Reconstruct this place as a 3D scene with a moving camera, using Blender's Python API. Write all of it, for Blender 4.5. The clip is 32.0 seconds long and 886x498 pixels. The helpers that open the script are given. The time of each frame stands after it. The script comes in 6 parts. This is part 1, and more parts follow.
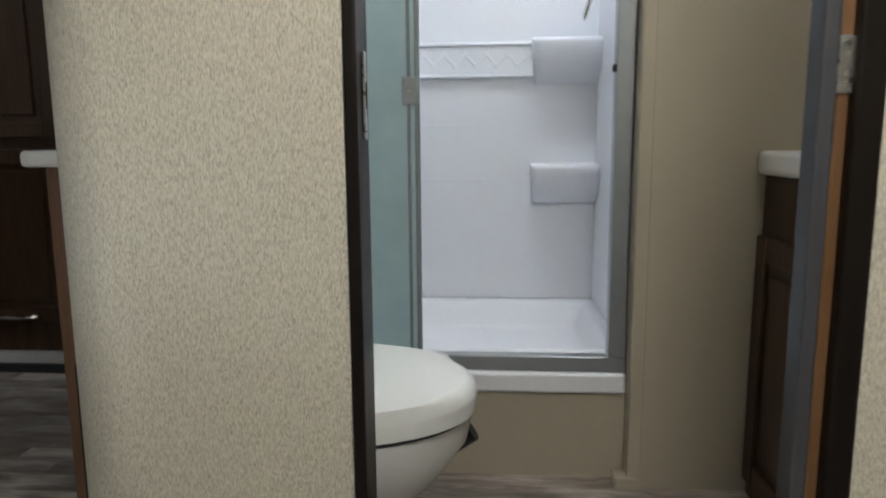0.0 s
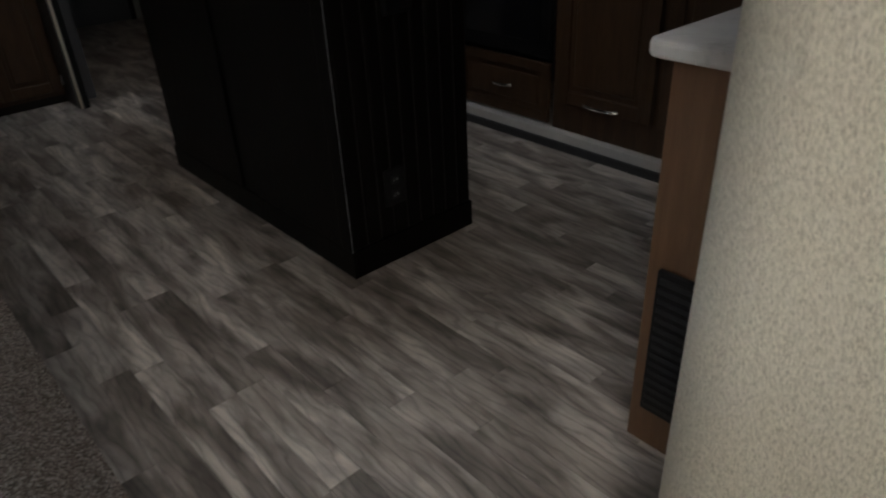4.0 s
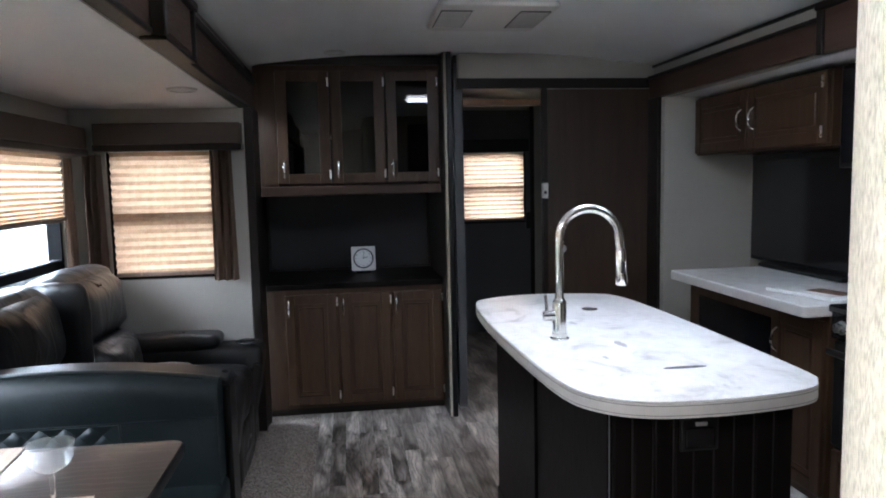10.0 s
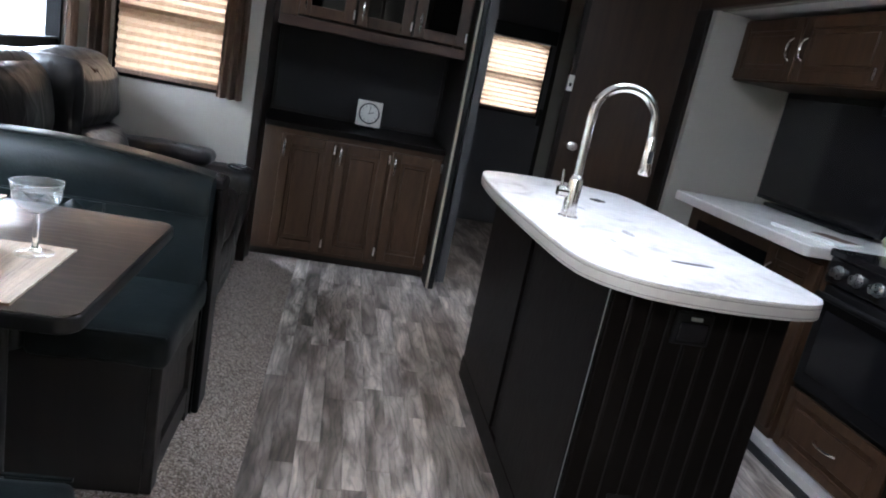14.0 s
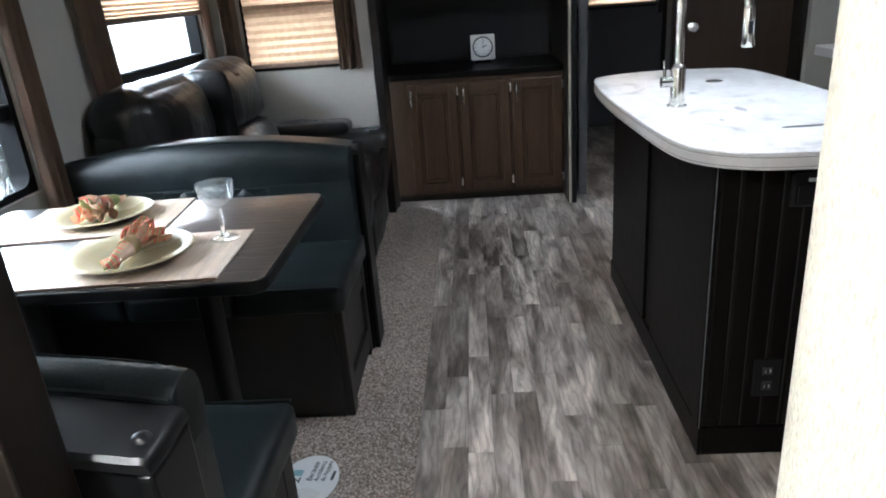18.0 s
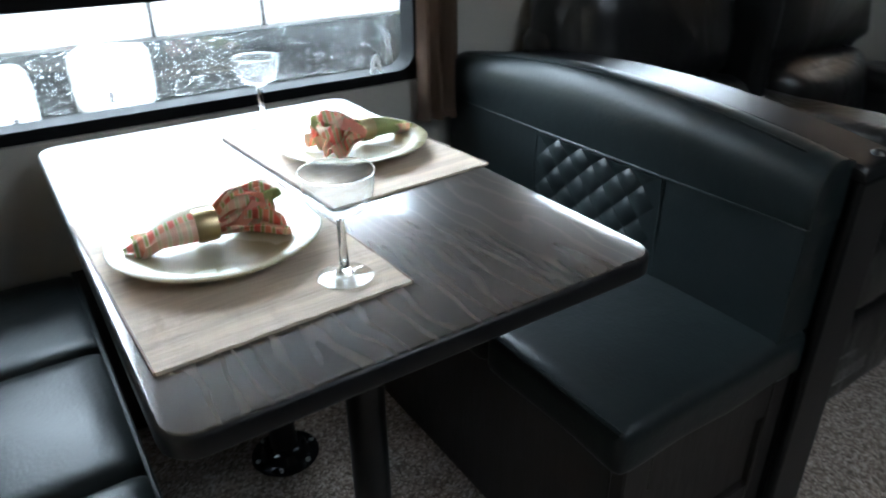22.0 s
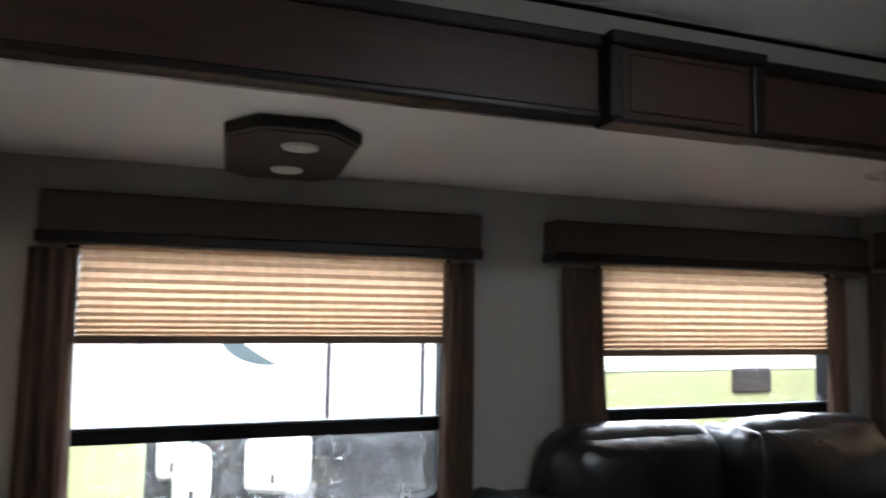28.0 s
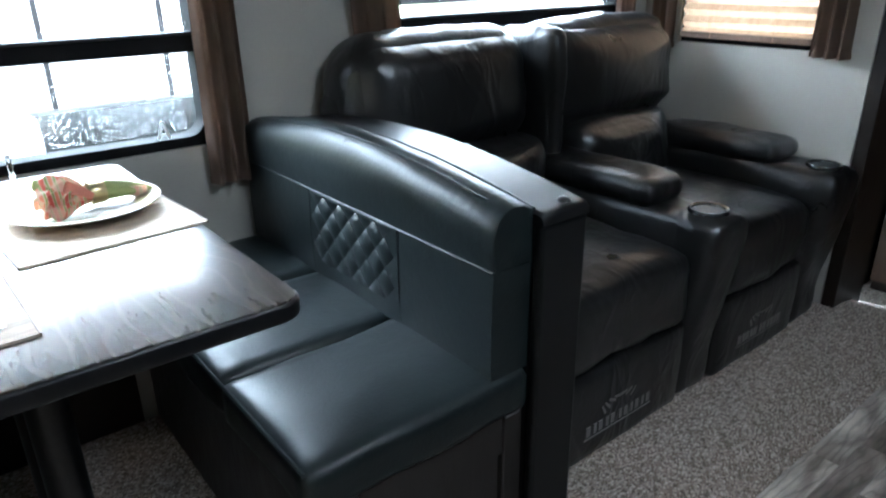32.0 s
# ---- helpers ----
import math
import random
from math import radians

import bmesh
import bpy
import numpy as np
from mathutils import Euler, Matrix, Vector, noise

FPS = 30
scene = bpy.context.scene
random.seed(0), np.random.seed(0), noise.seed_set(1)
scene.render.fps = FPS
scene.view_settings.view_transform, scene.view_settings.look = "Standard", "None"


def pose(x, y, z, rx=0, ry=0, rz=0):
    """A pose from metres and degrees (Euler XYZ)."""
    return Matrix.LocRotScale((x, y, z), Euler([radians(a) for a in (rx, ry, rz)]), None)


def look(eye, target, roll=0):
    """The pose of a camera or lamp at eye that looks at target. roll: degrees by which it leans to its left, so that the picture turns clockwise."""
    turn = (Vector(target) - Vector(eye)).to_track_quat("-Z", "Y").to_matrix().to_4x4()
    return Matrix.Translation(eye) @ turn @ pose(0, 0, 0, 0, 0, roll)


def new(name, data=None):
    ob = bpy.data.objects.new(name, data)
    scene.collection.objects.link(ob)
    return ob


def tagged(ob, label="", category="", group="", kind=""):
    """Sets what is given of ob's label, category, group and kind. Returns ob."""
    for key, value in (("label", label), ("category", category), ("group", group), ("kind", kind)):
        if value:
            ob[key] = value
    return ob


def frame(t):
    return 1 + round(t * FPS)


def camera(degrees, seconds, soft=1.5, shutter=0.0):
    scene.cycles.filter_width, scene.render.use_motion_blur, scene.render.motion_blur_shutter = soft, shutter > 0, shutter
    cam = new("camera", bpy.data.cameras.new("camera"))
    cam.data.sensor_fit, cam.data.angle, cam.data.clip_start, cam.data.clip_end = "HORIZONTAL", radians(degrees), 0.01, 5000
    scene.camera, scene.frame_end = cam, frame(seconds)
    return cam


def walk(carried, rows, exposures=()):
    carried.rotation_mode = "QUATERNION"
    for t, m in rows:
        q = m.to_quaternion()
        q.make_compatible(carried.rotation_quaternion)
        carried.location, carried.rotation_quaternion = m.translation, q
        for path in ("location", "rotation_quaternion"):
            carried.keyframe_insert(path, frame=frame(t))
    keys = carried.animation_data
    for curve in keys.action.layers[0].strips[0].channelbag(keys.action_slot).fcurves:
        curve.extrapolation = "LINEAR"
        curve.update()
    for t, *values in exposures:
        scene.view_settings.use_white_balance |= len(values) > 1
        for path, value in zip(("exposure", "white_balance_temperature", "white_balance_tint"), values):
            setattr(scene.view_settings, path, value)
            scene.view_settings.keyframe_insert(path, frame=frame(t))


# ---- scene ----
cam = camera(65.8, 32.0, soft=1.9, shutter=0.4)
PATH = [
    (0, (0.860, 0.034, 0.847), (0.718, 2.005, 0.538), -0.4),
    (1, (0.818, 0.211, 0.995), (0.524, 2.068, 0.311), 0.9),
    (2, (0.840, 0.236, 1.015), (-0.002, 1.959, 0.450), -0.4),
    (2.4, (0.820, 0.272, 1.003), (-0.204, 1.935, 0.575), -1.1),
    (3, (0.775, 0.281, 1.014), (-0.421, 1.768, 0.415), -2.6),
    (4, (0.599, 0.268, 1.106), (-0.709, 1.397, 0.098), -2.8),
    (4.2, (0.588, 0.285, 1.134), (-0.748, 1.338, 0.085), -3.4),
    (4.5, (0.562, 0.325, 1.152), (-0.895, 1.225, 0.090), -4.6),
    (6.5, (0.480, 0.391, 1.215), (-1.116, 0.567, 0.023), 1.4),
    (7, (0.484, 0.385, 1.210), (-1.098, 0.607, 0.007), 4.0),
    (7.5, (0.482, 0.393, 1.229), (-1.058, 0.681, -0.014), 7.2),
    (8, (0.468, 0.398, 1.274), (-1.319, 0.685, 0.424), 8.0),
    (8.4, (0.610, 0.472, 1.271), (-1.303, 0.645, 0.714), 7.0),
    (9, (0.636, 0.526, 1.338), (-1.343, 0.615, 1.063), 12.7),
    (9.5, (0.610, 0.581, 1.368), (-1.369, 0.754, 1.136), 4.7),
    (10, (0.625, 0.607, 1.405), (-1.346, 0.876, 1.206), -1.3),
    (10.5, (0.613, 0.599, 1.390), (-1.346, 0.952, 1.199), 5.4),
    (11, (0.614, 0.593, 1.382), (-1.342, 0.986, 1.244), 9.4),
    (11.5, (0.610, 0.591, 1.379), (-1.344, 1.001, 1.259), 11.3),
    (12, (0.602, 0.581, 1.358), (-1.338, 1.012, 1.136), 15.5),
    (12.5, (0.591, 0.586, 1.355), (-1.343, 0.958, 1.008), 15.1),
    (13, (0.601, 0.596, 1.366), (-1.329, 0.877, 0.923), 12.8),
    (13.5, (0.581, 0.598, 1.351), (-1.322, 0.897, 0.812), 13.0),
    (14, (0.555, 0.539, 1.251), (-1.353, 0.880, 0.759), 11.4),
    (14.5, (0.559, 0.444, 1.160), (-1.378, 0.841, 0.864), 11.8),
    (16.5, (0.664, 0.357, 1.374), (-1.306, 0.577, 1.108), -3.5),
    (17, (0.711, 0.471, 1.358), (-1.257, 0.666, 1.061), -5.9),
    (17.5, (0.760, 0.600, 1.328), (-1.151, 0.712, 0.747), -3.9),
    (18, (0.749, 0.627, 1.308), (-1.113, 0.509, 0.588), -4.4),
    (18.5, (0.746, 0.590, 1.314), (-1.103, 0.557, 0.552), -2.1),
    (19, (0.691, 0.530, 1.313), (-1.187, 0.574, 0.626), 0.8),
    (19.5, (0.589, 0.585, 1.279), (-1.310, 0.387, 0.685), 1.1),
    (20, (0.487, 0.640, 1.253), (-1.312, 0.243, 0.475), -1.4),
    (20.5, (0.133, 0.521, 1.123), (-1.625, 0.276, 0.202), 0.5),
    (21, (-0.058, 0.464, 1.221), (-1.776, -0.140, 0.394), 0.0),
    (21.5, (-0.218, 0.571, 1.211), (-1.586, -0.609, 0.352), -0.1),
    (22, (-0.401, 0.678, 1.200), (-1.378, -0.802, 0.274), -0.7),
    (22.4, (-0.477, 0.758, 1.181), (-1.127, -0.874, 0.226), 0.5),
    (23, (-0.513, 0.945, 1.171), (-0.684, -0.730, 0.091), -0.3),
    (23.6, (-0.457, 1.098, 1.173), (-0.717, -0.564, 0.091), 2.0),
    (24, (-0.508, 1.169, 1.216), (-0.605, -0.592, 0.274), 1.2),
    (24.6, (-0.545, 1.211, 1.288), (-0.575, -0.692, 0.674), 0.9),
    (25, (-0.547, 1.210, 1.346), (-0.609, -0.743, 0.922), 1.8),
    (27.5, (-0.505, 1.317, 1.444), (-0.893, -0.637, 1.626), 1.0),
    (28, (-0.569, 1.315, 1.425), (-1.211, -0.573, 1.580), 1.1),
    (29, (-0.670, 1.324, 1.428), (-1.824, -0.308, 1.486), -1.0),
    (29.5, (-0.697, 1.296, 1.386), (-1.916, -0.289, 1.368), -1.6),
    (30, (-0.736, 1.282, 1.341), (-1.869, -0.355, 1.147), -1.7),
    (31, (-0.655, 1.097, 1.272), (-1.886, -0.406, 0.797), 0.0),
    (32, (-0.674, 0.949, 1.201), (-1.825, -0.499, 0.439), -0.8),
]
EXPOSURES = [
    (0.0, -0.05, 6200, 8), (2.0, 0.0, 5900, 8), (3.0, 0.35, 6000, 10), (4.0, -0.25, 6300, 10), (4.5, 0.8, 6200, 10), (6.5, 1.85, 5500, 12),
    (8.0, 1.95, 5600, 12), (9.0, 2.2, 5600, 12), (10.0, 1.72, 5600, 12), (12.0, 1.95, 5600, 12), (14.0, 1.9, 5600, 12), (17.0, 1.75, 5700, 10), (20.0, 2.05, 5600, 6), (21.0, 1.85, 5600, 8), (22.0, 1.35, 5600, 4), (23.0, 1.6, 5500, 4), (24.0, 2.12, 5500, 6), (25.0, 0.9, 5400, 6), (25.5, 0.85, 5500, 8), (27.5, 1.0, 6000, 12), (29.0, 1.15, 5900, 12), (31.0, 1.65, 5600, 8), (32.0, 2.05, 5400, 4)]
walk(cam, [(t, look(eye, target, roll)) for t, eye, target, roll in PATH], EXPOSURES)

# ---- world, sun and large lights ----
world = bpy.data.worlds.new("world")
scene.world = world
world.use_nodes = True
wn = world.node_tree.nodes
sky = wn.new("ShaderNodeTexSky")
sky.sky_type, sky.sun_disc, sky.sun_elevation, sky.sun_rotation = "NISHITA", False, radians(48), radians(16)
sky.air_density, sky.dust_density = 1.0, 4.0
hsv = wn.new("ShaderNodeHueSaturation")
hsv.inputs["Saturation"].default_value = 0.25
world.node_tree.links.new(sky.outputs[0], hsv.inputs["Color"])
world.node_tree.links.new(hsv.outputs[0], wn["Background"].inputs["Color"])
wn["Background"].inputs["Strength"].default_value = 0.15
sun_data = bpy.data.lights.new("sun", "SUN")
sun_data.energy, sun_data.angle, sun_data.color = 3.0, radians(12), (1.0, 0.97, 0.92)
sun = new("sun", sun_data)
sun.matrix_world = look((3, 9, 11), (-1, 0, 0))


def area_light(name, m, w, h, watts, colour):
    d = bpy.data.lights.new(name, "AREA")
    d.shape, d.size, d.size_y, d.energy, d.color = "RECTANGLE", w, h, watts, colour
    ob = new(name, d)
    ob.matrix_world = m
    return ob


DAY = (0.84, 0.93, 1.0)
# Added area lamps by windows, door and skylight stand in for sky light.
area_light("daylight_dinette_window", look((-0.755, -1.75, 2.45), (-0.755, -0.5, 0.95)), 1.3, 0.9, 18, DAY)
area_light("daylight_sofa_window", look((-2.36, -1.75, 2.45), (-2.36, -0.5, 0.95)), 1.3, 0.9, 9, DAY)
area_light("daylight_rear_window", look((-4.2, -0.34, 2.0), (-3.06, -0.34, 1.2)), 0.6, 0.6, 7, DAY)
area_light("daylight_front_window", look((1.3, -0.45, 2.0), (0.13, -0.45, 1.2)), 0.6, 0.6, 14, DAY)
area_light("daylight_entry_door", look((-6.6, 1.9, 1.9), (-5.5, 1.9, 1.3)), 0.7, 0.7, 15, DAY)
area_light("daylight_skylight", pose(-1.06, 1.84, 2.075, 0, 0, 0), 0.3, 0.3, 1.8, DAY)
area_light("ceiling_led", pose(-1.45, 1.27, 2.112, 0, 0, 0), 0.28, 0.22, 4.0, (0.94, 0.97, 1.0))
# Added fill lamps: no fixture is seen in hall, bathroom or shower.
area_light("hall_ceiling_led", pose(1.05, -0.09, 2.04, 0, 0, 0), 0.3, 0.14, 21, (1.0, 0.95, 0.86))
area_light("bath_ceiling_led", pose(1.30, 1.26, 2.085, 0, 0, 0), 0.2, 0.14, 3.0, (1.0, 0.96, 0.88))
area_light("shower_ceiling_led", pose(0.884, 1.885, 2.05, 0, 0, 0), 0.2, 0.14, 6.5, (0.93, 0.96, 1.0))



# ---- materials ----
def nodes(name):
    m = bpy.data.materials.new(name)
    m.use_nodes = True
    t = m.node_tree
    return m, t, t.nodes["Principled BSDF"]


def link(t, a, b):
    t.links.new(a, b)


def coords(t, scale=(1, 1, 1), which="Object"):
    c = t.nodes.new("ShaderNodeTexCoord")
    mp = t.nodes.new("ShaderNodeMapping")
    mp.inputs["Scale"].default_value = scale
    link(t, c.outputs[which], mp.inputs["Vector"])
    return mp.outputs[0]


def noise_tex(t, vec, scale, detail=4, rough=0.55, distort=0.0):
    n = t.nodes.new("ShaderNodeTexNoise")
    n.inputs["Scale"].default_value, n.inputs["Detail"].default_value = scale, detail
    n.inputs["Roughness"].default_value, n.inputs["Distortion"].default_value = rough, distort
    link(t, vec, n.inputs["Vector"])
    return n.outputs[0]


def ramp(t, fac, *stops):
    r = t.nodes.new("ShaderNodeValToRGB")
    while len(r.color_ramp.elements) < len(stops):
        r.color_ramp.elements.new(0.5)
    for e, (p, c) in zip(r.color_ramp.elements, stops):
        e.position, e.color = p, (*c, 1) if len(c) == 3 else (c[0], c[0], c[0], 1)
    link(t, fac, r.inputs[0])
    return r.outputs[0]


def mixed(t, fac, a, b, mode="MIX"):
    x = t.nodes.new("ShaderNodeMix")
    x.data_type, x.blend_type = "RGBA", mode
    for s, v in ((x.inputs[0], fac), (x.inputs[6], a), (x.inputs[7], b)):
        if hasattr(v, "links"):
            link(t, v, s)
        else:
            s.default_value = v if isinstance(v, float) else (*v, 1)
    return x.outputs[2]


def bump(t, bsdf, height, strength, dist=0.002):
    b = t.nodes.new("ShaderNodeBump")
    b.inputs["Strength"].default_value, b.inputs["Distance"].default_value = strength, dist
    link(t, height, b.inputs["Height"])
    link(t, b.outputs[0], bsdf.inputs["Normal"])


def paint(name, colour, rough=0.5, vary=0.12, metal=0.0, grain=40.0, bumpy=0.05, scale=(1, 1, 1), coat=0.0):
    m, t, b = nodes(name)
    v = coords(t, scale)
    n1, n2 = noise_tex(t, v, 3.0), noise_tex(t, v, grain)
    dark, light = tuple(c * (1 - vary) for c in colour), tuple(min(1, c * (1 + vary)) for c in colour)
    c1 = ramp(t, n1, (0.3, dark), (0.7, light))
    link(t, mixed(t, 0.35, c1, ramp(t, n2, (0.3, dark), (0.7, light))), b.inputs["Base Color"])
    if vary > 0.03:
        link(t, ramp(t, n1, (0.2, (rough * 0.85,)), (0.8, (min(1, rough * 1.15),))), b.inputs["Roughness"])
    else:
        b.inputs["Roughness"].default_value = rough
    b.inputs["Metallic"].default_value = metal
    b.inputs["Coat Weight"].default_value = coat
    if bumpy:
        bump(t, b, n2, bumpy)
    return m


def wood(name, dark, light, rough=0.4, scale=(6, 6, 0.6), bumpy=0.1):
    m, t, b = nodes(name)
    info = t.nodes.new("ShaderNodeObjectInfo")
    v = coords(t, scale)
    add = t.nodes.new("ShaderNodeVectorMath")
    link(t, v, add.inputs[0])
    link(t, info.outputs["Random"], add.inputs[1])
    n1 = noise_tex(t, add.outputs[0], 4.0, 8, 0.62, 0.6)
    n2 = noise_tex(t, add.outputs[0], 22.0, 4, 0.7)
    c = ramp(t, n1, (0.28, dark), (0.72, light))
    link(t, mixed(t, 0.3, c, ramp(t, n2, (0.35, dark), (0.65, light))), b.inputs["Base Color"])
    link(t, ramp(t, n2, (0.2, (rough * 0.8,)), (0.8, (min(1, rough * 1.25),))), b.inputs["Roughness"])
    bump(t, b, n2, bumpy, 0.001)
    return m


def grained_top(name, dark, light, rough, scale, bumpy):
    """Dark laminate with pale cathedral grain lines."""
    m = wood(name, dark, light, rough, scale, bumpy)
    t = m.node_tree
    b = t.nodes["Principled BSDF"]
    was = b.inputs["Base Color"].links[0].from_socket
    w = t.nodes.new("ShaderNodeTexWave")
    w.wave_type, w.bands_direction = "BANDS", "X"
    w.inputs["Scale"].default_value, w.inputs["Distortion"].default_value = 11.0, 18.0
    w.inputs["Detail"].default_value, w.inputs["Detail Scale"].default_value = 3.0, 0.9
    link(t, coords(t, (1.0, 0.30, 1.0)), w.inputs["Vector"])
    lines = ramp(t, w.outputs["Fac"], (0.80, (0.0,)), (0.97, (0.5,)))
    link(t, mixed(t, lines, was, (0.085, 0.068, 0.056)), b.inputs["Base Color"])
    return m


def leather(name, colour, rough=0.33, crumple=0.0):
    m, t, b = nodes(name)
    v = coords(t)
    vor = t.nodes.new("ShaderNodeTexVoronoi")
    vor.feature = "SMOOTH_F1"
    vor.inputs["Scale"].default_value = 190
    link(t, v, vor.inputs["Vector"])
    n1 = noise_tex(t, v, 7.0, 5)
    n2 = noise_tex(t, v, 38.0, 3)
    link(t, ramp(t, n1, (0.3, tuple(c * 0.75 for c in colour)), (0.7, tuple(c * 1.3 for c in colour))), b.inputs["Base Color"])
    link(t, ramp(t, n1, (0.25, (rough * 0.8,)), (0.75, (rough * 1.3,))), b.inputs["Roughness"])
    h = mixed(t, 0.75, vor.outputs["Distance"], n2)
    bump(t, b, h, 0.30, 0.0030)
    if crumple:
        fold = noise_tex(t, coords(t, (1.0, 1.0, 0.5)), 8.0, 2, 0.5, 1.0)
        crease = ramp(t, fold, (0.34, (0.0,)), (0.50, (1.0,)), (0.66, (0.1,)))
        b2 = t.nodes.new("ShaderNodeBump")
        b2.inputs["Strength"].default_value, b2.inputs["Distance"].default_value = crumple, 0.012
        link(t, crease, b2.inputs["Height"])
        fine = b.inputs["Normal"].links[0].from_node
        link(t, b2.outputs[0], fine.inputs["Normal"])
    return m


def speckle(name, dark, mid, light, scale, rough=0.95, bumpy=0.6, dist=0.004):
    m, t, b = nodes(name)
    v = coords(t)
    n1, n2 = noise_tex(t, v, scale, 3, 0.7), noise_tex(t, v, scale * 3.1, 3, 0.7)
    n3 = noise_tex(t, v, 2.5, 3)
    c = ramp(t, n1, (0.34, dark), (0.5, mid), (0.66, light))
    c = mixed(t, 0.5, c, ramp(t, n2, (0.3, dark), (0.5, mid), (0.7, light)))
    c = mixed(t, 0.35, c, ramp(t, n3, (0.3, dark), (0.7, light)))
    link(t, c, b.inputs["Base Color"])
    b.inputs["Roughness"].default_value = rough
    b.inputs["Specular IOR Level"].default_value = 0.2
    bump(t, b, mixed(t, 0.5, n1, n2), bumpy, dist)
    return m


def tufted(name):
    """Looped pile: small tufts, each with its own tone from dark brown to pale beige."""
    m, t, b = nodes(name)
    v = coords(t)
    warp = t.nodes.new("ShaderNodeTexNoise")
    warp.inputs["Scale"].default_value = 60
    link(t, v, warp.inputs["Vector"])
    jit = t.nodes.new("ShaderNodeVectorMath")
    jit.operation = "MULTIPLY_ADD"
    link(t, warp.outputs["Color"], jit.inputs[0])
    jit.inputs[1].default_value = (0.012, 0.012, 0.012)
    link(t, v, jit.inputs[2])
    vor = t.nodes.new("ShaderNodeTexVoronoi")
    vor.inputs["Scale"].default_value = 190
    link(t, jit.outputs[0], vor.inputs["Vector"])
    sep = t.nodes.new("ShaderNodeSeparateColor")
    link(t, vor.outputs["Color"], sep.inputs[0])
    tone = ramp(t, sep.outputs[0], (0.05, (0.160, 0.123, 0.098)), (0.40, (0.315, 0.250, 0.206)), (0.75, (0.475, 0.395, 0.333)), (1.0, (0.66, 0.57, 0.495)))
    # Tufts darken towards the gaps between loops: their shade put into the colour.
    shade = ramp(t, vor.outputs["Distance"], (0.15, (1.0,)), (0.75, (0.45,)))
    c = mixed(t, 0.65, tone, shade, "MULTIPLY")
    soil = ramp(t, noise_tex(t, v, 2.5, 3), (0.3, (0.82,)), (0.7, (1.1,)))
    link(t, mixed(t, 0.6, c, soil, "MULTIPLY"), b.inputs["Base Color"])
    b.inputs["Roughness"].default_value = 0.95
    b.inputs["Specular IOR Level"].default_value = 0.15
    b.inputs["Sheen Weight"].default_value = 0.15
    bump(t, b, shade, 0.7, 0.004)
    return m


def plank_vinyl():
    m, t, b = nodes("plank_vinyl")
    info = t.nodes.new("ShaderNodeObjectInfo")
    c = t.nodes.new("ShaderNodeTexCoord")
    mp = t.nodes.new("ShaderNodeMapping")
    mp.inputs["Scale"].default_value = (2.1, 8.0, 1.0)
    link(t, c.outputs["Object"], mp.inputs["Vector"])
    comb = t.nodes.new("ShaderNodeCombineXYZ")
    for i, f in enumerate((37.0, 91.0, 53.0)):
        k = t.nodes.new("ShaderNodeMath")
        k.operation, k.inputs[1].default_value = "MULTIPLY", f
        link(t, info.outputs["Random"], k.inputs[0])
        link(t, k.outputs[0], comb.inputs[i])
    add = t.nodes.new("ShaderNodeVectorMath")
    link(t, mp.outputs[0], add.inputs[0])
    link(t, comb.outputs[0], add.inputs[1])
    n1 = noise_tex(t, add.outputs[0], 1.5, 4, 0.5, 0.7)
    n2 = noise_tex(t, add.outputs[0], 4.5, 4, 0.55, 0.8)
    stretch = t.nodes.new("ShaderNodeVectorMath")
    stretch.operation, stretch.inputs[1].default_value = "MULTIPLY", (0.55, 2.2, 1.0)
    link(t, add.outputs[0], stretch.inputs[0])
    n4 = noise_tex(t, stretch.outputs[0], 2.6, 5, 0.6, 0.5)
    tone = ramp(t, n1, (0.30, (0.105, 0.086, 0.073)), (0.42, (0.215, 0.187, 0.165)), (0.55, (0.39, 0.352, 0.318)), (0.70, (0.58, 0.535, 0.490)))
    fine = ramp(t, n2, (0.36, (0.62,)), (0.58, (1.06,)))
    streak = ramp(t, n4, (0.30, (0.40,)), (0.47, (1.0,)), (0.66, (1.12,)))
    figure = t.nodes.new("ShaderNodeTexWave")
    figure.wave_type, figure.bands_direction = "BANDS", "Y"
    figure.inputs["Scale"].default_value, figure.inputs["Distortion"].default_value = 1.5, 15.0
    figure.inputs["Detail"].default_value, figure.inputs["Detail Scale"].default_value = 3.0, 1.15
    link(t, add.outputs[0], figure.inputs["Vector"])
    rings = ramp(t, figure.outputs["Fac"], (0.0, (0.45,)), (0.22, (0.92,)), (1.0, (1.06,)))
    col = mixed(t, 0.35, mixed(t, 0.5, tone, fine, "MULTIPLY"), streak, "MULTIPLY")
    col = mixed(t, 0.55, col, rings, "MULTIPLY")
    whole = ramp(t, info.outputs["Random"], (0.0, (0.68, 0.64, 0.61)), (0.5, (1.02, 0.99, 0.97)), (1.0, (1.36, 1.33, 1.30)))
    link(t, mixed(t, 1.0, col, whole, "MULTIPLY"), b.inputs["Base Color"])
    link(t, ramp(t, n2, (0.2, (0.36,)), (0.8, (0.52,))), b.inputs["Roughness"])
    bump(t, b, n2, 0.15, 0.0008)
    return m


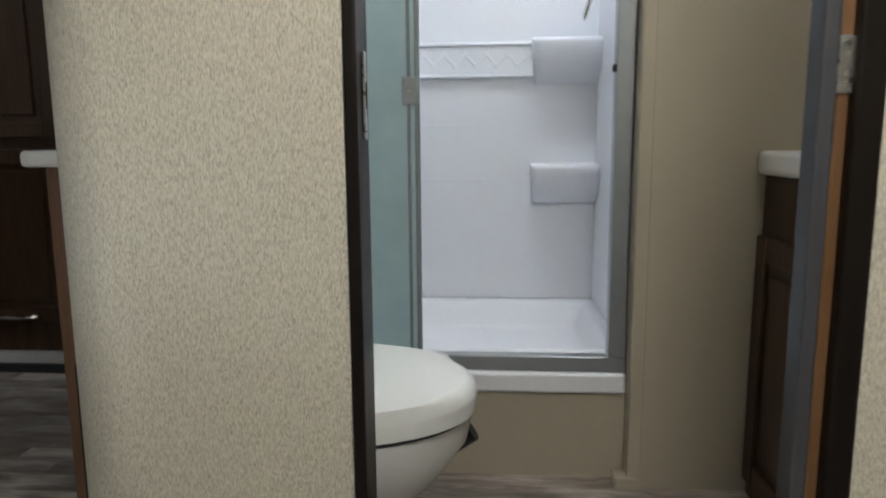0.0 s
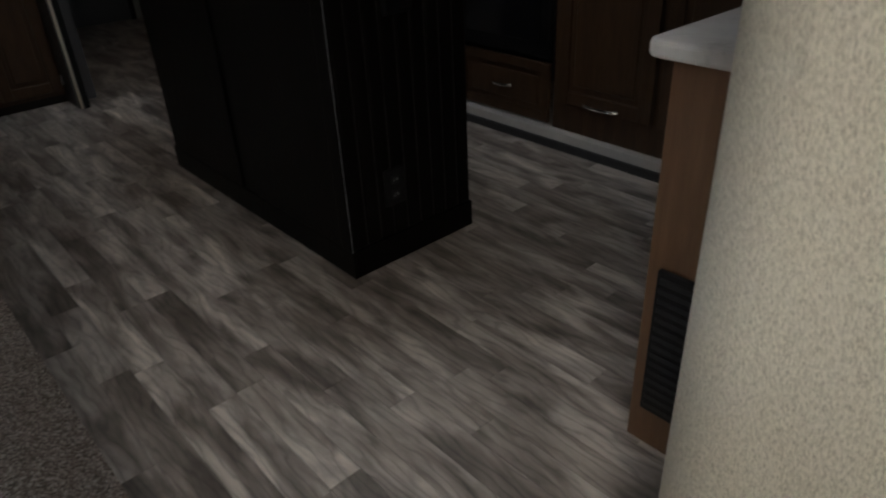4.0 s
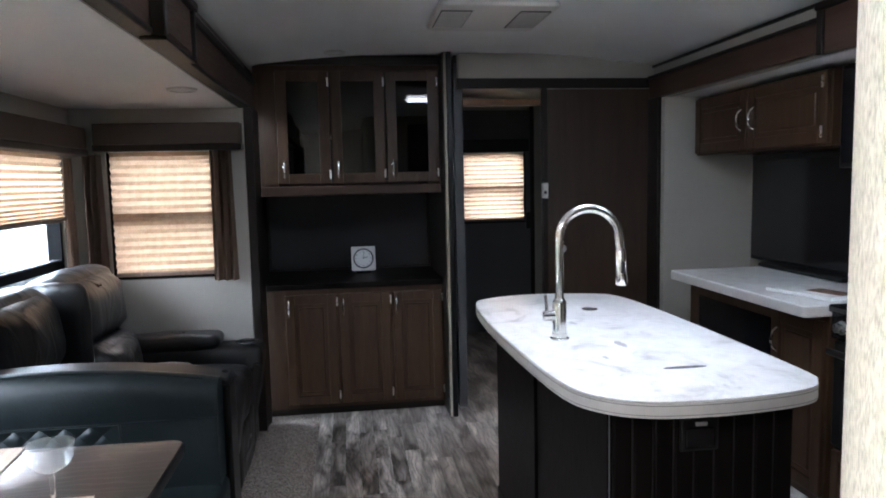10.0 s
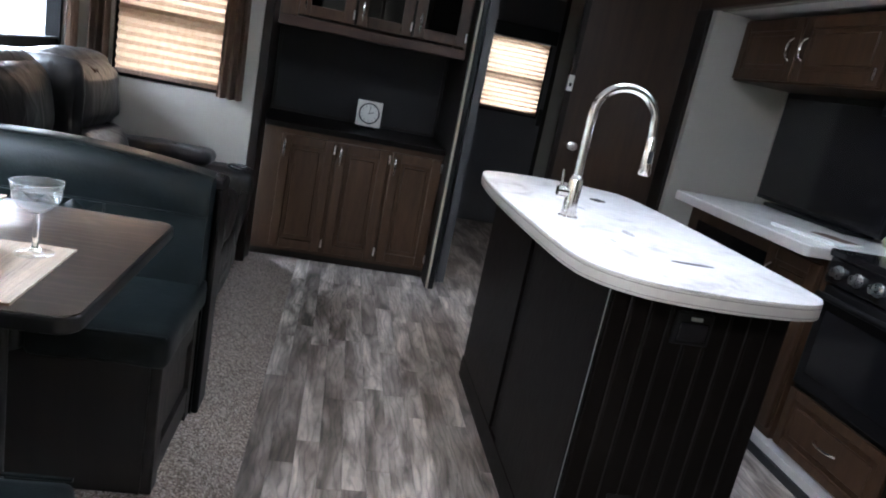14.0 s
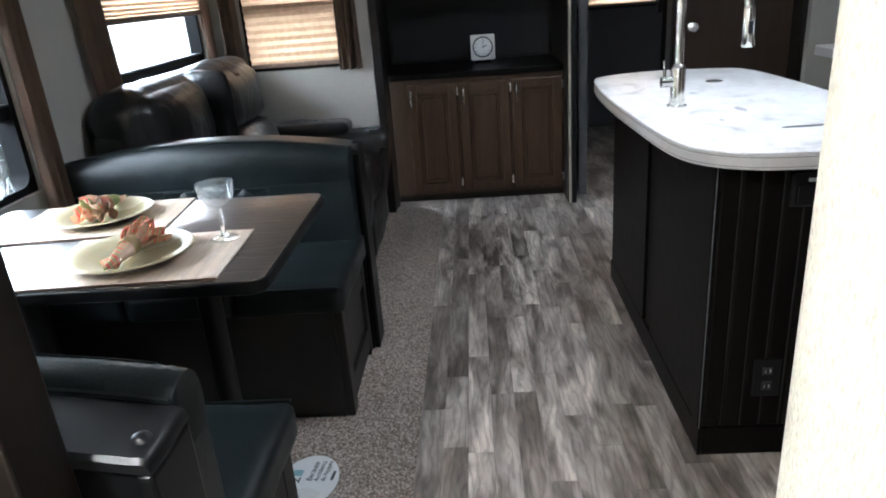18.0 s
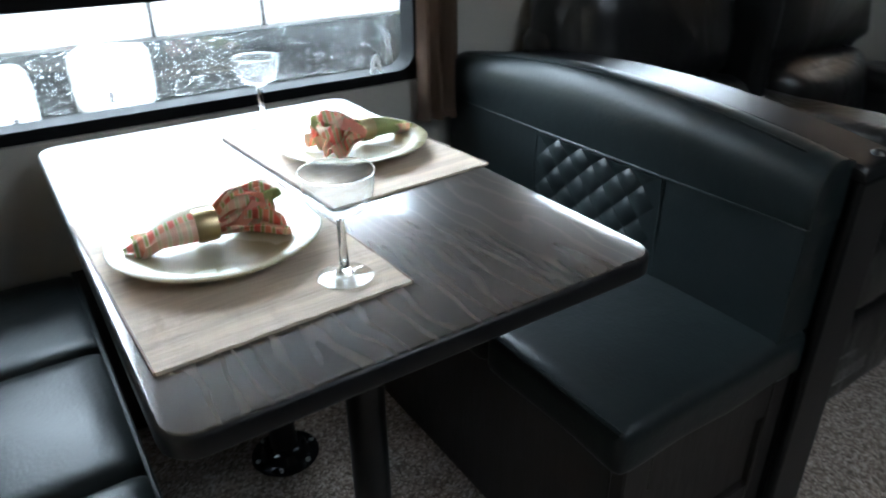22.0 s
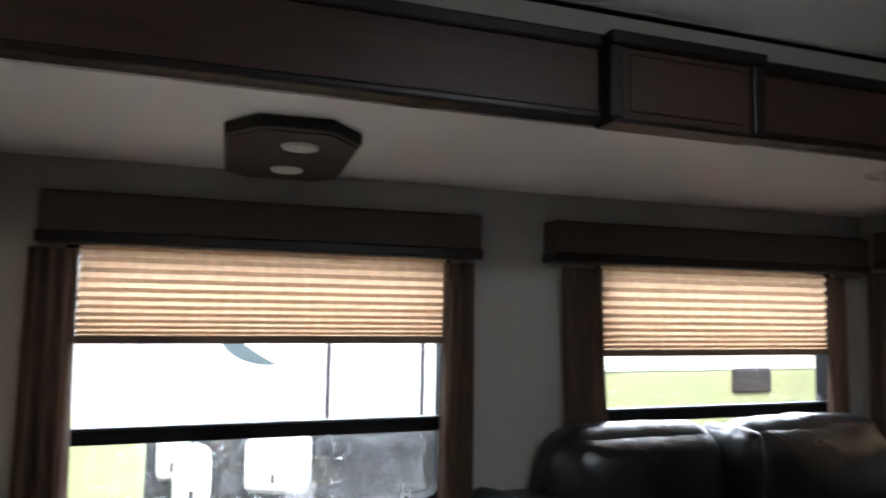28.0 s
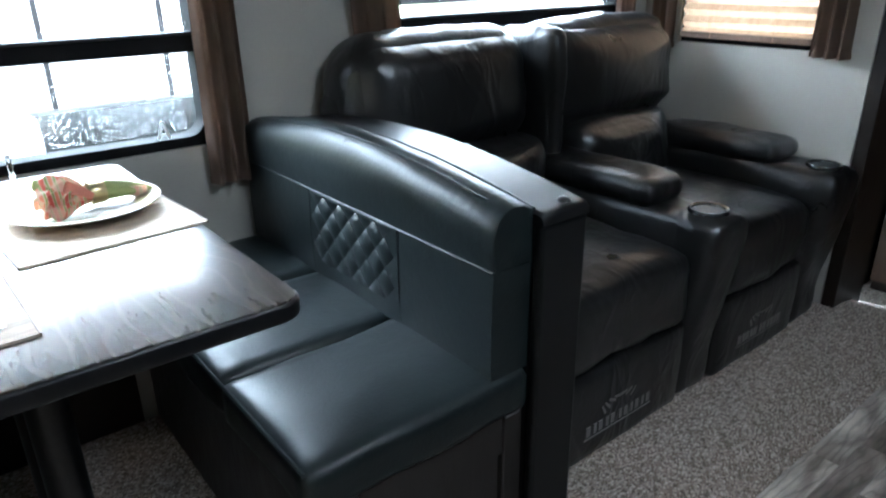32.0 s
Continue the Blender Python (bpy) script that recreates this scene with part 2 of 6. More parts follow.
def wallpaper(name, dark, light):
    m, t, b = nodes(name)
    n1 = noise_tex(t, coords(t, (1, 1, 0.22)), 900, 2, 0.6)
    n2 = noise_tex(t, coords(t, (1, 1, 0.35)), 380, 3, 0.65)
    n3 = noise_tex(t, coords(t), 2.0, 3)
    c = mixed(t, 0.4, ramp(t, n1, (0.36, dark), (0.52, light)), ramp(t, n2, (0.42, dark), (0.58, light)))
    link(t, mixed(t, 0.12, c, ramp(t, n3, (0.3, dark), (0.7, light))), b.inputs["Base Color"])
    b.inputs["Roughness"].default_value = 0.6
    bump(t, b, n1, 0.55, 0.001)
    return m


def marble(name):
    m, t, b = nodes(name)
    v = coords(t)
    n1 = noise_tex(t, v, 4.5, 8, 0.62, 1.8)
    n2 = noise_tex(t, v, 14.0, 6, 0.6, 0.8)
    c = ramp(t, n1, (0.30, (0.46, 0.44, 0.43)), (0.42, (0.76, 0.74, 0.73)), (0.62, (0.86, 0.85, 0.84)), (0.78, (0.66, 0.62, 0.60)))
    link(t, mixed(t, 0.25, c, ramp(t, n2, (0.35, (0.5, 0.48, 0.47)), (0.55, (0.85, 0.84, 0.83)))), b.inputs["Base Color"])
    b.inputs["Roughness"].default_value = 0.28
    return m


def metal(name, colour, rough):
    m, t, b = nodes(name)
    n = noise_tex(t, coords(t), 120, 3)
    b.inputs["Base Color"].default_value = (*colour, 1)
    b.inputs["Metallic"].default_value = 1.0
    link(t, ramp(t, n, (0.2, (rough * 0.8,)), (0.8, (rough * 1.25,))), b.inputs["Roughness"])
    return m


def thin_glass(name, tint=(1, 1, 1), gloss=1.0, sharp=3.0, most=0.75):
    m = bpy.data.materials.new(name)
    m.use_nodes = True
    t = m.node_tree
    t.nodes.remove(t.nodes["Principled BSDF"])
    out = t.nodes["Material Output"]
    tr, gl = t.nodes.new("ShaderNodeBsdfTransparent"), t.nodes.new("ShaderNodeBsdfGlossy")
    tr.inputs[0].default_value = (*tint, 1)
    gl.inputs["Roughness"].default_value = 0.02
    lw = t.nodes.new("ShaderNodeLayerWeight")
    pw = t.nodes.new("ShaderNodeMath")
    pw.operation, pw.inputs[1].default_value = "POWER", sharp
    link(t, lw.outputs["Facing"], pw.inputs[0])
    fr = t.nodes.new("ShaderNodeMapRange")
    fr.inputs["To Min"].default_value, fr.inputs["To Max"].default_value = 0.05 * gloss, most
    link(t, pw.outputs[0], fr.inputs["Value"])
    mx = t.nodes.new("ShaderNodeMixShader")
    link(t, fr.outputs[0], mx.inputs[0])
    link(t, tr.outputs[0], mx.inputs[1])
    link(t, gl.outputs[0], mx.inputs[2])
    link(t, mx.outputs[0], out.inputs[0])
    return m


def frosted(name):
    m, t, b = nodes(name)
    n = noise_tex(t, coords(t), 9, 4)
    link(t, ramp(t, n, (0.3, (0.46, 0.62, 0.64)), (0.7, (0.58, 0.74, 0.75))), b.inputs["Base Color"])
    b.inputs["Roughness"].default_value = 0.35
    b.inputs["Transmission Weight"].default_value = 0.55
    return m


def pleat_cloth(name):
    m, t, b = nodes(name)
    n = noise_tex(t, coords(t, (3, 3, 1)), 14, 4, 0.6)
    c = ramp(t, n, (0.3, (0.37, 0.235, 0.145)), (0.7, (0.47, 0.315, 0.20)))
    link(t, c, b.inputs["Base Color"])
    b.inputs["Roughness"].default_value = 0.9
    tl = t.nodes.new("ShaderNodeBsdfTranslucent")
    link(t, c, tl.inputs[0])
    mx = t.nodes.new("ShaderNodeMixShader")
    mx.inputs[0].default_value = 0.6
    link(t, b.outputs[0], mx.inputs[1])
    link(t, tl.outputs[0], mx.inputs[2])
    link(t, mx.outputs[0], t.nodes["Material Output"].inputs[0])
    return m


def plaid(name):
    """Woven cloth in bands of coral, olive and cream."""
    m, t, b = nodes(name)
    v = coords(t)
    bands = []
    for axis, scale in (("X", 13.0), ("Y", 11.0)):
        w = t.nodes.new("ShaderNodeTexWave")
        w.wave_type, w.bands_direction = "BANDS", axis
        w.inputs["Scale"].default_value, w.inputs["Distortion"].default_value = scale, 1.2
        w.inputs["Detail"].default_value = 1.0
        link(t, v, w.inputs["Vector"])
        bands.append(w.outputs["Fac"])
    c1 = ramp(t, bands[0], (0.12, (0.78, 0.20, 0.16)), (0.27, (0.86, 0.76, 0.58)), (0.40, (0.40, 0.45, 0.15)), (0.64, (0.46, 0.50, 0.20)), (0.78, (0.86, 0.78, 0.60)), (0.93, (0.84, 0.36, 0.24)))
    pale = ramp(t, bands[1], (0.50, (0.0,)), (0.70, (0.70,)))
    c = mixed(t, pale, c1, (0.86, 0.70, 0.56))
    link(t, c, b.inputs["Base Color"])
    b.inputs["Roughness"].default_value = 0.85
    bump(t, b, noise_tex(t, v, 500, 2), 0.3, 0.0006)
    return m


def clear_glass(name, ior):
    m, t, b = nodes(name)
    b.inputs["Base Color"].default_value = (0.97, 0.98, 0.98, 1)
    b.inputs["Roughness"].default_value = 0.01
    b.inputs["IOR"].default_value = ior
    b.inputs["Transmission Weight"].default_value = 1.0
    return m


def glow(name, colour, strength):
    m, t, b = nodes(name)
    b.inputs["Base Color"].default_value = (*colour, 1)
    b.inputs["Emission Color"].default_value = (*colour, 1)
    b.inputs["Emission Strength"].default_value = strength
    return m


M_LEATHER = leather("black_leather", (0.0085, 0.0118, 0.0122), 0.37)
M_SOFA = leather("brown_black_leather", (0.0090, 0.0088, 0.0088), 0.32, 0.17)
M_VINYL = paint("gloss_black_vinyl", (0.0050, 0.0051, 0.0054), 0.32, 0.1, bumpy=0.0)
M_CAP = paint("satin_black_cap_board", (0.0048, 0.0050, 0.0055), 0.38, 0.1, bumpy=0.03)
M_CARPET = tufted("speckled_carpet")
M_PLANK = plank_vinyl()
M_JOINT = paint("floor_joint", (0.06, 0.052, 0.046), 0.7)
M_PAPER = wallpaper("beige_wallpaper", (0.40, 0.368, 0.29), (0.78, 0.735, 0.62))
M_WALL = paint("grey_beige_wall_panel", (0.38, 0.362, 0.322), 0.6, 0.05, grain=120, bumpy=0.08)
M_BATHWALL = paint("tan_bath_panel", (0.40, 0.355, 0.275), 0.55, 0.05, grain=160, bumpy=0.08)
M_CEIL = paint("off_white_ceiling", (0.84, 0.84, 0.83), 0.5, 0.05, grain=200, bumpy=0.15)
M_CHERRY = wood("brown_cherry_wood", (0.028, 0.0142, 0.0074), (0.070, 0.0385, 0.0205), 0.42)
M_DOORWOOD = wood("dark_walnut_door", (0.022, 0.0122, 0.0068), (0.050, 0.0290, 0.0165), 0.45)
M_CHERRYX = wood("brown_cherry_wood_rail", (0.025, 0.0132, 0.0084), (0.058, 0.0310, 0.0198), 0.50, (0.6, 6, 6))
M_DARK = wood("espresso_wood", (0.0026, 0.0021, 0.0019), (0.0070, 0.0056, 0.0049), 0.40)
M_BENCHWOOD = wood("dark_walnut_bench_wood", (0.0065, 0.0052, 0.0046), (0.0160, 0.0128, 0.0112), 0.45)
M_TABLE = grained_top("dark_table_laminate", (0.010, 0.0068, 0.005), (0.040, 0.0275, 0.020), 0.36, (9, 1.2, 9), 0.03)
M_TABLE.node_tree.nodes["Principled BSDF"].inputs["Coat Weight"].default_value = 1.0
M_TABLE.node_tree.nodes["Principled BSDF"].inputs["Coat Roughness"].default_value = 0.25
M_TABLE.node_tree.nodes["Principled BSDF"].inputs["Coat IOR"].default_value = 2.45
for q in (M_DARK,):
    q.node_tree.nodes["Principled BSDF"].inputs["Specular IOR Level"].default_value = 0.08
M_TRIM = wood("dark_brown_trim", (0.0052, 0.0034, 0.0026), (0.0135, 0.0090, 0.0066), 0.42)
M_EDGE = wood("orange_brown_edge", (0.12, 0.055, 0.022), (0.22, 0.115, 0.05), 0.45)
M_BLACK = paint("satin_black", (0.0055, 0.0055, 0.006), 0.38, 0.15)
M_GLOSSBLACK = paint("gloss_black", (0.008, 0.008, 0.009), 0.12, 0.1, bumpy=0.0)
M_RUBBER = paint("black_rubber", (0.02, 0.02, 0.022), 0.6)
M_MARBLE = marble("white_marble_laminate")
M_MARBLE_EDGE = paint("grey_laminate_edge", (0.50, 0.48, 0.46), 0.4, 0.12)
M_VEIN = paint("grey_marble_vein", (0.42, 0.40, 0.40), 0.3, 0.25, grain=60)
M_EDGELINE = paint("grey_edge_line", (0.16, 0.155, 0.15), 0.5)
M_CHROME = metal("brushed_nickel", (0.78, 0.77, 0.74), 0.18)
M_SILVER = metal("silver_knob", (0.70, 0.70, 0.70), 0.28)
M_ALU = paint("satin_grey_aluminium", (0.33, 0.35, 0.37), 0.35, 0.06, metal=0.6, bumpy=0.0)
M_WHITE = paint("white_gelcoat", (0.74, 0.75, 0.79), 0.28, 0.03, bumpy=0.0)
M_PORCELAIN = paint("white_plastic_toilet", (0.72, 0.73, 0.72), 0.22, 0.03, bumpy=0.0)
M_PLASTIC = paint("white_plastic", (0.70, 0.69, 0.66), 0.4, 0.04)
M_PANE = thin_glass("window_glass")
M_GLASSWARE = thin_glass("drinking_glass", (0.97, 0.98, 0.98), 1.3, 3.4, 0.65)
M_CABGLASS = thin_glass("tinted_cabinet_glass", (0.035, 0.035, 0.037), 0.7)
M_FROST = frosted("frosted_shower_glass")
M_BLIND = pleat_cloth("tan_pleated_cloth")
M_CURTAIN = paint("brown_curtain_cloth", (0.150, 0.102, 0.074), 0.85, 0.25, grain=90, bumpy=0.3, scale=(1, 1, 0.1))
M_VALANCE = paint("dark_brown_valance_cloth", (0.060, 0.045, 0.036), 0.8, 0.2, grain=220, bumpy=0.3)
M_PLATE = paint("cream_stoneware", (0.345, 0.295, 0.180), 0.28, 0.06, bumpy=0.0)
M_MAT = paint("tan_woven_placemat", (0.53, 0.425, 0.325), 0.75, 0.36, grain=30, bumpy=0.8, scale=(0.4, 9, 1))
M_RED = paint("coral_napkin", (0.70, 0.27, 0.20), 0.85, 0.25, grain=60, bumpy=0.3)
M_PLAID = plaid("plaid_napkin_cloth")
# White translucency mixed into the glass stands in for light it refracts.
glassware_tree = M_GLASSWARE.node_tree
refracted_white = glassware_tree.nodes.new("ShaderNodeBsdfTranslucent")
refracted_white.inputs[0].default_value = (0.95, 0.97, 0.97, 1)
over = glassware_tree.nodes.new("ShaderNodeMixShader")
over.inputs[0].default_value = 0.085
was = glassware_tree.nodes["Material Output"].inputs[0].links[0].from_socket
link(glassware_tree, was, over.inputs[1])
link(glassware_tree, refracted_white.outputs[0], over.inputs[2])
link(glassware_tree, over.outputs[0], glassware_tree.nodes["Material Output"].inputs[0])
M_STEMGLASS = clear_glass("clear_stem_glass", 1.45)
M_DROP = clear_glass("rain_drop", 1.33)
M_GREEN = paint("olive_napkin", (0.36, 0.40, 0.16), 0.85, 0.3, grain=60, bumpy=0.3)
M_RING = metal("bronze_napkin_ring", (0.52, 0.42, 0.24), 0.38)
M_STICKER = paint("white_sticker", (0.75, 0.75, 0.74), 0.4, 0.03)
M_INK = paint("grey_print", (0.06, 0.06, 0.065), 0.6)
M_FRAME = paint("matt_black_aluminium", (0.0045, 0.0045, 0.0050), 0.75)
M_FRAME.node_tree.nodes["Principled BSDF"].inputs["Specular IOR Level"].default_value = 0.15
M_SWOOSH = paint("grey_teal_vinyl_print", (0.09, 0.125, 0.135), 0.6)
M_TEAL = paint("teal_print", (0.25, 0.45, 0.50), 0.6)
M_BROWNPRINT = paint("brown_print", (0.12, 0.06, 0.035), 0.6)
M_LOGO = paint("faded_silver_print", (0.16, 0.15, 0.145), 0.4)
M_SATINDOOR = paint("charcoal_door_panel", (0.085, 0.085, 0.088), 0.5, 0.1)
M_BACKPANEL = paint("charcoal_back_panel", (0.020, 0.019, 0.020), 0.6, 0.2)
M_LED = glow("led_diffuser", (1.0, 0.98, 0.95), 6.0)
M_SKY = glow("overcast_sky", (0.88, 0.95, 1.0), 9.0)
# Emission on the dome stands in for daylight passing through it.
M_SKYDOME = glow("skylight_dome", (0.80, 0.95, 0.88), 0.22)
M_SOAP = paint("dull_soap_bottle", (0.10, 0.10, 0.08), 0.25, 0.1, bumpy=0.0)
M_LAMP_OFF = paint("lamp_lens", (0.75, 0.75, 0.72), 0.4, 0.03)
M_TRAILER = paint("white_trailer_skin", (0.78, 0.79, 0.78), 0.35, 0.04)
M_CREAM = paint("cream_trailer_skin", (0.34, 0.37, 0.19), 0.4, 0.05)
M_GRAVEL = speckle("dark_gravel", (0.002, 0.002, 0.002), (0.006, 0.0064, 0.0058), (0.042, 0.043, 0.040), 26, 0.9, 1.0, 0.02)
M_GRAVEL.node_tree.nodes["Principled BSDF"].inputs["Specular IOR Level"].default_value = 0.04
M_TINT = paint("tinted_trailer_window", (0.03, 0.035, 0.04), 0.1, 0.1, bumpy=0.0)


M_VINYL.node_tree.nodes["Principled BSDF"].inputs["Specular IOR Level"].default_value = 0.18
M_CAP.node_tree.nodes["Principled BSDF"].inputs["Specular IOR Level"].default_value = 0.32
M_LEATHER.node_tree.nodes["Principled BSDF"].inputs["Specular IOR Level"].default_value = 0.29
for q in (M_TRIM, M_BLACK, M_BACKPANEL, M_CHERRY, M_CHERRYX):
    q.node_tree.nodes["Principled BSDF"].inputs["Specular IOR Level"].default_value = 0.32


# ---- builders ----
def obj(name, bm, mat, parent=None, label="", kind=""):
    me = bpy.data.meshes.new(name)
    bm.to_mesh(me)
    bm.free()
    me.materials.append(mat)
    ob = new(name, me)
    if parent:
        ob.parent = parent
    return tagged(ob, label=label, kind=kind)


def part(name, bm, mat, parent, label=""):
    return obj(name, bm, mat, parent, label)


def smooth(ob, angle=40):
    ob.data.shade_smooth()
    ob.data.set_sharp_from_angle(angle=radians(angle))
    return ob


def thing(name, m, label, category, group=""):
    ob = new(name)
    ob.matrix_world = m
    ob.empty_display_size = 0.05
    return tagged(ob, label, category, group)


def solid(name, bm, mat, label, category, m=None, group=""):
    ob = obj(name, bm, mat)
    if m:
        ob.matrix_world = m
    return tagged(ob, label, category, group)


def structure(name, bm, mat, label="", category=""):
    return tagged(obj(name, bm, mat), label, category, kind="structure")


def box(x0, x1, y0, y1, z0, z1, bev=0.0, seg=2, bm=None):
    out = bm or bmesh.new()
    b = bmesh.new() if bm else out
    v = [b.verts.new(p) for p in ((x0, y0, z0), (x1, y0, z0), (x1, y1, z0), (x0, y1, z0), (x0, y0, z1), (x1, y0, z1), (x1, y1, z1), (x0, y1, z1))]
    for f in ((0, 3, 2, 1), (4, 5, 6, 7), (0, 1, 5, 4), (1, 2, 6, 5), (2, 3, 7, 6), (3, 0, 4, 7)):
        b.faces.new([v[i] for i in f])
    if bev:
        bmesh.ops.bevel(b, geom=b.edges[:], offset=bev, segments=seg, affect="EDGES", profile=0.5)
    if bm:
        merge(out, b)
    return out


def merge(into, b):
    me = bpy.data.meshes.new("tmp")
    b.to_mesh(me)
    b.free()
    into.from_mesh(me)
    bpy.data.meshes.remove(me)
    return into


def soft(x0, x1, y0, y1, z0, z1, r=0.04, n=10, bulge=(0, 0, 0), wrinkle=0.0, seed=0, bm=None):
    """A padded box: rounded edges, bulging faces, slight wrinkles."""
    b = bmesh.new()
    bmesh.ops.create_cube(b, size=2.0)
    bmesh.ops.subdivide_edges(b, edges=b.edges[:], cuts=n, use_grid_fill=True)
    h = Vector(((x1 - x0) / 2, (y1 - y0) / 2, (z1 - z0) / 2))
    c = Vector(((x1 + x0) / 2, (y1 + y0) / 2, (z1 + z0) / 2))
    r = min(r, *(h * 0.98))
    for v in b.verts:
        p = v.co.copy()
        w = [math.sin(max(-1, min(1, k)) * math.pi / 2) for k in p]
        q = Vector((w[0] * h.x, w[1] * h.y, w[2] * h.z))
        inner = Vector([max(-(h[i] - r), min(h[i] - r, q[i])) for i in range(3)])
        d = q - inner
        if d.length > 1e-6:
            q = inner + d.normalized() * r
        for i in range(3):
            j, k = (i + 1) % 3, (i + 2) % 3
            q[i] += bulge[i] * w[i] * (1 - w[j] ** 2) * (1 - w[k] ** 2)
        if wrinkle:
            q += Vector(w) * wrinkle * noise.noise(Vector((q.x * 9 + seed * 7.3, q.y * 9, q.z * 9)))
        v.co = c + q
    if bm:
        return merge(bm, b)
    return b


def cyl(r, z0, z1, n=24, r2=None, at=(0, 0), bm=None, bev=0.0):
    b = bmesh.new()
    bmesh.ops.create_cone(b, cap_ends=True, segments=n, radius1=r, radius2=r if r2 is None else r2, depth=z1 - z0)
    bmesh.ops.translate(b, verts=b.verts, vec=(at[0], at[1], (z0 + z1) / 2))
    if bev:
        bmesh.ops.bevel(b, geom=[e for e in b.edges if abs(e.verts[0].co.z - e.verts[1].co.z) < 1e-6], offset=bev, segments=2, affect="EDGES", profile=0.5)
    return merge(bm, b) if bm else b


def turned(b, rx=0, ry=0, rz=0, at=(0, 0, 0)):
    b.transform(pose(*at, rx, ry, rz))
    return b


def lathe(prof, n=32, bm=None, caps=True):
    b = bmesh.new()
    rings = []
    for r, z in prof:
        rings.append([b.verts.new((r * math.cos(2 * math.pi * i / n), r * math.sin(2 * math.pi * i / n), z)) for i in range(n)])
    for a, c in zip(rings, rings[1:]):
        for i in range(n):
            b.faces.new((a[i], a[(i + 1) % n], c[(i + 1) % n], c[i]))
    if caps and prof[0][0] > 1e-4:
        b.faces.new(rings[0][::-1])
    if caps and prof[-1][0] > 1e-4:
        b.faces.new(rings[-1])
    bmesh.ops.remove_doubles(b, verts=b.verts, dist=1e-5)
    return merge(bm, b) if bm else b


def tube(pts, r, n=14, bm=None):
    b = bmesh.new()
    pts = [Vector(p) for p in pts]
    rr = r if isinstance(r, (list, tuple)) else [r] * len(pts)
    rings, up = [], Vector((0.31, 0.17, 0.93))
    for i, p in enumerate(pts):
        d = (pts[min(i + 1, len(pts) - 1)] - pts[max(i - 1, 0)]).normalized()
        a = d.cross(up)
        if a.length < 0.1:
            a = d.cross(Vector((1, 0, 0)))
        a.normalize()
        c = d.cross(a)
        rings.append([b.verts.new(p + (a * math.cos(2 * math.pi * k / n) + c * math.sin(2 * math.pi * k / n)) * rr[i]) for k in range(n)])
    for u, w in zip(rings, rings[1:]):
        for k in range(n):
            b.faces.new((u[k], u[(k + 1) % n], w[(k + 1) % n], w[k]))
    b.faces.new(rings[0][::-1])
    b.faces.new(rings[-1])
    bmesh.ops.recalc_face_normals(b, faces=b.faces)
    return merge(bm, b) if bm else b


def slab(outline, z0, z1, bev=0.0, seg=2):
    """A flat slab from a closed outline of (x, y)."""
    b = bmesh.new()
    f = b.faces.new([b.verts.new((x, y, z0)) for x, y in outline])
    ext = bmesh.ops.extrude_face_region(b, geom=[f])
    bmesh.ops.translate(b, verts=[g for g in ext["geom"] if isinstance(g, bmesh.types.BMVert)], vec=(0, 0, z1 - z0))
    bmesh.ops.recalc_face_normals(b, faces=b.faces)
    if bev:
        flat = [e for e in b.edges if abs(e.verts[0].co.z - e.verts[1].co.z) < 1e-6]
        bmesh.ops.bevel(b, geom=flat, offset=bev, segments=seg, affect="EDGES", profile=0.5)
    return b


def rounded(w, h, r, n=6, cx=0.0, cy=0.0):
    pts = []
    for sx, sy, a0 in ((1, 1, 0), (-1, 1, 90), (-1, -1, 180), (1, -1, 270)):
        for i in range(n + 1):
            a = radians(a0 + 90 * i / n)
            pts.append((cx + sx * (w / 2 - r) + r * math.cos(a), cy + sy * (h / 2 - r) + r * math.sin(a)))
    return pts


def smooth_loop(pts, n=8):
    out = []
    k = len(pts)
    for i in range(k):
        p0, p1, p2, p3 = (Vector(pts[(i + j - 1) % k]) for j in range(4))
        for s in range(n):
            u = s / n
            q = 0.5 * ((2 * p1) + (p2 - p0) * u + (2 * p0 - 5 * p1 + 4 * p2 - p3) * u * u + (3 * p1 - p0 - 3 * p2 + p3) * u ** 3)
            out.append((q.x, q.y))
    return out


def wall_along(axis, p0, p1, a0, a1, z0, z1, holes=()):
    """A wall with thickness from p0 to p1, running from a0 to a1; holes: (b0, b1, c0, c1) along and up."""
    bm = bmesh.new()

    def piece(u0, u1, w0, w1):
        if u1 - u0 > 1e-5 and w1 - w0 > 1e-5:
            if axis == "x":
                box(u0, u1, p0, p1, w0, w1, bm=bm)
            else:
                box(p0, p1, u0, u1, w0, w1, bm=bm)
    at = a0
    for b0, b1, c0, c1 in sorted(holes):
        piece(at, b0, z0, z1)
        piece(b0, b1, z0, c0)
        piece(b0, b1, c1, z1)
        at = b1
    piece(at, a1, z0, z1)
    return bm


def cup_pull(parent, x, z, length=0.10, upright=True, y=0.0, mat=None):
    """An arched bar pull standing off a door's face at y."""
    pts = []
    for i in range(9):
        s = i / 8
        off = -0.028 * math.sin(math.pi * s) ** 0.5
        d = (s - 0.5) * length
        pts.append((x, y + off, z + d) if upright else (x + d, y + off, z))
    b = tube(pts, 0.0065, 8)
    return smooth(part("handle", b, mat or M_CHROME, parent, "brushed nickel arched pull"))


def hinge(parent, x, z, y=0.0):
    return part("hinge", box(x - 0.005, x + 0.005, y - 0.006, y + 0.001, z - 0.025, z + 0.025, 0.002), M_SILVER, parent, "small silver hinge")


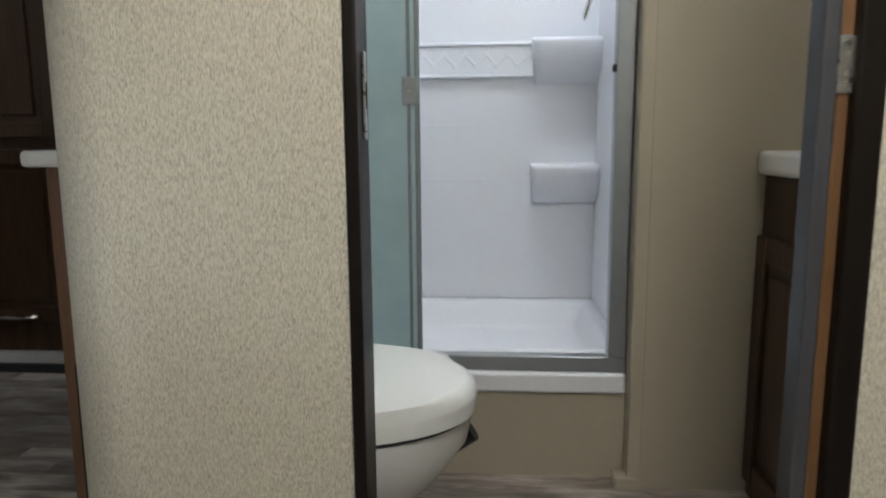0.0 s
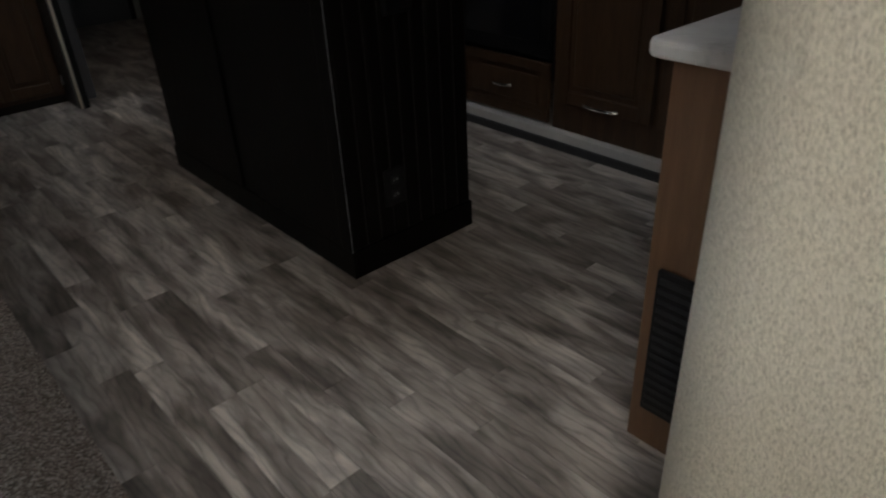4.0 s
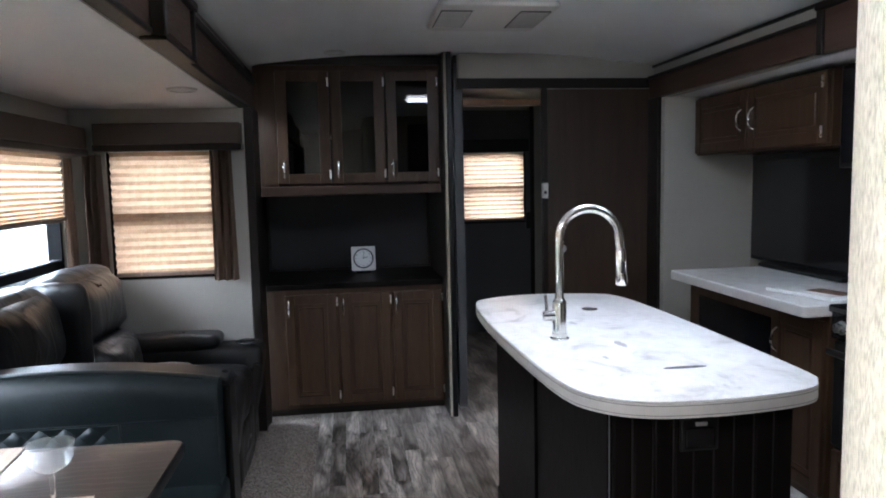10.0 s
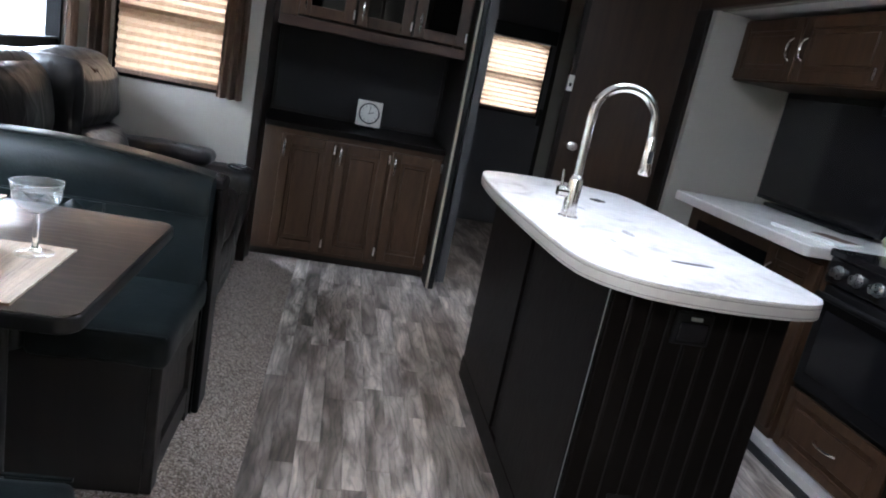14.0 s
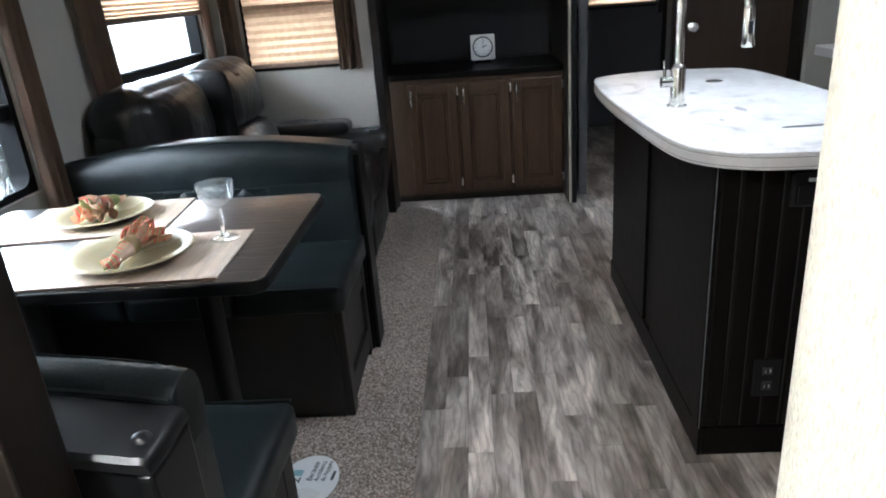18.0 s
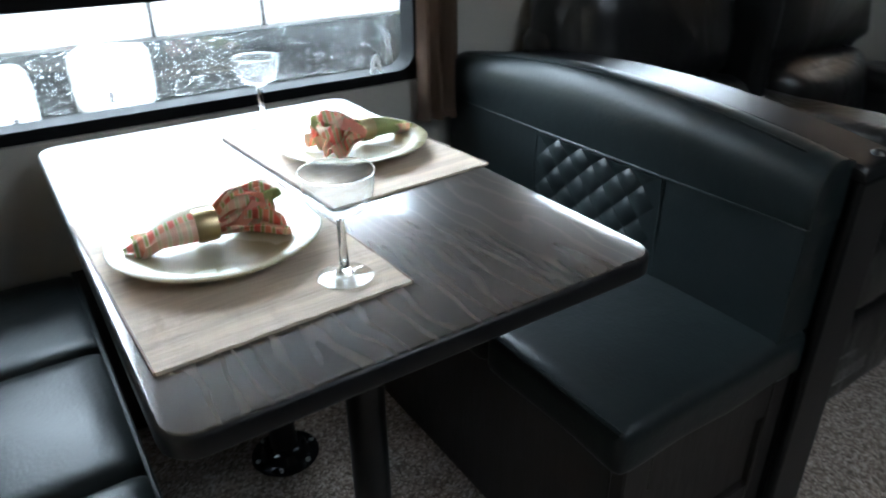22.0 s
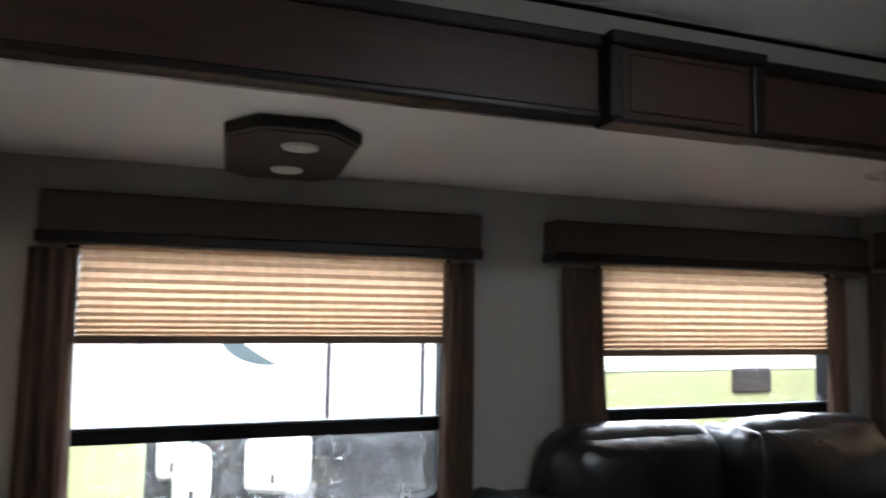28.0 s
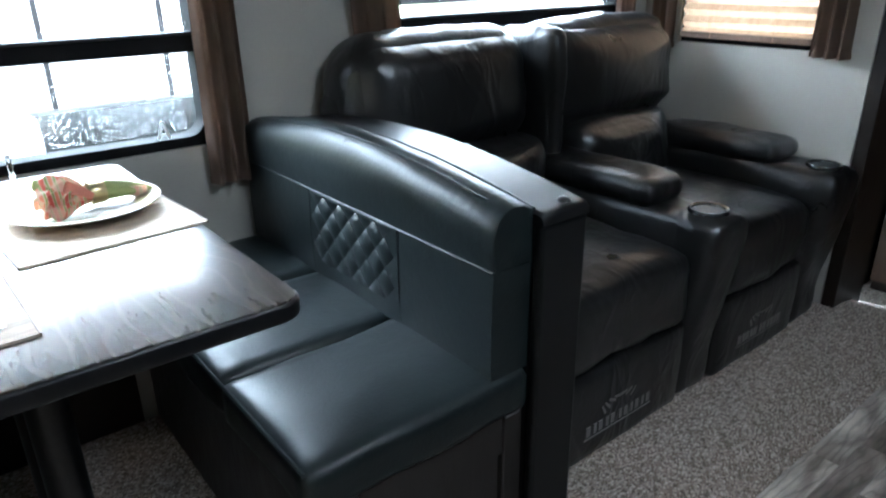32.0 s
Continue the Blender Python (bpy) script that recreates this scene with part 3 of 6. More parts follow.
def panel_door(parent, x0, x1, z0, z1, y=0.0, mat=None, glass=False, name="door", rail=0.055, pull=None, hinges=None):
    """A frame-and-panel cabinet door on the face y, towards -y."""
    mat = mat or M_CHERRY
    b = bmesh.new()
    th = 0.02
    box(x0, x0 + rail, y - th, y, z0, z1, 0.004, 2, b)
    box(x1 - rail, x1, y - th, y, z0, z1, 0.004, 2, b)
    box(x0 + rail, x1 - rail, y - th + 0.001, y, z0, z0 + rail, 0.004, 2, b)
    box(x0 + rail, x1 - rail, y - th + 0.001, y, z1 - rail, z1, 0.004, 2, b)
    door = part(name, b, mat, parent)
    i0, i1, k0, k1 = x0 + rail, x1 - rail, z0 + rail, z1 - rail
    if glass:
        part("pane", box(i0 - 0.003, i1 + 0.003, y - 0.010, y - 0.006, k0 - 0.003, k1 + 0.003), M_CABGLASS, door, "dark tinted glass pane")
    else:
        pb = box(i0 - 0.002, i1 + 0.002, y - 0.009, y - 0.002, k0 - 0.002, k1 + 0.002)
        box(i0 + 0.022, i1 - 0.022, y - 0.016, y - 0.008, k0 + 0.022, k1 - 0.022, 0.006, 1, pb)
        part("panel", pb, mat, door)
    if pull:
        cup_pull(door, pull[0], pull[1], y=y - th + 0.002)
    for hx, hz in hinges or ():
        hinge(door, hx, hz, y - th)
    return door


# ---- structure ----
def arched_ceiling(x0, x1, y0, y1, edge, crown, th=0.05):
    b = bmesh.new()
    n = 16
    low, high = [], []
    for i in range(n + 1):
        u = i / n
        y = y0 + (y1 - y0) * u
        z = edge + (crown - edge) * (1 - (2 * u - 1) ** 2)
        low.append([b.verts.new((x, y, z)) for x in (x0, x1)])
        high.append([b.verts.new((x, y, z + th)) for x in (x0, x1)])
    for a, c in ((low, 0), (high, 1)):
        for p, q in zip(a, a[1:]):
            b.faces.new((p[0], q[0], q[1], p[1]) if not c else (p[0], p[1], q[1], q[0]))
    for s in (0, 1):
        for i in range(n):
            b.faces.new((low[i][s], low[i + 1][s], high[i + 1][s], high[i][s]))
    for i in (0, n):
        b.faces.new((low[i][0], low[i][1], high[i][1], high[i][0]))
    bmesh.ops.recalc_face_normals(b, faces=b.faces)
    return b


structure("ground", box(-400, 400, -400, 400, -0.95, -0.75), M_GRAVEL, "wet dark gravel yard outside the trailer", "ground")
structure("backdrop", box(-160, 160, -61, -60, -0.7, 75), M_SKY, "bright white overcast sky beyond the yard", "sky")
structure("backdrop_rear", box(-161, -160, -60, 160, -0.7, 75), M_SKY, "bright white overcast sky beyond the yard", "sky")
floor_sub = structure("floor", box(-5.6, 2.26, 0.395, 2.47, -0.05, -0.003), M_JOINT, "weathered grey wood-look vinyl plank floor", "floor")
structure("floor_hall", box(0.12, 2.26, -0.20, 0.395, -0.05, -0.001), M_PLANK, "weathered grey wood-look vinyl floor in the hall", "floor")
SLIDE = 0.08


def carpet_floor():
    """The raised slide-out floor with its carpet rolling down to the planks."""
    prof = [(-0.82, -0.05), (-0.82, SLIDE), (0.235, SLIDE), (0.262, SLIDE - 0.004), (0.30, SLIDE - 0.022), (0.35, 0.022), (0.385, 0.007), (0.396, 0.002), (0.396, -0.05)]
    b = bmesh.new()
    rows = [[b.verts.new((x, y if x > -3.2 else max(y, 0.022), max(0.003, z * k) if z > 0 else z)) for y, z in prof] for x, k in ((-4.2, 0.03), (-3.38, 0.03), (-3.30, 0.35), (-3.22, 0.8), (-3.13, 1.0), (0.2, 1.0))]
    for p, q in zip(rows, rows[1:]):
        for i in range(len(prof)):
            j = (i + 1) % len(prof)
            b.faces.new((p[i], p[j], q[j], q[i]))
    a, c = rows[0], rows[-1]
    b.faces.new(a[::-1])
    b.faces.new(c)
    bmesh.ops.recalc_face_normals(b, faces=b.faces)
    return b


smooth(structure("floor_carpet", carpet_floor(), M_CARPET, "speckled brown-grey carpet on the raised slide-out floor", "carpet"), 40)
structure("floor_bath", box(0.304, 2.26, 0.865, 1.735, -0.0005, 0.002), M_PLANK, "wood-look vinyl floor in the bathroom", "floor")

structure("ceiling", arched_ceiling(-5.6, 2.26, 0.02, 2.50, 2.07, 2.15), M_CEIL, "off-white arched ceiling panel", "ceiling")
structure("ceiling_dinette_slide", box(-3.12, 0.19, -0.82, 0.06, 1.80, 1.84), M_CEIL, "off-white slide-out ceiling", "ceiling")
structure("ceiling_kitchen_slide", box(-3.26, 0.297, 2.50, 3.06, 1.86, 1.90), M_CEIL, "off-white slide-out ceiling", "ceiling")
structure("ceiling_hall", box(0.2, 2.26, -0.26, 0.02, 2.05, 2.12), M_CEIL, "off-white hall ceiling", "ceiling")
structure("roof_trim", box(-3.4, 0.2, 0.045, 0.06, 2.055, 2.068), M_BLACK, "thin black joint along the ceiling edge", "trim")
structure("roof_trim_kitchen", box(-3.4, 0.297, 2.462, 2.478, 2.055, 2.068), M_BLACK, "thin black joint along the ceiling edge", "trim")

WIN1 = (-1.306, -0.196, 0.79, 1.60)
WIN2 = (-2.9165, -1.8415, 0.79, 1.60)
WINW = (-0.60, -0.07, 0.93, 1.60)
WINE = (-0.66, -0.13, 0.93, 1.60)
structure("wall_dinette_slide_outer", wall_along("x", -0.82, -0.76, -3.12, 0.19, 0, 1.80, (WIN1, WIN2)), M_WALL, "grey-beige slide-out wall with windows", "wall")
structure("wall_dinette_slide_rear", wall_along("y", -3.12, -3.06, -0.76, 0.084, 0, 1.80, (WINW,)), M_WALL, "grey-beige slide-out end wall", "wall")
structure("wall_dinette_slide_front", wall_along("y", 0.130, 0.19, -0.76, 0.104, 0, 1.80, (WINE,)), M_WALL, "grey-beige slide-out end wall", "wall")
# Dark sheet added: the shade under the table is put into its colour.
structure("wall_dinette_kick", box(-0.995, -0.445, -0.759, -0.752, 0.082, 0.52, 0.002), M_TRIM, "dark sheet standing in for shade on the wall under the table", "wall")
structure("wall_header_dinette", box(-3.40, 0.2, 0.02, 0.06, 1.84, 2.10), M_WALL, "beige strip above the slide-out", "wall")
structure("wall_hall_south", box(0.2, 2.26, -0.26, -0.20, 0, 2.14), M_WALL, "beige hall wall", "wall")
structure("wall_hall_return", box(0.2, 0.56, -0.20, 0.028, 0, 2.14), M_WALL, "beige hall wall end", "wall")
structure("trim_hall_base", box(0.216, 0.564, 0.0285, 0.036, 0, 0.045, 0.002), M_BATHWALL, "tan base moulding along the hall wall end", "trim")
structure("wall_front", box(2.2, 2.26, -0.20, 2.5, 0, 2.14), M_WALL, "beige wall at the end of the hall", "wall")

# dark fascia round the dinette slide-out
structure("trim_slide_beam", box(-3.38, 0.2, 0.065, 0.105, 1.82, 1.965, 0.006), M_CHERRYX, "dark cherry fascia beam over the slide-out", "trim")
structure("trim_slide_beam_lip", box(-3.38, 0.2, 0.06, 0.118, 1.955, 1.985, 0.006), M_TRIM, "dark moulding on the fascia beam", "trim")
structure("trim_slide_beam_base", box(-3.38, 0.2, 0.045, 0.112, 1.805, 1.825, 0.006), M_TRIM, "dark moulding under the fascia beam", "trim")
structure("trim_slide_post_rear", box(-3.30, -3.062, 0.086, 0.130, 0, 1.805, 0.004), M_TRIM, "dark brown fascia board beside the hutch", "trim")
structure("trim_slide_post_front", box(0.130, 0.216, 0.106, 0.150, 0, 1.805, 0.004), M_TRIM, "dark brown fascia board beside the dinette", "trim")
structure("trim_slide_return", box(0.123, 0.1295, 0.038, 0.104, 0, 1.80, 0.002), M_TRIM, "dark brown fascia return beside the dinette", "trim")
keystone = thing("beam_box", pose(-1.512, 0.105, 1.803) @ Matrix.Diagonal((0.88, 1, 0.92, 1)), "dark cherry box moulding on the fascia beam", "moulding")
part("face", box(-0.195, 0.195, 0.0, 0.03, 0.0, 0.175, 0.004), M_CHERRYX, keystone)
part("cap", box(-0.225, 0.225, 0.0, 0.05, 0.165, 0.195, 0.005), M_TRIM, keystone)
for s in (-1, 1):
    part("side", box(s * 0.205 - 0.018, s * 0.205 + 0.018, 0.0, 0.042, 0.0, 0.166, 0.005), M_TRIM, keystone)
part("sill", box(-0.215, 0.215, -0.03, 0.040, -0.010, 0.0005, 0.003), M_TRIM, keystone)
part("panel", box(-0.165, 0.165, 0.029, 0.034, 0.02, 0.15, 0.004), M_CHERRYX, keystone)
keystone2 = thing("beam_box", pose(-1.60, 2.428, 1.845, 0, 0, 180), "dark cherry box moulding on the kitchen fascia beam", "moulding")
part("face", box(-0.195, 0.195, 0.0, 0.03, 0.0, 0.175, 0.004), M_CHERRYX, keystone2)
part("cap", box(-0.225, 0.225, 0.0, 0.05, 0.165, 0.195, 0.005), M_TRIM, keystone2)
for s in (-1, 1):
    part("side", box(s * 0.205 - 0.018, s * 0.205 + 0.018, 0.0, 0.042, 0.0, 0.166, 0.005), M_TRIM, keystone2)

# kitchen slide-out
structure("wall_kitchen_slide_outer", wall_along("x", 3.0, 3.06, -3.26, 0.297, 0, 1.86, ((-1.82, -1.22, 1.045, 1.305),)), M_WALL, "grey-beige slide-out wall behind the kitchen", "wall")
structure("wall_kitchen_slide_rear", box(-3.26, -3.2, 2.45, 3.0, 0, 1.86), M_WALL, "grey-beige slide-out end wall", "wall")
structure("wall_header_kitchen", box(-3.40, 0.297, 2.475, 2.51, 1.86, 2.10), M_WALL, "beige strip above the kitchen slide-out", "wall")
structure("trim_kitchen_beam", box(-3.38, 0.297, 2.43, 2.472, 1.865, 1.985, 0.006), M_CHERRYX, "dark cherry fascia beam over the kitchen", "trim")
structure("trim_kitchen_beam_lip", box(-3.38, 0.297, 2.42, 2.474, 1.98, 2.00, 0.006), M_TRIM, "dark moulding on the fascia beam", "trim")
structure("trim_kitchen_post", box(-3.38, -3.24, 2.425, 2.448, 0, 1.865, 0.004), M_TRIM, "dark brown fascia board beside the kitchen", "trim")
structure("floor_kitchen_slide", box(-3.2, 0.297, 2.40, 3.0, 0.012, 0.07), M_MARBLE_EDGE, "pale raised slide-out floor edge", "floor")
structure("trim_kitchen_seal", box(-3.2, 0.297, 2.385, 2.40, 0.0, 0.035), M_RUBBER, "black rubber seal along the slide-out floor", "trim")

# rear wall, hall to the entry door
structure("trim_hall_header", box(-3.52, -3.462, 1.302, 1.80, 1.845, 1.885, 0.006), M_EDGE, "tan wooden moulding across the rear hall", "trim")
structure("wall_rear", wall_along("y", -3.46, -3.40, 1.27, 2.50, 0, 2.14, ((1.27, 1.80, -0.01, 1.945),)), M_WALL, "beige wall above the rear hall", "wall")
structure("trim_rear_header", box(-3.398, -3.385, 1.26, 2.44, 1.935, 1.995, 0.003), M_TRIM, "dark trim board under the beige strip", "trim")
structure("wall_hutch_partition", box(-4.2, -3.316, 1.163, 1.182, 0, 2.13), M_TRIM, "dark partition beside the hutch", "wall")
structure("trim_partition_edge", box(-3.3155, -3.304, 1.169, 1.182, 0, 2.13, 0.002), M_BATHWALL, "pale edge strip of the partition", "trim")
structure("trim_partition_post", box(-3.36, -3.295, 1.183, 1.213, 0, 2.13, 0.004), M_BLACK, "dark brown post at the end of the partition", "trim")
structure("wall_rear_hall_left", box(-5.5, -3.46, 1.25, 1.30, 0, 2.14), M_SATINDOOR, "dark panelled wall in the rear hall", "wall")
structure("wall_rear_hall_right", box(-5.5, -3.46, 2.44, 2.50, 0, 2.14), M_SATINDOOR, "dark panelled wall in the rear hall", "wall")
structure("wall_rear_end", wall_along("y", -5.56, -5.50, 1.25, 2.50, 0, 2.14, ((1.625, 2.185, 1.03, 1.66),)), M_WALL, "beige wall round the entry door", "wall")
structure("wall_behind_hutch", box(-4.26, -4.2, 0.0, 1.235, 0, 2.14), M_BACKPANEL, "dark panel closing the hutch recess", "wall")
structure("wall_hutch_side", box(-4.2, -3.38, 0.02, 0.06, 0, 2.14), M_TRIM, "dark side panel beside the hutch", "wall")


def rounded_wall():
    """The papered bathroom wall with its rounded corner."""
    cx, cy, r, th = 0.419, 0.925, 0.12, 0.055
    outer = [(0.694, cy - r)] + [(cx - r * math.sin(a), cy - r * math.cos(a)) for a in (math.pi / 2 * i / 16 for i in range(17))] + [(cx - r, 3.0)]
    q = r - th
    inner = [(cx - q, 3.0)] + [(cx - q * math.cos(a), cy - q * math.sin(a)) for a in (math.pi / 2 * i / 16 for i in range(17))] + [(0.694, cy - q)]
    return slab(outer + inner, 0, 2.14)


w = structure("wall_bath_rounded", rounded_wall(), M_PAPER, "beige textured wallpaper on a rounded corner wall", "wall")
smooth(w, 25)
structure("wall_bath_above_door", box(0.694, 1.304, 0.805, 0.86, 1.98, 2.14), M_PAPER, "beige papered wall above the bathroom door", "wall")
structure("wall_bath_right", box(1.269, 2.2, 0.805, 0.86, 0, 2.14), M_PAPER, "beige papered wall beside the bathroom door", "wall")
jb = box(0.696, 0.711, 0.797, 0.867, 0, 1.99, 0.003)
structure("trim_door_left", jb, M_TRIM, "dark brown door casing", "trim")
structure("trim_door_head", box(0.696, 1.269, 0.797, 0.88, 1.955, 1.99, 0.004), M_TRIM, "dark brown door casing head", "trim")
structure("trim_door_right", box(1.239, 1.27, 0.793, 0.88, 0, 1.955, 0.004), M_TRIM, "dark brown door casing", "trim")
M_GREYSTOP = paint("dark_grey_door_stop", (0.06, 0.06, 0.068), 0.45)
structure("trim_door_right_edge", box(1.225, 1.239, 0.807, 0.88, 0, 1.955, 0.003), M_EDGE, "orange-brown wooden door edge", "trim")
structure("trim_door_right_stop", box(1.206, 1.224, 0.803, 0.84, 0, 1.955, 0.003), M_GREYSTOP, "grey door stop", "trim")
strike = thing("strike_plate", pose(1.232, 0.806, 0.925), "small silver strike plate on the door edge", "hardware")
part("plate", box(-0.008, 0.008, -0.002, 0.001, -0.03, 0.03, 0.001), M_SILVER, strike)
for dz in (-0.022, 0.022):
    part("screw", turned(cyl(0.003, 0, 0.002, 10), 90, 0, 0, (0, -0.002, dz)), M_CHROME, strike)
strike2 = thing("latch_plate", pose(0.7125, 0.835, 0.90, 0, 0, 90), "narrow silver latch plate on the dark door casing", "hardware")
part("plate", box(-0.006, 0.006, -0.002, 0.001, -0.05, 0.05, 0.001), M_SILVER, strike2)
part("slot", box(-0.003, 0.003, -0.003, 0.0, -0.015, 0.015), M_BLACK, strike2)

# bathroom shell
structure("wall_bath_panel", box(1.224, 2.2, 1.637, 1.695, 0, 2.14), M_BATHWALL, "tan bathroom wall panel beside the shower", "wall")
structure("trim_shower_corner", box(1.193, 1.226, 1.635, 1.735, 0, 2.14, 0.004), M_BATHWALL, "tan corner moulding beside the shower", "trim")
structure("wall_shower_kick", box(0.364, 1.192, 1.69, 1.735, 0, 0.225), M_BATHWALL, "tan panel under the shower curb", "wall")
structure("trim_bath_base", box(1.164, 1.224, 1.629, 1.685, 0, 0.03, 0.003), M_BATHWALL, "small foot moulding", "trim")


# ---- bathroom things ----
def shower():
    s = thing("shower_stall", pose(0.034, -0.065, 0), "white moulded shower stall with corner shelves and pan", "shower")
    part("back_wall", box(0.36, 1.22, 2.40, 2.44, 0.24, 2.10), M_WHITE, s)
    part("side_wall", box(0.36, 0.40, 1.80, 2.3995, 0.24, 2.10), M_WHITE, s)
    part("side_wall", box(1.165, 1.22, 1.80, 2.3995, 0.24, 2.10), M_WHITE, s)
    # tile-like relief band with raised edges
    part("border_band", box(0.40, 1.165, 2.388, 2.402, 1.062, 1.152, 0.004), M_WHITE, s)
    for z in (1.057, 1.157):
        part("border_rib", box(0.40, 1.165, 2.380, 2.402, z - 0.006, z + 0.006, 0.005), M_WHITE, s)
    rel = bmesh.new()
    for i in range(22):
        x = 0.415 + i * 0.034
        b2 = box(-0.004, 0.004, -0.0022, 0.004, -0.034, 0.034, 0.002, 1)
        merge(rel, turned(b2, 0, 45 if i % 2 else -45, 0, (x, 2.388, 1.107)))
    part("border_relief", rel, M_WHITE, s)
    for z in (0.90, 0.72):
        part("relief_line", box(0.40, 0.80, 2.3985, 2.402, z - 0.004, z + 0.004, 0.001), M_WHITE, s)
    # moulded shelves: a flat ledge whose front face runs back into the wall
    for z, h in ((1.165, 0.135), (0.775, 0.13)):
        b = bmesh.new()
        rows = []
        for v, d in ((0.0, 0.0), (0.0, 0.094), (0.035, 0.106), (0.12, 0.108), (0.45, 0.100), (0.70, 0.080), (0.88, 0.045), (1.0, 0.004)):
            side = 0.012 * v
            line = [(0.950 + side, 2.402), (0.950 + side, 2.40 - d * 0.80), (0.962 + side, 2.40 - d * 0.97), (0.980 + side, 2.40 - d)] + [(1.168, 2.40 - d)]
            rows.append([b.verts.new((x, y, z - h * v)) for x, y in line])
        for p, q in zip(rows, rows[1:]):
            for i in range(len(p) - 1):
                b.faces.new((p[i], p[i + 1], q[i + 1], q[i]))
        bmesh.ops.remove_doubles(b, verts=b.verts[:], dist=0.0002)
        bmesh.ops.recalc_face_normals(b, faces=b.faces)
        smooth(part("shelf", b, M_WHITE, s), 60)
    # pan with sloping sides and rounded corners
    b = bmesh.new()
    rows = []
    for inset, z, r in ((0.0, 0.20, 0.004), (0.0, 0.312, 0.004), (0.004, 0.318, 0.008), (0.030, 0.318, 0.03), (0.040, 0.312, 0.04), (0.058, 0.245, 0.05), (0.070, 0.231, 0.055), (0.095, 0.226, 0.06), (0.16, 0.224, 0.07)):
        rows.append([b.verts.new((x, y, z)) for x, y in rounded(0.765 - 2 * inset, 0.60 - 2 * inset, r, 6, 0.7825, 2.10)])
    for p, q in zip(rows, rows[1:]):
        for i in range(len(p)):
            j = (i + 1) % len(p)
            b.faces.new((p[i], p[j], q[j], q[i]))
    b.faces.new(rows[-1])
    b.faces.new(rows[0][::-1])
    bmesh.ops.recalc_face_normals(b, faces=b.faces)
    smooth(part("pan", b, M_WHITE, s), 60)
    part("pan_seam", box(0.402, 1.163, 2.396, 2.3995, 0.318, 0.3195), M_ALU, s, "grey joint above the pan rim")
    part("curb", box(0.33, 1.158, 1.742, 1.812, 0.226, 0.278, 0.008, 3), M_WHITE, s)
    fr = bmesh.new()
    box(0.36, 1.157, 1.755, 1.79, 0.279, 0.318, 0.003, 1, fr)
    part("bottom_track", fr, M_ALU, s, "satin grey aluminium track")
    part("side_track", box(1.112, 1.155, 1.752, 1.79, 0.318, 2.02, 0.004), M_ALU, s, "satin grey aluminium side track")
    part("head_track", box(0.36, 1.157, 1.755, 1.79, 2.02, 2.06, 0.003), M_ALU, s)
    part("catch", box(1.104, 1.114, 1.752, 1.765, 1.005, 1.022, 0.002), M_BLACK, s, "small black catch")
    g = part("glass_door", box(0.36, 0.640, 1.766, 1.774, 0.318, 2.02), M_FROST, s, "frosted teal glass panel")
    part("edge_strip", box(0.640, 0.652, 1.762, 1.778, 0.318, 2.02, 0.003), M_ALU, g)
    part("edge_rod", box(0.622, 0.630, 1.758, 1.782, 0.318, 2.02, 0.003), M_ALU, g)
    br = part("bracket", box(0.612, 0.648, 1.750, 1.790, 0.935, 1.0, 0.004), M_ALU, g, "square grey hinge bracket")
    part("screw", turned(cyl(0.004, 0, 0.004, 10), 90, 0, 0, (0.63, 1.749, 0.968)), M_CHROME, br)
    return s


shower()
hand = thing("hand_shower", pose(1.134, 2.085, 1.325), "chrome hand shower on a wall bracket", "shower head")
smooth(part("hose", tube([(0.045 - 0.060 * math.sin(math.pi * i / 16) ** 0.8, -0.02 - 0.02 * math.sin(math.pi * i / 8), -0.02 - 0.085 * (1 - math.cos(math.pi * i / 8)) * 0.5 - 0.03 * math.sin(math.pi * i / 16)) for i in range(17)], 0.007), M_CHROME, hand))
smooth(part("arm", tube([(0.06, 0, -0.02), (0.0, 0, -0.03), (-0.07, -0.02, -0.045), (-0.11, -0.03, -0.07)], [0.012, 0.014, 0.018, 0.022]), M_CHROME, hand))
smooth(part("mixer", turned(cyl(0.028, 0, 0.05, 20, bev=0.004), 0, 90, 0, (0.03, 0, -0.03)), M_CHROME, hand))

toilet = thing("toilet", pose(0.534, 1.17, 0) @ Matrix.Diagonal((1, 1, 1.025, 1)), "white plastic trailer toilet with closed lid", "toilet")


def toilet_ring(z0, z1, s0, s1, bev=0.0):
    b = bmesh.new()
    n = 40
    rows = []
    for z, s in ((z0, s0), ((z0 + z1) / 2, (s0 + s1) / 2 + 0.01), (z1, s1)):
        row = []
        for i in range(n):
            a = 2 * math.pi * i / n
            x, y = math.cos(a), math.sin(a)
            k = 0.30 if x > 0 else 0.17
            row.append(b.verts.new((x * k * s, (abs(y) ** 0.9) * (1 if y > 0 else -1) * 0.195 * s, z)))
        rows.append(row)
    for a, c in zip(rows, rows[1:]):
        for i in range(n):
            b.faces.new((a[i], a[(i + 1) % n], c[(i + 1) % n], c[i]))
    b.faces.new(rows[0][::-1])
    top = b.faces.new(rows[-1])
    if bev:
        bmesh.ops.bevel(b, geom=list(top.edges), offset=bev, segments=4, affect="EDGES", profile=0.5)
    return b


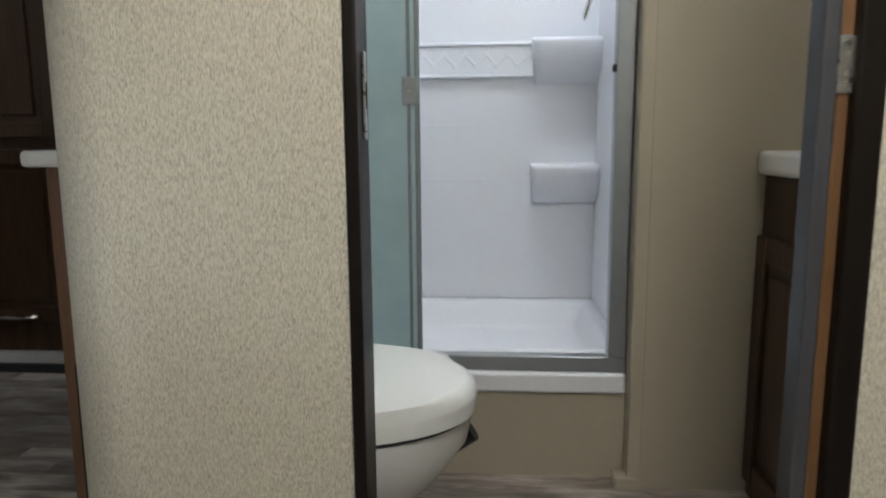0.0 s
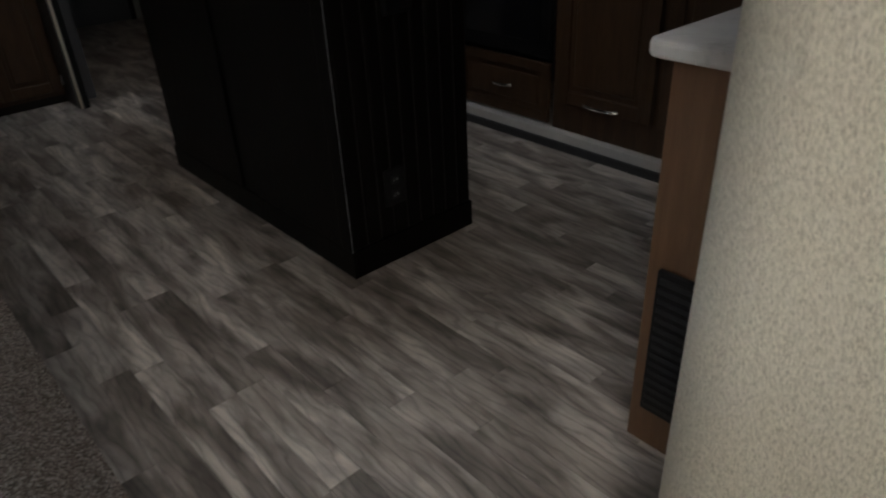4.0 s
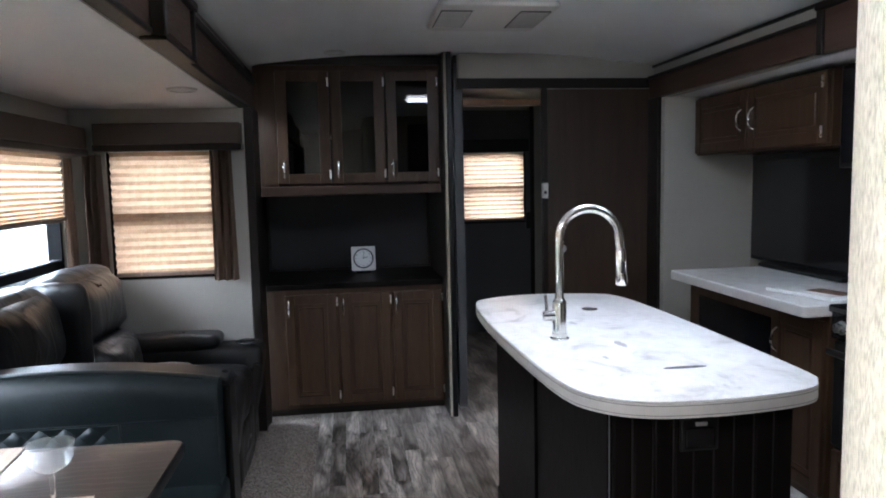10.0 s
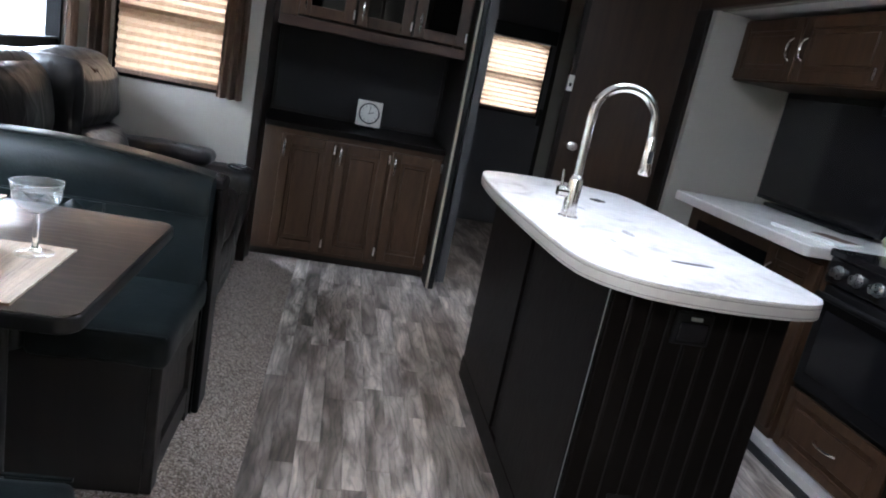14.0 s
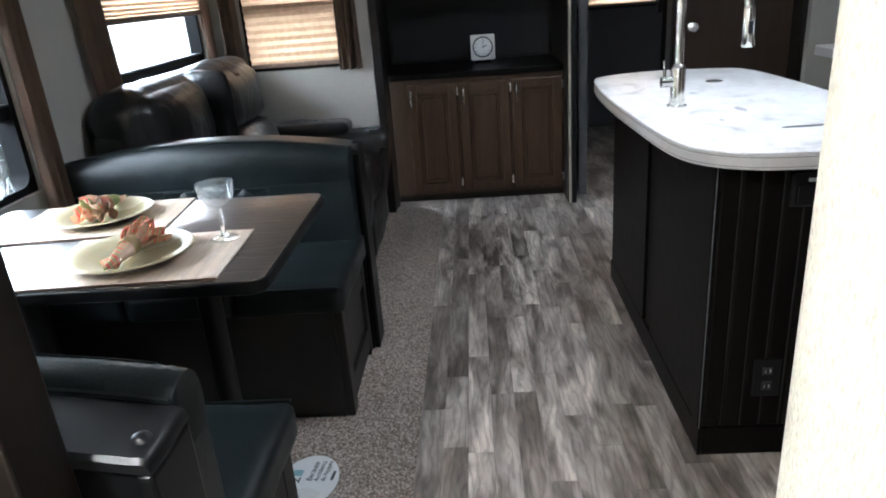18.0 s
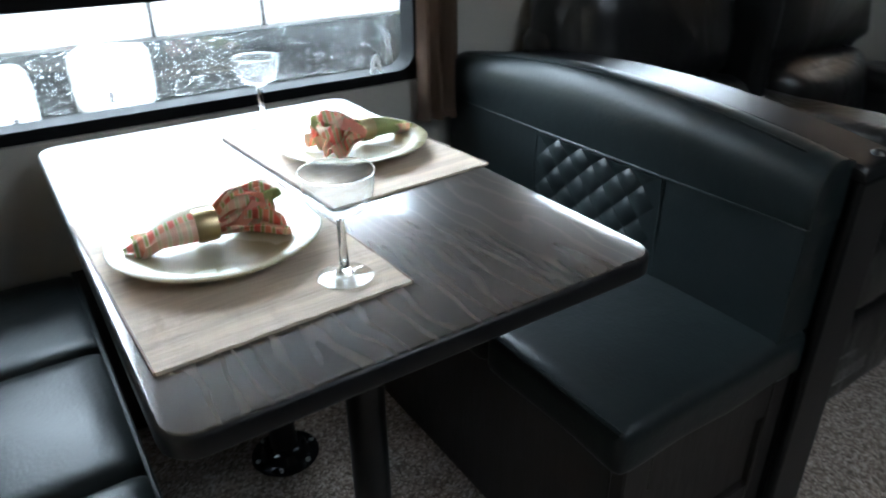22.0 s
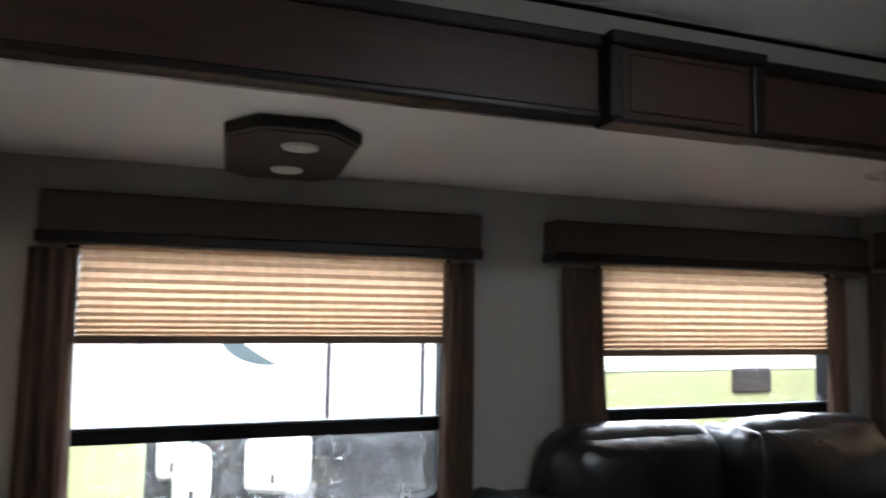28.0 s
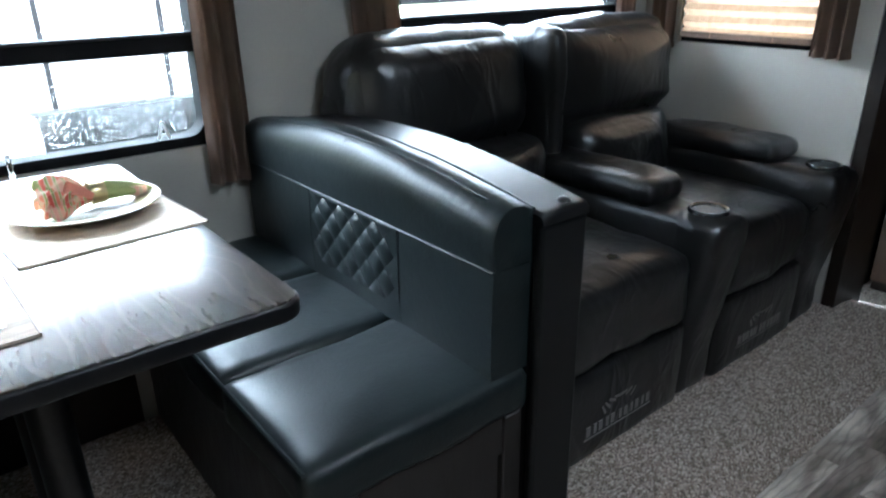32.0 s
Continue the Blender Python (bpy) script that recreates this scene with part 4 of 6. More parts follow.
smooth(part("lid", toilet_ring(0.385, 0.435, 1.0, 0.995, 0.022), M_PORCELAIN, toilet), 60)
bowl = bmesh.new()
rows = []
for z, s, sx in ((0.376, 0.98, 0.0), (0.33, 0.95, 0.0), (0.27, 0.84, -0.01), (0.20, 0.66, -0.03), (0.13, 0.52, -0.05), (0.06, 0.50, -0.06), (0.003, 0.56, -0.06)):
    row = []
    for i in range(40):
        a = 2 * math.pi * i / 40
        x, y = math.cos(a), math.sin(a)
        row.append(bowl.verts.new((x * (0.30 if x > 0 else 0.17) * s + sx, y * 0.195 * s, z)))
    rows.append(row)
for a, c in zip(rows, rows[1:]):
    for i in range(40):
        bowl.faces.new((a[i], a[(i + 1) % 40], c[(i + 1) % 40], c[i]))
bowl.faces.new(rows[0])
bowl.faces.new(rows[-1][::-1])
bmesh.ops.recalc_face_normals(bowl, faces=bowl.faces)
smooth(part("bowl", bowl, M_PORCELAIN, toilet), 60)
smooth(part("seat_gap", toilet_ring(0.3765, 0.3845, 0.965, 0.965), M_INK, toilet, "dark gap between lid and bowl"), 60)
part("tank", box(-0.20, -0.12, -0.16, 0.16, 0.05, 0.46, 0.02, 3), M_PORCELAIN, toilet)
smooth(part("flush_pedal", tube([(0.10, 0.12, 0.18), (0.22, 0.16, 0.22), (0.29, 0.16, 0.27)], [0.012, 0.018, 0.02]), M_BLACK, toilet, "black flush pedal"))

# Invented fixture on the unseen ceiling, housing the added bath lamp.
blight = thing("bath_fill_fixture", pose(1.30, 1.26, 2.115), "made-up flat LED panel on the unseen bathroom ceiling", "ceiling light")
part("base", box(-0.13, 0.13, -0.09, 0.09, -0.016, 0.0, 0.004), M_PLASTIC, blight)
part("diffuser", box(-0.12, 0.12, -0.08, 0.08, -0.026, -0.0155, 0.005), M_LED, blight)
vanity = thing("vanity_cabinet", pose(1.477, 1.635, 0, 0, 0, -90), "brown wooden bathroom vanity cabinet", "cabinet")
part("body", box(0, 0.66, 0.0, 0.5, 0.0, 0.770), M_CHERRY, vanity)
panel_door(vanity, 0.02, 0.34, 0.05, 0.635, 0.0, M_CHERRY)
panel_door(vanity, 0.36, 0.64, 0.05, 0.635, 0.0, M_CHERRY)
solid("bathroom_countertop", box(1.454, 1.984, 0.965, 1.635, 0.770, 0.823, 0.012, 3), M_PLASTIC, "white laminate vanity top", "countertop")

# ---- end cabinet by the rounded wall ----
endcab = thing("end_cabinet", pose(0.034, 1.255, 0), "cherry wood end cabinet with black return-air grille", "cabinet")
part("side_panel", box(0.0, 0.262, 0.0, 0.02, 0, 0.805, 0.002), wood("light_cherry_panel", (0.13, 0.065, 0.032), (0.23, 0.125, 0.065), 0.45), endcab, "lighter cherry wood side panel")
part("body", box(0.004, 0.262, 0.02, 1.03, 0, 0.805), M_CHERRY, endcab)
gr = part("grille", box(0.028, 0.262, -0.012, 0.001, 0.10, 0.43, 0.002), M_BLACK, endcab, "black slatted air grille")
for i in range(15):
    part("slat", box(0.036, 0.258, -0.016, -0.011, 0.112 + i * 0.021, 0.124 + i * 0.021, 0.001, 1), M_RUBBER, gr)
pst = thing("upper_cabinet", pose(0.134, 1.295, 0.8365), "cherry wood upper cabinet standing on the counter", "cabinet")
part("body", box(0, 0.162, 0, 0.98, 0.001, 1.2, 0.003), M_CHERRY, pst)
top = solid("end_countertop", slab(rounded(0.308, 1.06, 0.03, 5, 0.1415, 1.765), 0.806, 0.836, 0.008), M_MARBLE, "white marbled laminate countertop", "countertop")


# ---- windows, blinds, curtains ----
def window(name, m, w, h, bar=None, label=""):
    """A framed window; local x along the wall, y outwards, z up from the sill."""
    win = tagged(thing(name, m, label, "window"), kind="structure")
    outer, inner = rounded(w + 0.07, h + 0.07, 0.06, 6), rounded(w - 0.05, h - 0.05, 0.045, 6)
    b = bmesh.new()
    n = len(outer)
    rings = []
    for pts, y in ((outer, -0.012), (inner, -0.016), (inner, 0.045), (outer, 0.045)):
        rings.append([b.verts.new((x, y, z + h / 2)) for x, z in pts])
    for k in range(4):
        a, c = rings[k], rings[(k + 1) % 4]
        for i in range(n):
            b.faces.new((a[i], a[(i + 1) % n], c[(i + 1) % n], c[i]))
    bmesh.ops.recalc_face_normals(b, faces=b.faces)
    smooth(part("window_frame", b, M_FRAME, win, "black aluminium window frame"), 35)
    if bar:
        part("divider", box(-w / 2 + 0.02, w / 2 - 0.02, -0.004, 0.04, bar - 0.022, bar + 0.018, 0.004), M_FRAME, win)
        part("divider_lip", box(-w / 2 + 0.02, w / 2 - 0.02, -0.010, 0.02, bar + 0.018, bar + 0.026, 0.002), M_RUBBER, win)
    for z0, z1 in (((0.02, bar - 0.022), (bar + 0.018, h - 0.02)) if bar else ((0.02, h - 0.02),)):
        p = part("pane", slab(rounded(w - 0.045, z1 - z0, 0.04, 5), 0.02, 0.024), M_PANE, win)
        p.matrix_basis = pose(0, 0.045, (z0 + z1) / 2, 90, 0, 0)
        p.visible_shadow = False
    return win


def blind(m, w, drop, pleats, label):
    bl = thing("pleated_blind", m, label, "blind", "pleated blinds")
    part("head_rail", box(-w / 2, w / 2, -0.012, 0.012, -0.02, 0.0, 0.002), M_PLASTIC, bl)
    b = bmesh.new()
    rows = []
    for k in range(pleats * 2 + 1):
        u = k / (pleats * 2)
        if drop < 0.5:
            u = 0.5 * u + 0.5 * (1 - (1 - u) ** 2)
        z = -0.02 - (drop - 0.035) * u
        y = 0.010 if k % 2 else -0.010
        rows.append([b.verts.new((x, y + 0.001 * noise.noise(Vector((x * 6, z * 20, 1))), z)) for x in np.linspace(-w / 2, w / 2, 12)])
    for a, c in zip(rows, rows[1:]):
        for i in range(11):
            b.faces.new((a[i], a[i + 1], c[i + 1], c[i]))
    part("cloth", b, M_BLIND, bl)
    part("bottom_rail", box(-w / 2, w / 2, -0.013, 0.012, -drop, -drop + 0.022, 0.003), M_CURTAIN, bl)
    for x in (-w * 0.25, w * 0.22):
        part("cord", box(x - 0.0008, x + 0.0008, -0.0135, -0.012, -drop, -0.01), M_BLIND, bl)
    return bl


def curtain(m, w, h, seed, label, flare=0.0):
    c = thing("curtain_panel", m, label, "curtain", "curtain panels")
    b = bmesh.new()
    nx, nz = 40, 20
    front = []
    for j in range(nz + 1):
        u = j / nz
        row = []
        for i in range(nx + 1):
            s = i / nx
            x = (s - 0.5) * w * (1 + 0.12 * u) + flare * u * u * 0.06
            y = 0.016 * math.sin(s * 2 * math.pi * 3.1 + seed) * (0.6 + 0.6 * u) + 0.006 * math.sin(s * 17 + seed * 2 + u * 2)
            row.append(b.verts.new((x, y, -h * u)))
        front.append(row)
    for a, d in zip(front, front[1:]):
        for i in range(nx):
            b.faces.new((a[i], a[i + 1], d[i + 1], d[i]))
    pts = [v.co.copy() for v in front[-1]]
    ext = bmesh.ops.solidify(b, geom=b.faces[:], thickness=0.004)
    smooth(part("cloth", b, M_CURTAIN, c), 60)
    hem = bmesh.new()
    lo = [[hem.verts.new((p.x, p.y + s2, p.z + dz)) for p in pts] for s2, dz in ((-0.003, 0.016), (-0.003, -0.002), (0.006, -0.002), (0.006, 0.016))]
    for q in range(4):
        for i in range(len(pts) - 1):
            hem.faces.new((lo[q][i], lo[q][i + 1], lo[(q + 1) % 4][i + 1], lo[(q + 1) % 4][i]))
    bmesh.ops.recalc_face_normals(hem, faces=hem.faces)
    smooth(part("hem", hem, M_CURTAIN, c, "stitched bottom hem"), 60)
    return c


def valance(m, w, label):
    v = thing("valance", m, label, "valance", "window valances")
    part("board", box(-w / 2, w / 2, -0.05, 0.048, 0.03, 0.135, 0.006), M_VALANCE, v)
    part("welt", box(-w / 2 - 0.006, w / 2 + 0.006, -0.056, 0.048, -0.002, 0.032, 0.008, 3), M_TRIM, v, "dark padded band")
    return v


window("window_1", pose(-0.751, -0.79, 0.79, 0, 0, 180), 1.11, 0.81, 0.249, "black framed slide window at the dinette")
window("window_2", pose(-2.379, -0.79, 0.79, 0, 0, 180), 1.075, 0.81, 0.249, "black framed slide window behind the sofa")
window("window_3", pose(-3.09, -0.335, 0.93, 0, 0, 90), 0.53, 0.67, 0.335, "narrow black framed window behind a lowered blind")
window("window_4", pose(0.16, -0.395, 0.93, 0, 0, -90), 0.53, 0.67, 0.335, "narrow black framed window beside the dinette")
blind(pose(-0.757, -0.728, 1.60, 0, 0, 180), 1.035, 0.303, 12, "tan pleated blind drawn a third of the way")
blind(pose(-2.336, -0.728, 1.60, 0, 0, 180), 1.0, 0.348, 12, "tan pleated blind half lowered behind the sofa")
blind(pose(-3.035, -0.328, 1.60, 0, 0, 90), 0.49, 0.65, 15, "tan pleated blind fully lowered")
blind(pose(0.105, -0.390, 1.60, 0, 0, -90), 0.55, 0.66, 15, "tan pleated blind fully lowered")
valance(pose(-0.758, -0.71, 1.562, 0, 0, 180), 1.22, "dark brown padded valance over the dinette window")
valance(pose(-2.310, -0.71, 1.565, 0, 0, 180), 1.36, "dark brown padded valance over the sofa window")
valance(pose(-3.01, -0.272, 1.585, 0, 0, 90), 0.70, "dark brown padded valance over the narrow window")
valance(pose(0.08, -0.365, 1.55, 0, 0, -90), 0.72, "dark brown padded valance over the narrow window")
for x, wd, s, fl in ((-0.178, 0.12, 0.3, 0), (-1.318, 0.105, 1.9, 0), (-1.765, 0.15, 0.8, 0.9), (-2.875, 0.09, 2.6, 0)):
    curtain(pose(x, -0.715, 1.55, 0, 0, 180), wd, 0.85, s, "brown curtain panel hanging beside a window", fl)
curtain(pose(-3.008, -0.030, 1.59, 0, 0, 90), 0.108, 0.67, 0.4, "short brown curtain panel beside the narrow window")
curtain(pose(-3.015, -0.655, 1.57, 0, 0, 90), 0.09, 0.66, 1.4, "short brown curtain panel beside the narrow window")
curtain(pose(0.06, -0.090, 1.55, 0, 0, -90), 0.155, 0.65, 2.4, "short brown curtain panel beside the narrow window")
curtain(pose(0.08, -0.69, 1.55, 0, 0, -90), 0.09, 0.68, 0.9, "short brown curtain panel beside the narrow window")


def rain(name, m, w, h, count, seed, parent_label):
    """Drops clinging to the outside of a pane, more of them low down."""
    rnd = random.Random(seed)
    b = bmesh.new()
    for i in range(count):
        x, z = (rnd.random() - 0.5) * w, h * rnd.random() ** 1.4
        r = 0.0005 + 0.0011 * rnd.random() ** 2
        rings = []
        for q, d in ((1.0, 0.0), (0.75, 0.55), (0.0, 0.8)):
            rings.append([b.verts.new((x + r * q * math.cos(a * 1.047), r * d, z + r * q * 1.25 * math.sin(a * 1.047))) for a in range(6)] if q else [b.verts.new((x, r * d, z))])
        b.faces.new(rings[0][::-1])
        for a in range(6):
            b.faces.new((rings[0][a], rings[0][(a + 1) % 6], rings[1][(a + 1) % 6], rings[1][a]))
            b.faces.new((rings[1][a], rings[1][(a + 1) % 6], rings[2][0]))
    ob = obj(name, b, M_DROP, label=parent_label, kind="stuff")
    ob.matrix_world = m
    ob.data.shade_smooth()
    ob.visible_shadow = False
    return ob


rain("rain_drops", pose(-0.755, -0.8145, 0.825, 0, 0, 180), 0.98, 0.20, 4200, 3, "small rain drops on the lower window pane")
rain("rain_drops", pose(-0.755, -0.8145, 1.075, 0, 0, 180), 0.98, 0.26, 260, 5, "sparse rain drops on the upper window pane")
rain("rain_drops", pose(-2.36, -0.8145, 1.075, 0, 0, 180), 0.95, 0.26, 260, 7, "sparse rain drops on the upper window pane")
stick = thing("window_sticker", pose(-1.175, -0.772, 0.82), "small white folded paper tag on the window pane", "tag")
for s in (-1, 1):
    b = turned(box(-0.003, 0.003, -0.001, 0.001, -0.022, 0.022), 0, -s * 16, 0, (s * 0.007, 0, 0.02))
    part("leg", b, M_STICKER, stick)
part("bar", box(-0.008, 0.008, -0.001, 0.001, 0.008, 0.013), M_STICKER, stick)
sw = thing("wall_switch", pose(0.128, -0.045, 1.238, 0, 0, -90), "black wall switch beside the curtain", "switch")
part("plate", box(-0.018, 0.018, -0.006, 0.001, -0.036, 0.036, 0.003), M_BLACK, sw)
part("rocker", box(-0.010, 0.010, -0.010, -0.005, -0.022, 0.022, 0.002), M_RUBBER, sw)


# ---- dinette ----
def bench(m, label):
    """A booth bench; local x away from the table, y towards the aisle, z up."""
    be = thing("dinette_bench", m, label, "bench", "dinette benches")
    y0, y1 = -0.98, 0.0
    e = y1 - 0.018
    part("base", box(0.05, 0.445, y0, e - 0.03, 0.112, 0.445), M_BENCHWOOD, be, "dark walnut bench base")
    for x0, x1 in ((0.03, 0.09), (0.40, 0.448)):
        part("stile", box(x0, x1, e - 0.028, e, 0.081, 0.446, 0.003, 1), M_BENCHWOOD, be)
    part("rail", box(0.0905, 0.3995, e - 0.028, e - 0.001, 0.358, 0.446, 0.003, 1), M_BENCHWOOD, be)
    part("rail", box(0.0905, 0.3995, e - 0.028, e - 0.001, 0.112, 0.195, 0.003, 1), M_BENCHWOOD, be)
    part("front_panel", box(0.03, 0.049, y0, e - 0.029, 0.081, 0.446, 0.002, 1), M_BENCHWOOD, be)
    part("access_panel", box(0.088, 0.402, e - 0.024, e - 0.014, 0.193, 0.360), M_BENCHWOOD, be)
    for a, c in ((y1 - 0.324, y1), (y1 - 0.645, y1 - 0.324), (y0 + 0.02, y1 - 0.645)):
        smooth(part("seat_cushion", soft(-0.005, 0.446, a, c, 0.447, 0.535, 0.022, 12, (0, 0, 0.010), 0.004, a), M_LEATHER, be), 70)
    part("piping", tube([(-0.002, y, 0.532) for y in np.linspace(y0 + 0.03, y1 - 0.01, 10)], 0.004, 6), M_LEATHER, be)
    # arched backrest
    n = 24
    prof = []
    for i in range(n + 1):
        y = y0 + 0.02 + (y1 - 0.012 - y0 - 0.02) * i / n
        u = (2 * i / n - 1)
        prof.append((y, 0.842 + 0.044 * (1 - u ** 2)))

    def shell(z_lo, zt, front_lo, front_hi, back, bulge):
        bb = bmesh.new()
        k = 8
        grid = []
        for i, (y, _) in enumerate(prof):
            row = []
            for j in range(k + 1):
                v = j / k
                x = front_lo + (front_hi - front_lo) * v - bulge * math.sin(math.pi * v)
                row.append(bb.verts.new((x, y, z_lo + (zt - z_lo) * v)))
            row.append(bb.verts.new((back, y, zt)))
            row.append(bb.verts.new((back, y, z_lo)))
            grid.append(row)
        for a, c in zip(grid, grid[1:]):
            m2 = len(a)
            for j in range(m2):
                bb.faces.new((a[j], a[(j + 1) % m2], c[(j + 1) % m2], c[j]))
        bb.faces.new(grid[0][::-1])
        bb.faces.new(grid[-1])
        bmesh.ops.recalc_face_normals(bb, faces=bb.faces)
        return bb
    # headrest roll: a rounded pad with boxed ends and gathered leather
    outline = [(0.364, 0.0), (0.360, 0.16), (0.358, 0.40), (0.360, 0.64), (0.368, 0.84), (0.385, 0.96), (0.404, 1.0), (0.428, 0.965), (0.448, 0.87), (0.448, 0.0)]
    roll = bmesh.new()
    rings = []
    stations = [(prof[0][0] - 0.004, prof[0][1], 0.93)] + [(y, z, 0.985 if i in (0, n) else 1.0) for i, (y, z) in enumerate(prof)] + [(prof[-1][0] + 0.003, prof[-1][1], 0.95)]
    fine_stations = []
    for (ya, za, ka), (yb, zb, kb2) in zip(stations, stations[1:]):
        steps = 4 if yb > y1 - 0.30 else 1
        for q2 in range(steps):
            f = q2 / steps
            fine_stations.append((ya + (yb - ya) * f, za + (zb - za) * f, ka + (kb2 - ka) * f))
    fine_stations.append(stations[-1])
    for y, zt, k in fine_stations:
        pucker = math.exp(-((y - y1 + 0.03) / 0.10) ** 2)
        ring = []
        for x, v in outline:
            w = pucker * 0.0016 * math.sin(y * 260 + v * 3) * max(0.0, v - 0.3) + 0.0012 * noise.noise(Vector((x * 20, y * 14, v * 3)))
            ring.append(roll.verts.new((0.405 + (x - 0.405) * k - w, y, 0.742 + (zt + 0.006 - 0.742) * (0.5 + (v - 0.5) * (k if v > 0.5 else 1.0)) + w)))
        rings.append(ring)
    for a, c in zip(rings, rings[1:]):
        for j in range(len(a)):
            roll.faces.new((a[j], a[(j + 1) % len(a)], c[(j + 1) % len(a)], c[j]))
    roll.faces.new(rings[0][::-1])
    roll.faces.new(rings[-1])
    bmesh.ops.recalc_face_normals(roll, faces=roll.faces)
    smooth(part("back_cushion", roll, M_LEATHER, be, "padded headrest roll"), 60)
    smooth(part("lower_back", shell(0.535, 0.742, 0.361, 0.363, 0.448, 0.003), M_LEATHER, be), 50)
    part("piping", tube([(0.361, y, 0.741) for y, z in prof], 0.0028, 6), M_LEATHER, be)
    part("piping", tube([(0.4495, y, z - 0.010) for y, z in prof], 0.0045, 6), M_LEATHER, be)
    # seam with a pulled thread along the top of the roll, seams beside the quilted panel
    part("seam", tube([(0.3835, y, 0.742 + (z + 0.006 - 0.742) * 0.965) for y, z in prof[1:-1]], 0.0022, 6), M_LEATHER, be)
    ymid, zmid = prof[n // 2]
    part("thread", tube([(0.378, ymid + 0.02, zmid - 0.004), (0.374, ymid + 0.012, zmid - 0.008), (0.371, ymid + 0.014, zmid - 0.022)], 0.0012, 6), M_RUBBER, be, "loose dark thread")
    for y in (-0.627, -0.279):
        part("seam", tube([(0.3625, y, 0.545), (0.3585, y, 0.64), (0.3625, y, 0.739)], 0.0022, 6), M_LEATHER, be)
    # quilted insert of diamonds
    qy0, qy1, qz0, qz1 = -0.623, -0.283, 0.575, 0.737
    q = part("quilted_panel", box(0.360, 0.368, qy0, qy1, qz0, qz1), M_LEATHER, be, "diamond quilted panel")
    dm = 0.066
    for r in range(6):
        for c in range(6):
            y = qy0 + dm * (c + (0.5 if r % 2 else 0.0)) + 0.0
            z = qz0 + 0.004 + dm / 2 * r
            if y < qy0 + 0.02 or y > qy1 - 0.02:
                continue
            d = bmesh.new()
            ps = [(0, 0, dm / 2), (0, dm / 2, 0), (0, 0, -dm / 2), (0, -dm / 2, 0)]
            vs = [d.verts.new((0.360, y + p[1] * 0.97, min(qz1, max(qz0, z + p[2] * 0.97)))) for p in ps]
            mid = [d.verts.new((0.3572, y + p[1] * 0.84, min(qz1, max(qz0, z + p[2] * 0.84)))) for p in ps]
            for i in range(4):
                d.faces.new((vs[i], vs[(i + 1) % 4], mid[(i + 1) % 4], mid[i]))
            d.faces.new(mid)
            bmesh.ops.recalc_face_normals(d, faces=d.faces)
            smooth(part("quilt_diamond", d, M_LEATHER, q), 80)
    # wooden back frame with cap board
    fb = bmesh.new()
    pts = []
    for y, z in prof:
        pts.append((y, z - 0.036))
    rows2 = [[fb.verts.new((x, y, zz)) for x, zz in ((0.449, 0.081), (0.555, 0.081), (0.555, z), (0.449, z))] for y, z in pts]
    for a, c in zip(rows2, rows2[1:]):
        for j in range(4):
            fb.faces.new((a[j], a[(j + 1) % 4], c[(j + 1) % 4], c[j]))
    fb.faces.new(rows2[0][::-1])
    fb.faces.new(rows2[-1])
    bmesh.ops.recalc_face_normals(fb, faces=fb.faces)
    part("back_frame", fb, M_VINYL, be, "black vinyl covered back frame")
    part("end_post", box(0.4485, 0.564, y1 - 0.012, y1 + 0.010, 0.081, prof[-1][1] - 0.036, 0.008, 3), M_VINYL, be)
    cb = bmesh.new()
    rows3 = []
    wrap = [(y, z, 1.0, 0.0) for y, z in prof] + [(y1 + q, prof[-1][1], f, d) for q, f, d in ((-0.003, 0.998, 0.0004), (0.003, 0.99, 0.002), (0.007, 0.98, 0.005), (0.0095, 0.97, 0.010), (0.0105, 0.965, 0.016))]
    for y, z, f, d in wrap:
        rows3.append([cb.verts.new((0.508 + (x - 0.508) * f, y, max(zz - d, z - 0.036))) for x, zz in ((0.450, z - 0.036), (0.562, z - 0.036), (0.566, z - 0.031), (0.566, z - 0.018), (0.560, z - 0.012), (0.456, z - 0.012), (0.450, z - 0.018))])
    for a, c in zip(rows3, rows3[1:]):
        for j in range(7):
            cb.faces.new((a[j], a[(j + 1) % 7], c[(j + 1) % 7], c[j]))
    cb.faces.new(rows3[0][::-1])
    cb.faces.new(rows3[-1])
    bmesh.ops.recalc_face_normals(cb, faces=cb.faces)
    cap = smooth(part("cap_board", cb, M_CAP, be, "black satin cap board"), 35)
    smooth(part("knob", lathe([(0.001, 0.0085), (0.006, 0.0078), (0.0105, 0.005), (0.013, 0.0)], 18), M_BLACK, cap, "small domed metal stud")).matrix_basis = pose(0.525, prof[-1][0] - 0.002, prof[-1][1] - 0.012)
    for s, x in ((0, 0.03), (1, 0.40)):
        part("bracket", box(x, x + 0.035, y1 - 0.018, y1 - 0.013, 0.441, 0.4465), M_ALU, be)
    return be


bench(pose(-1.002, 0.223, 0.0, 0, 0, 0) @ Matrix.Diagonal((-1, 1, 1, 1)), "black leather dinette bench with quilted back beside the sofa")
bench(pose(-0.440, 0.223, 0.0), "black leather dinette bench with quilted back against the slide wall")

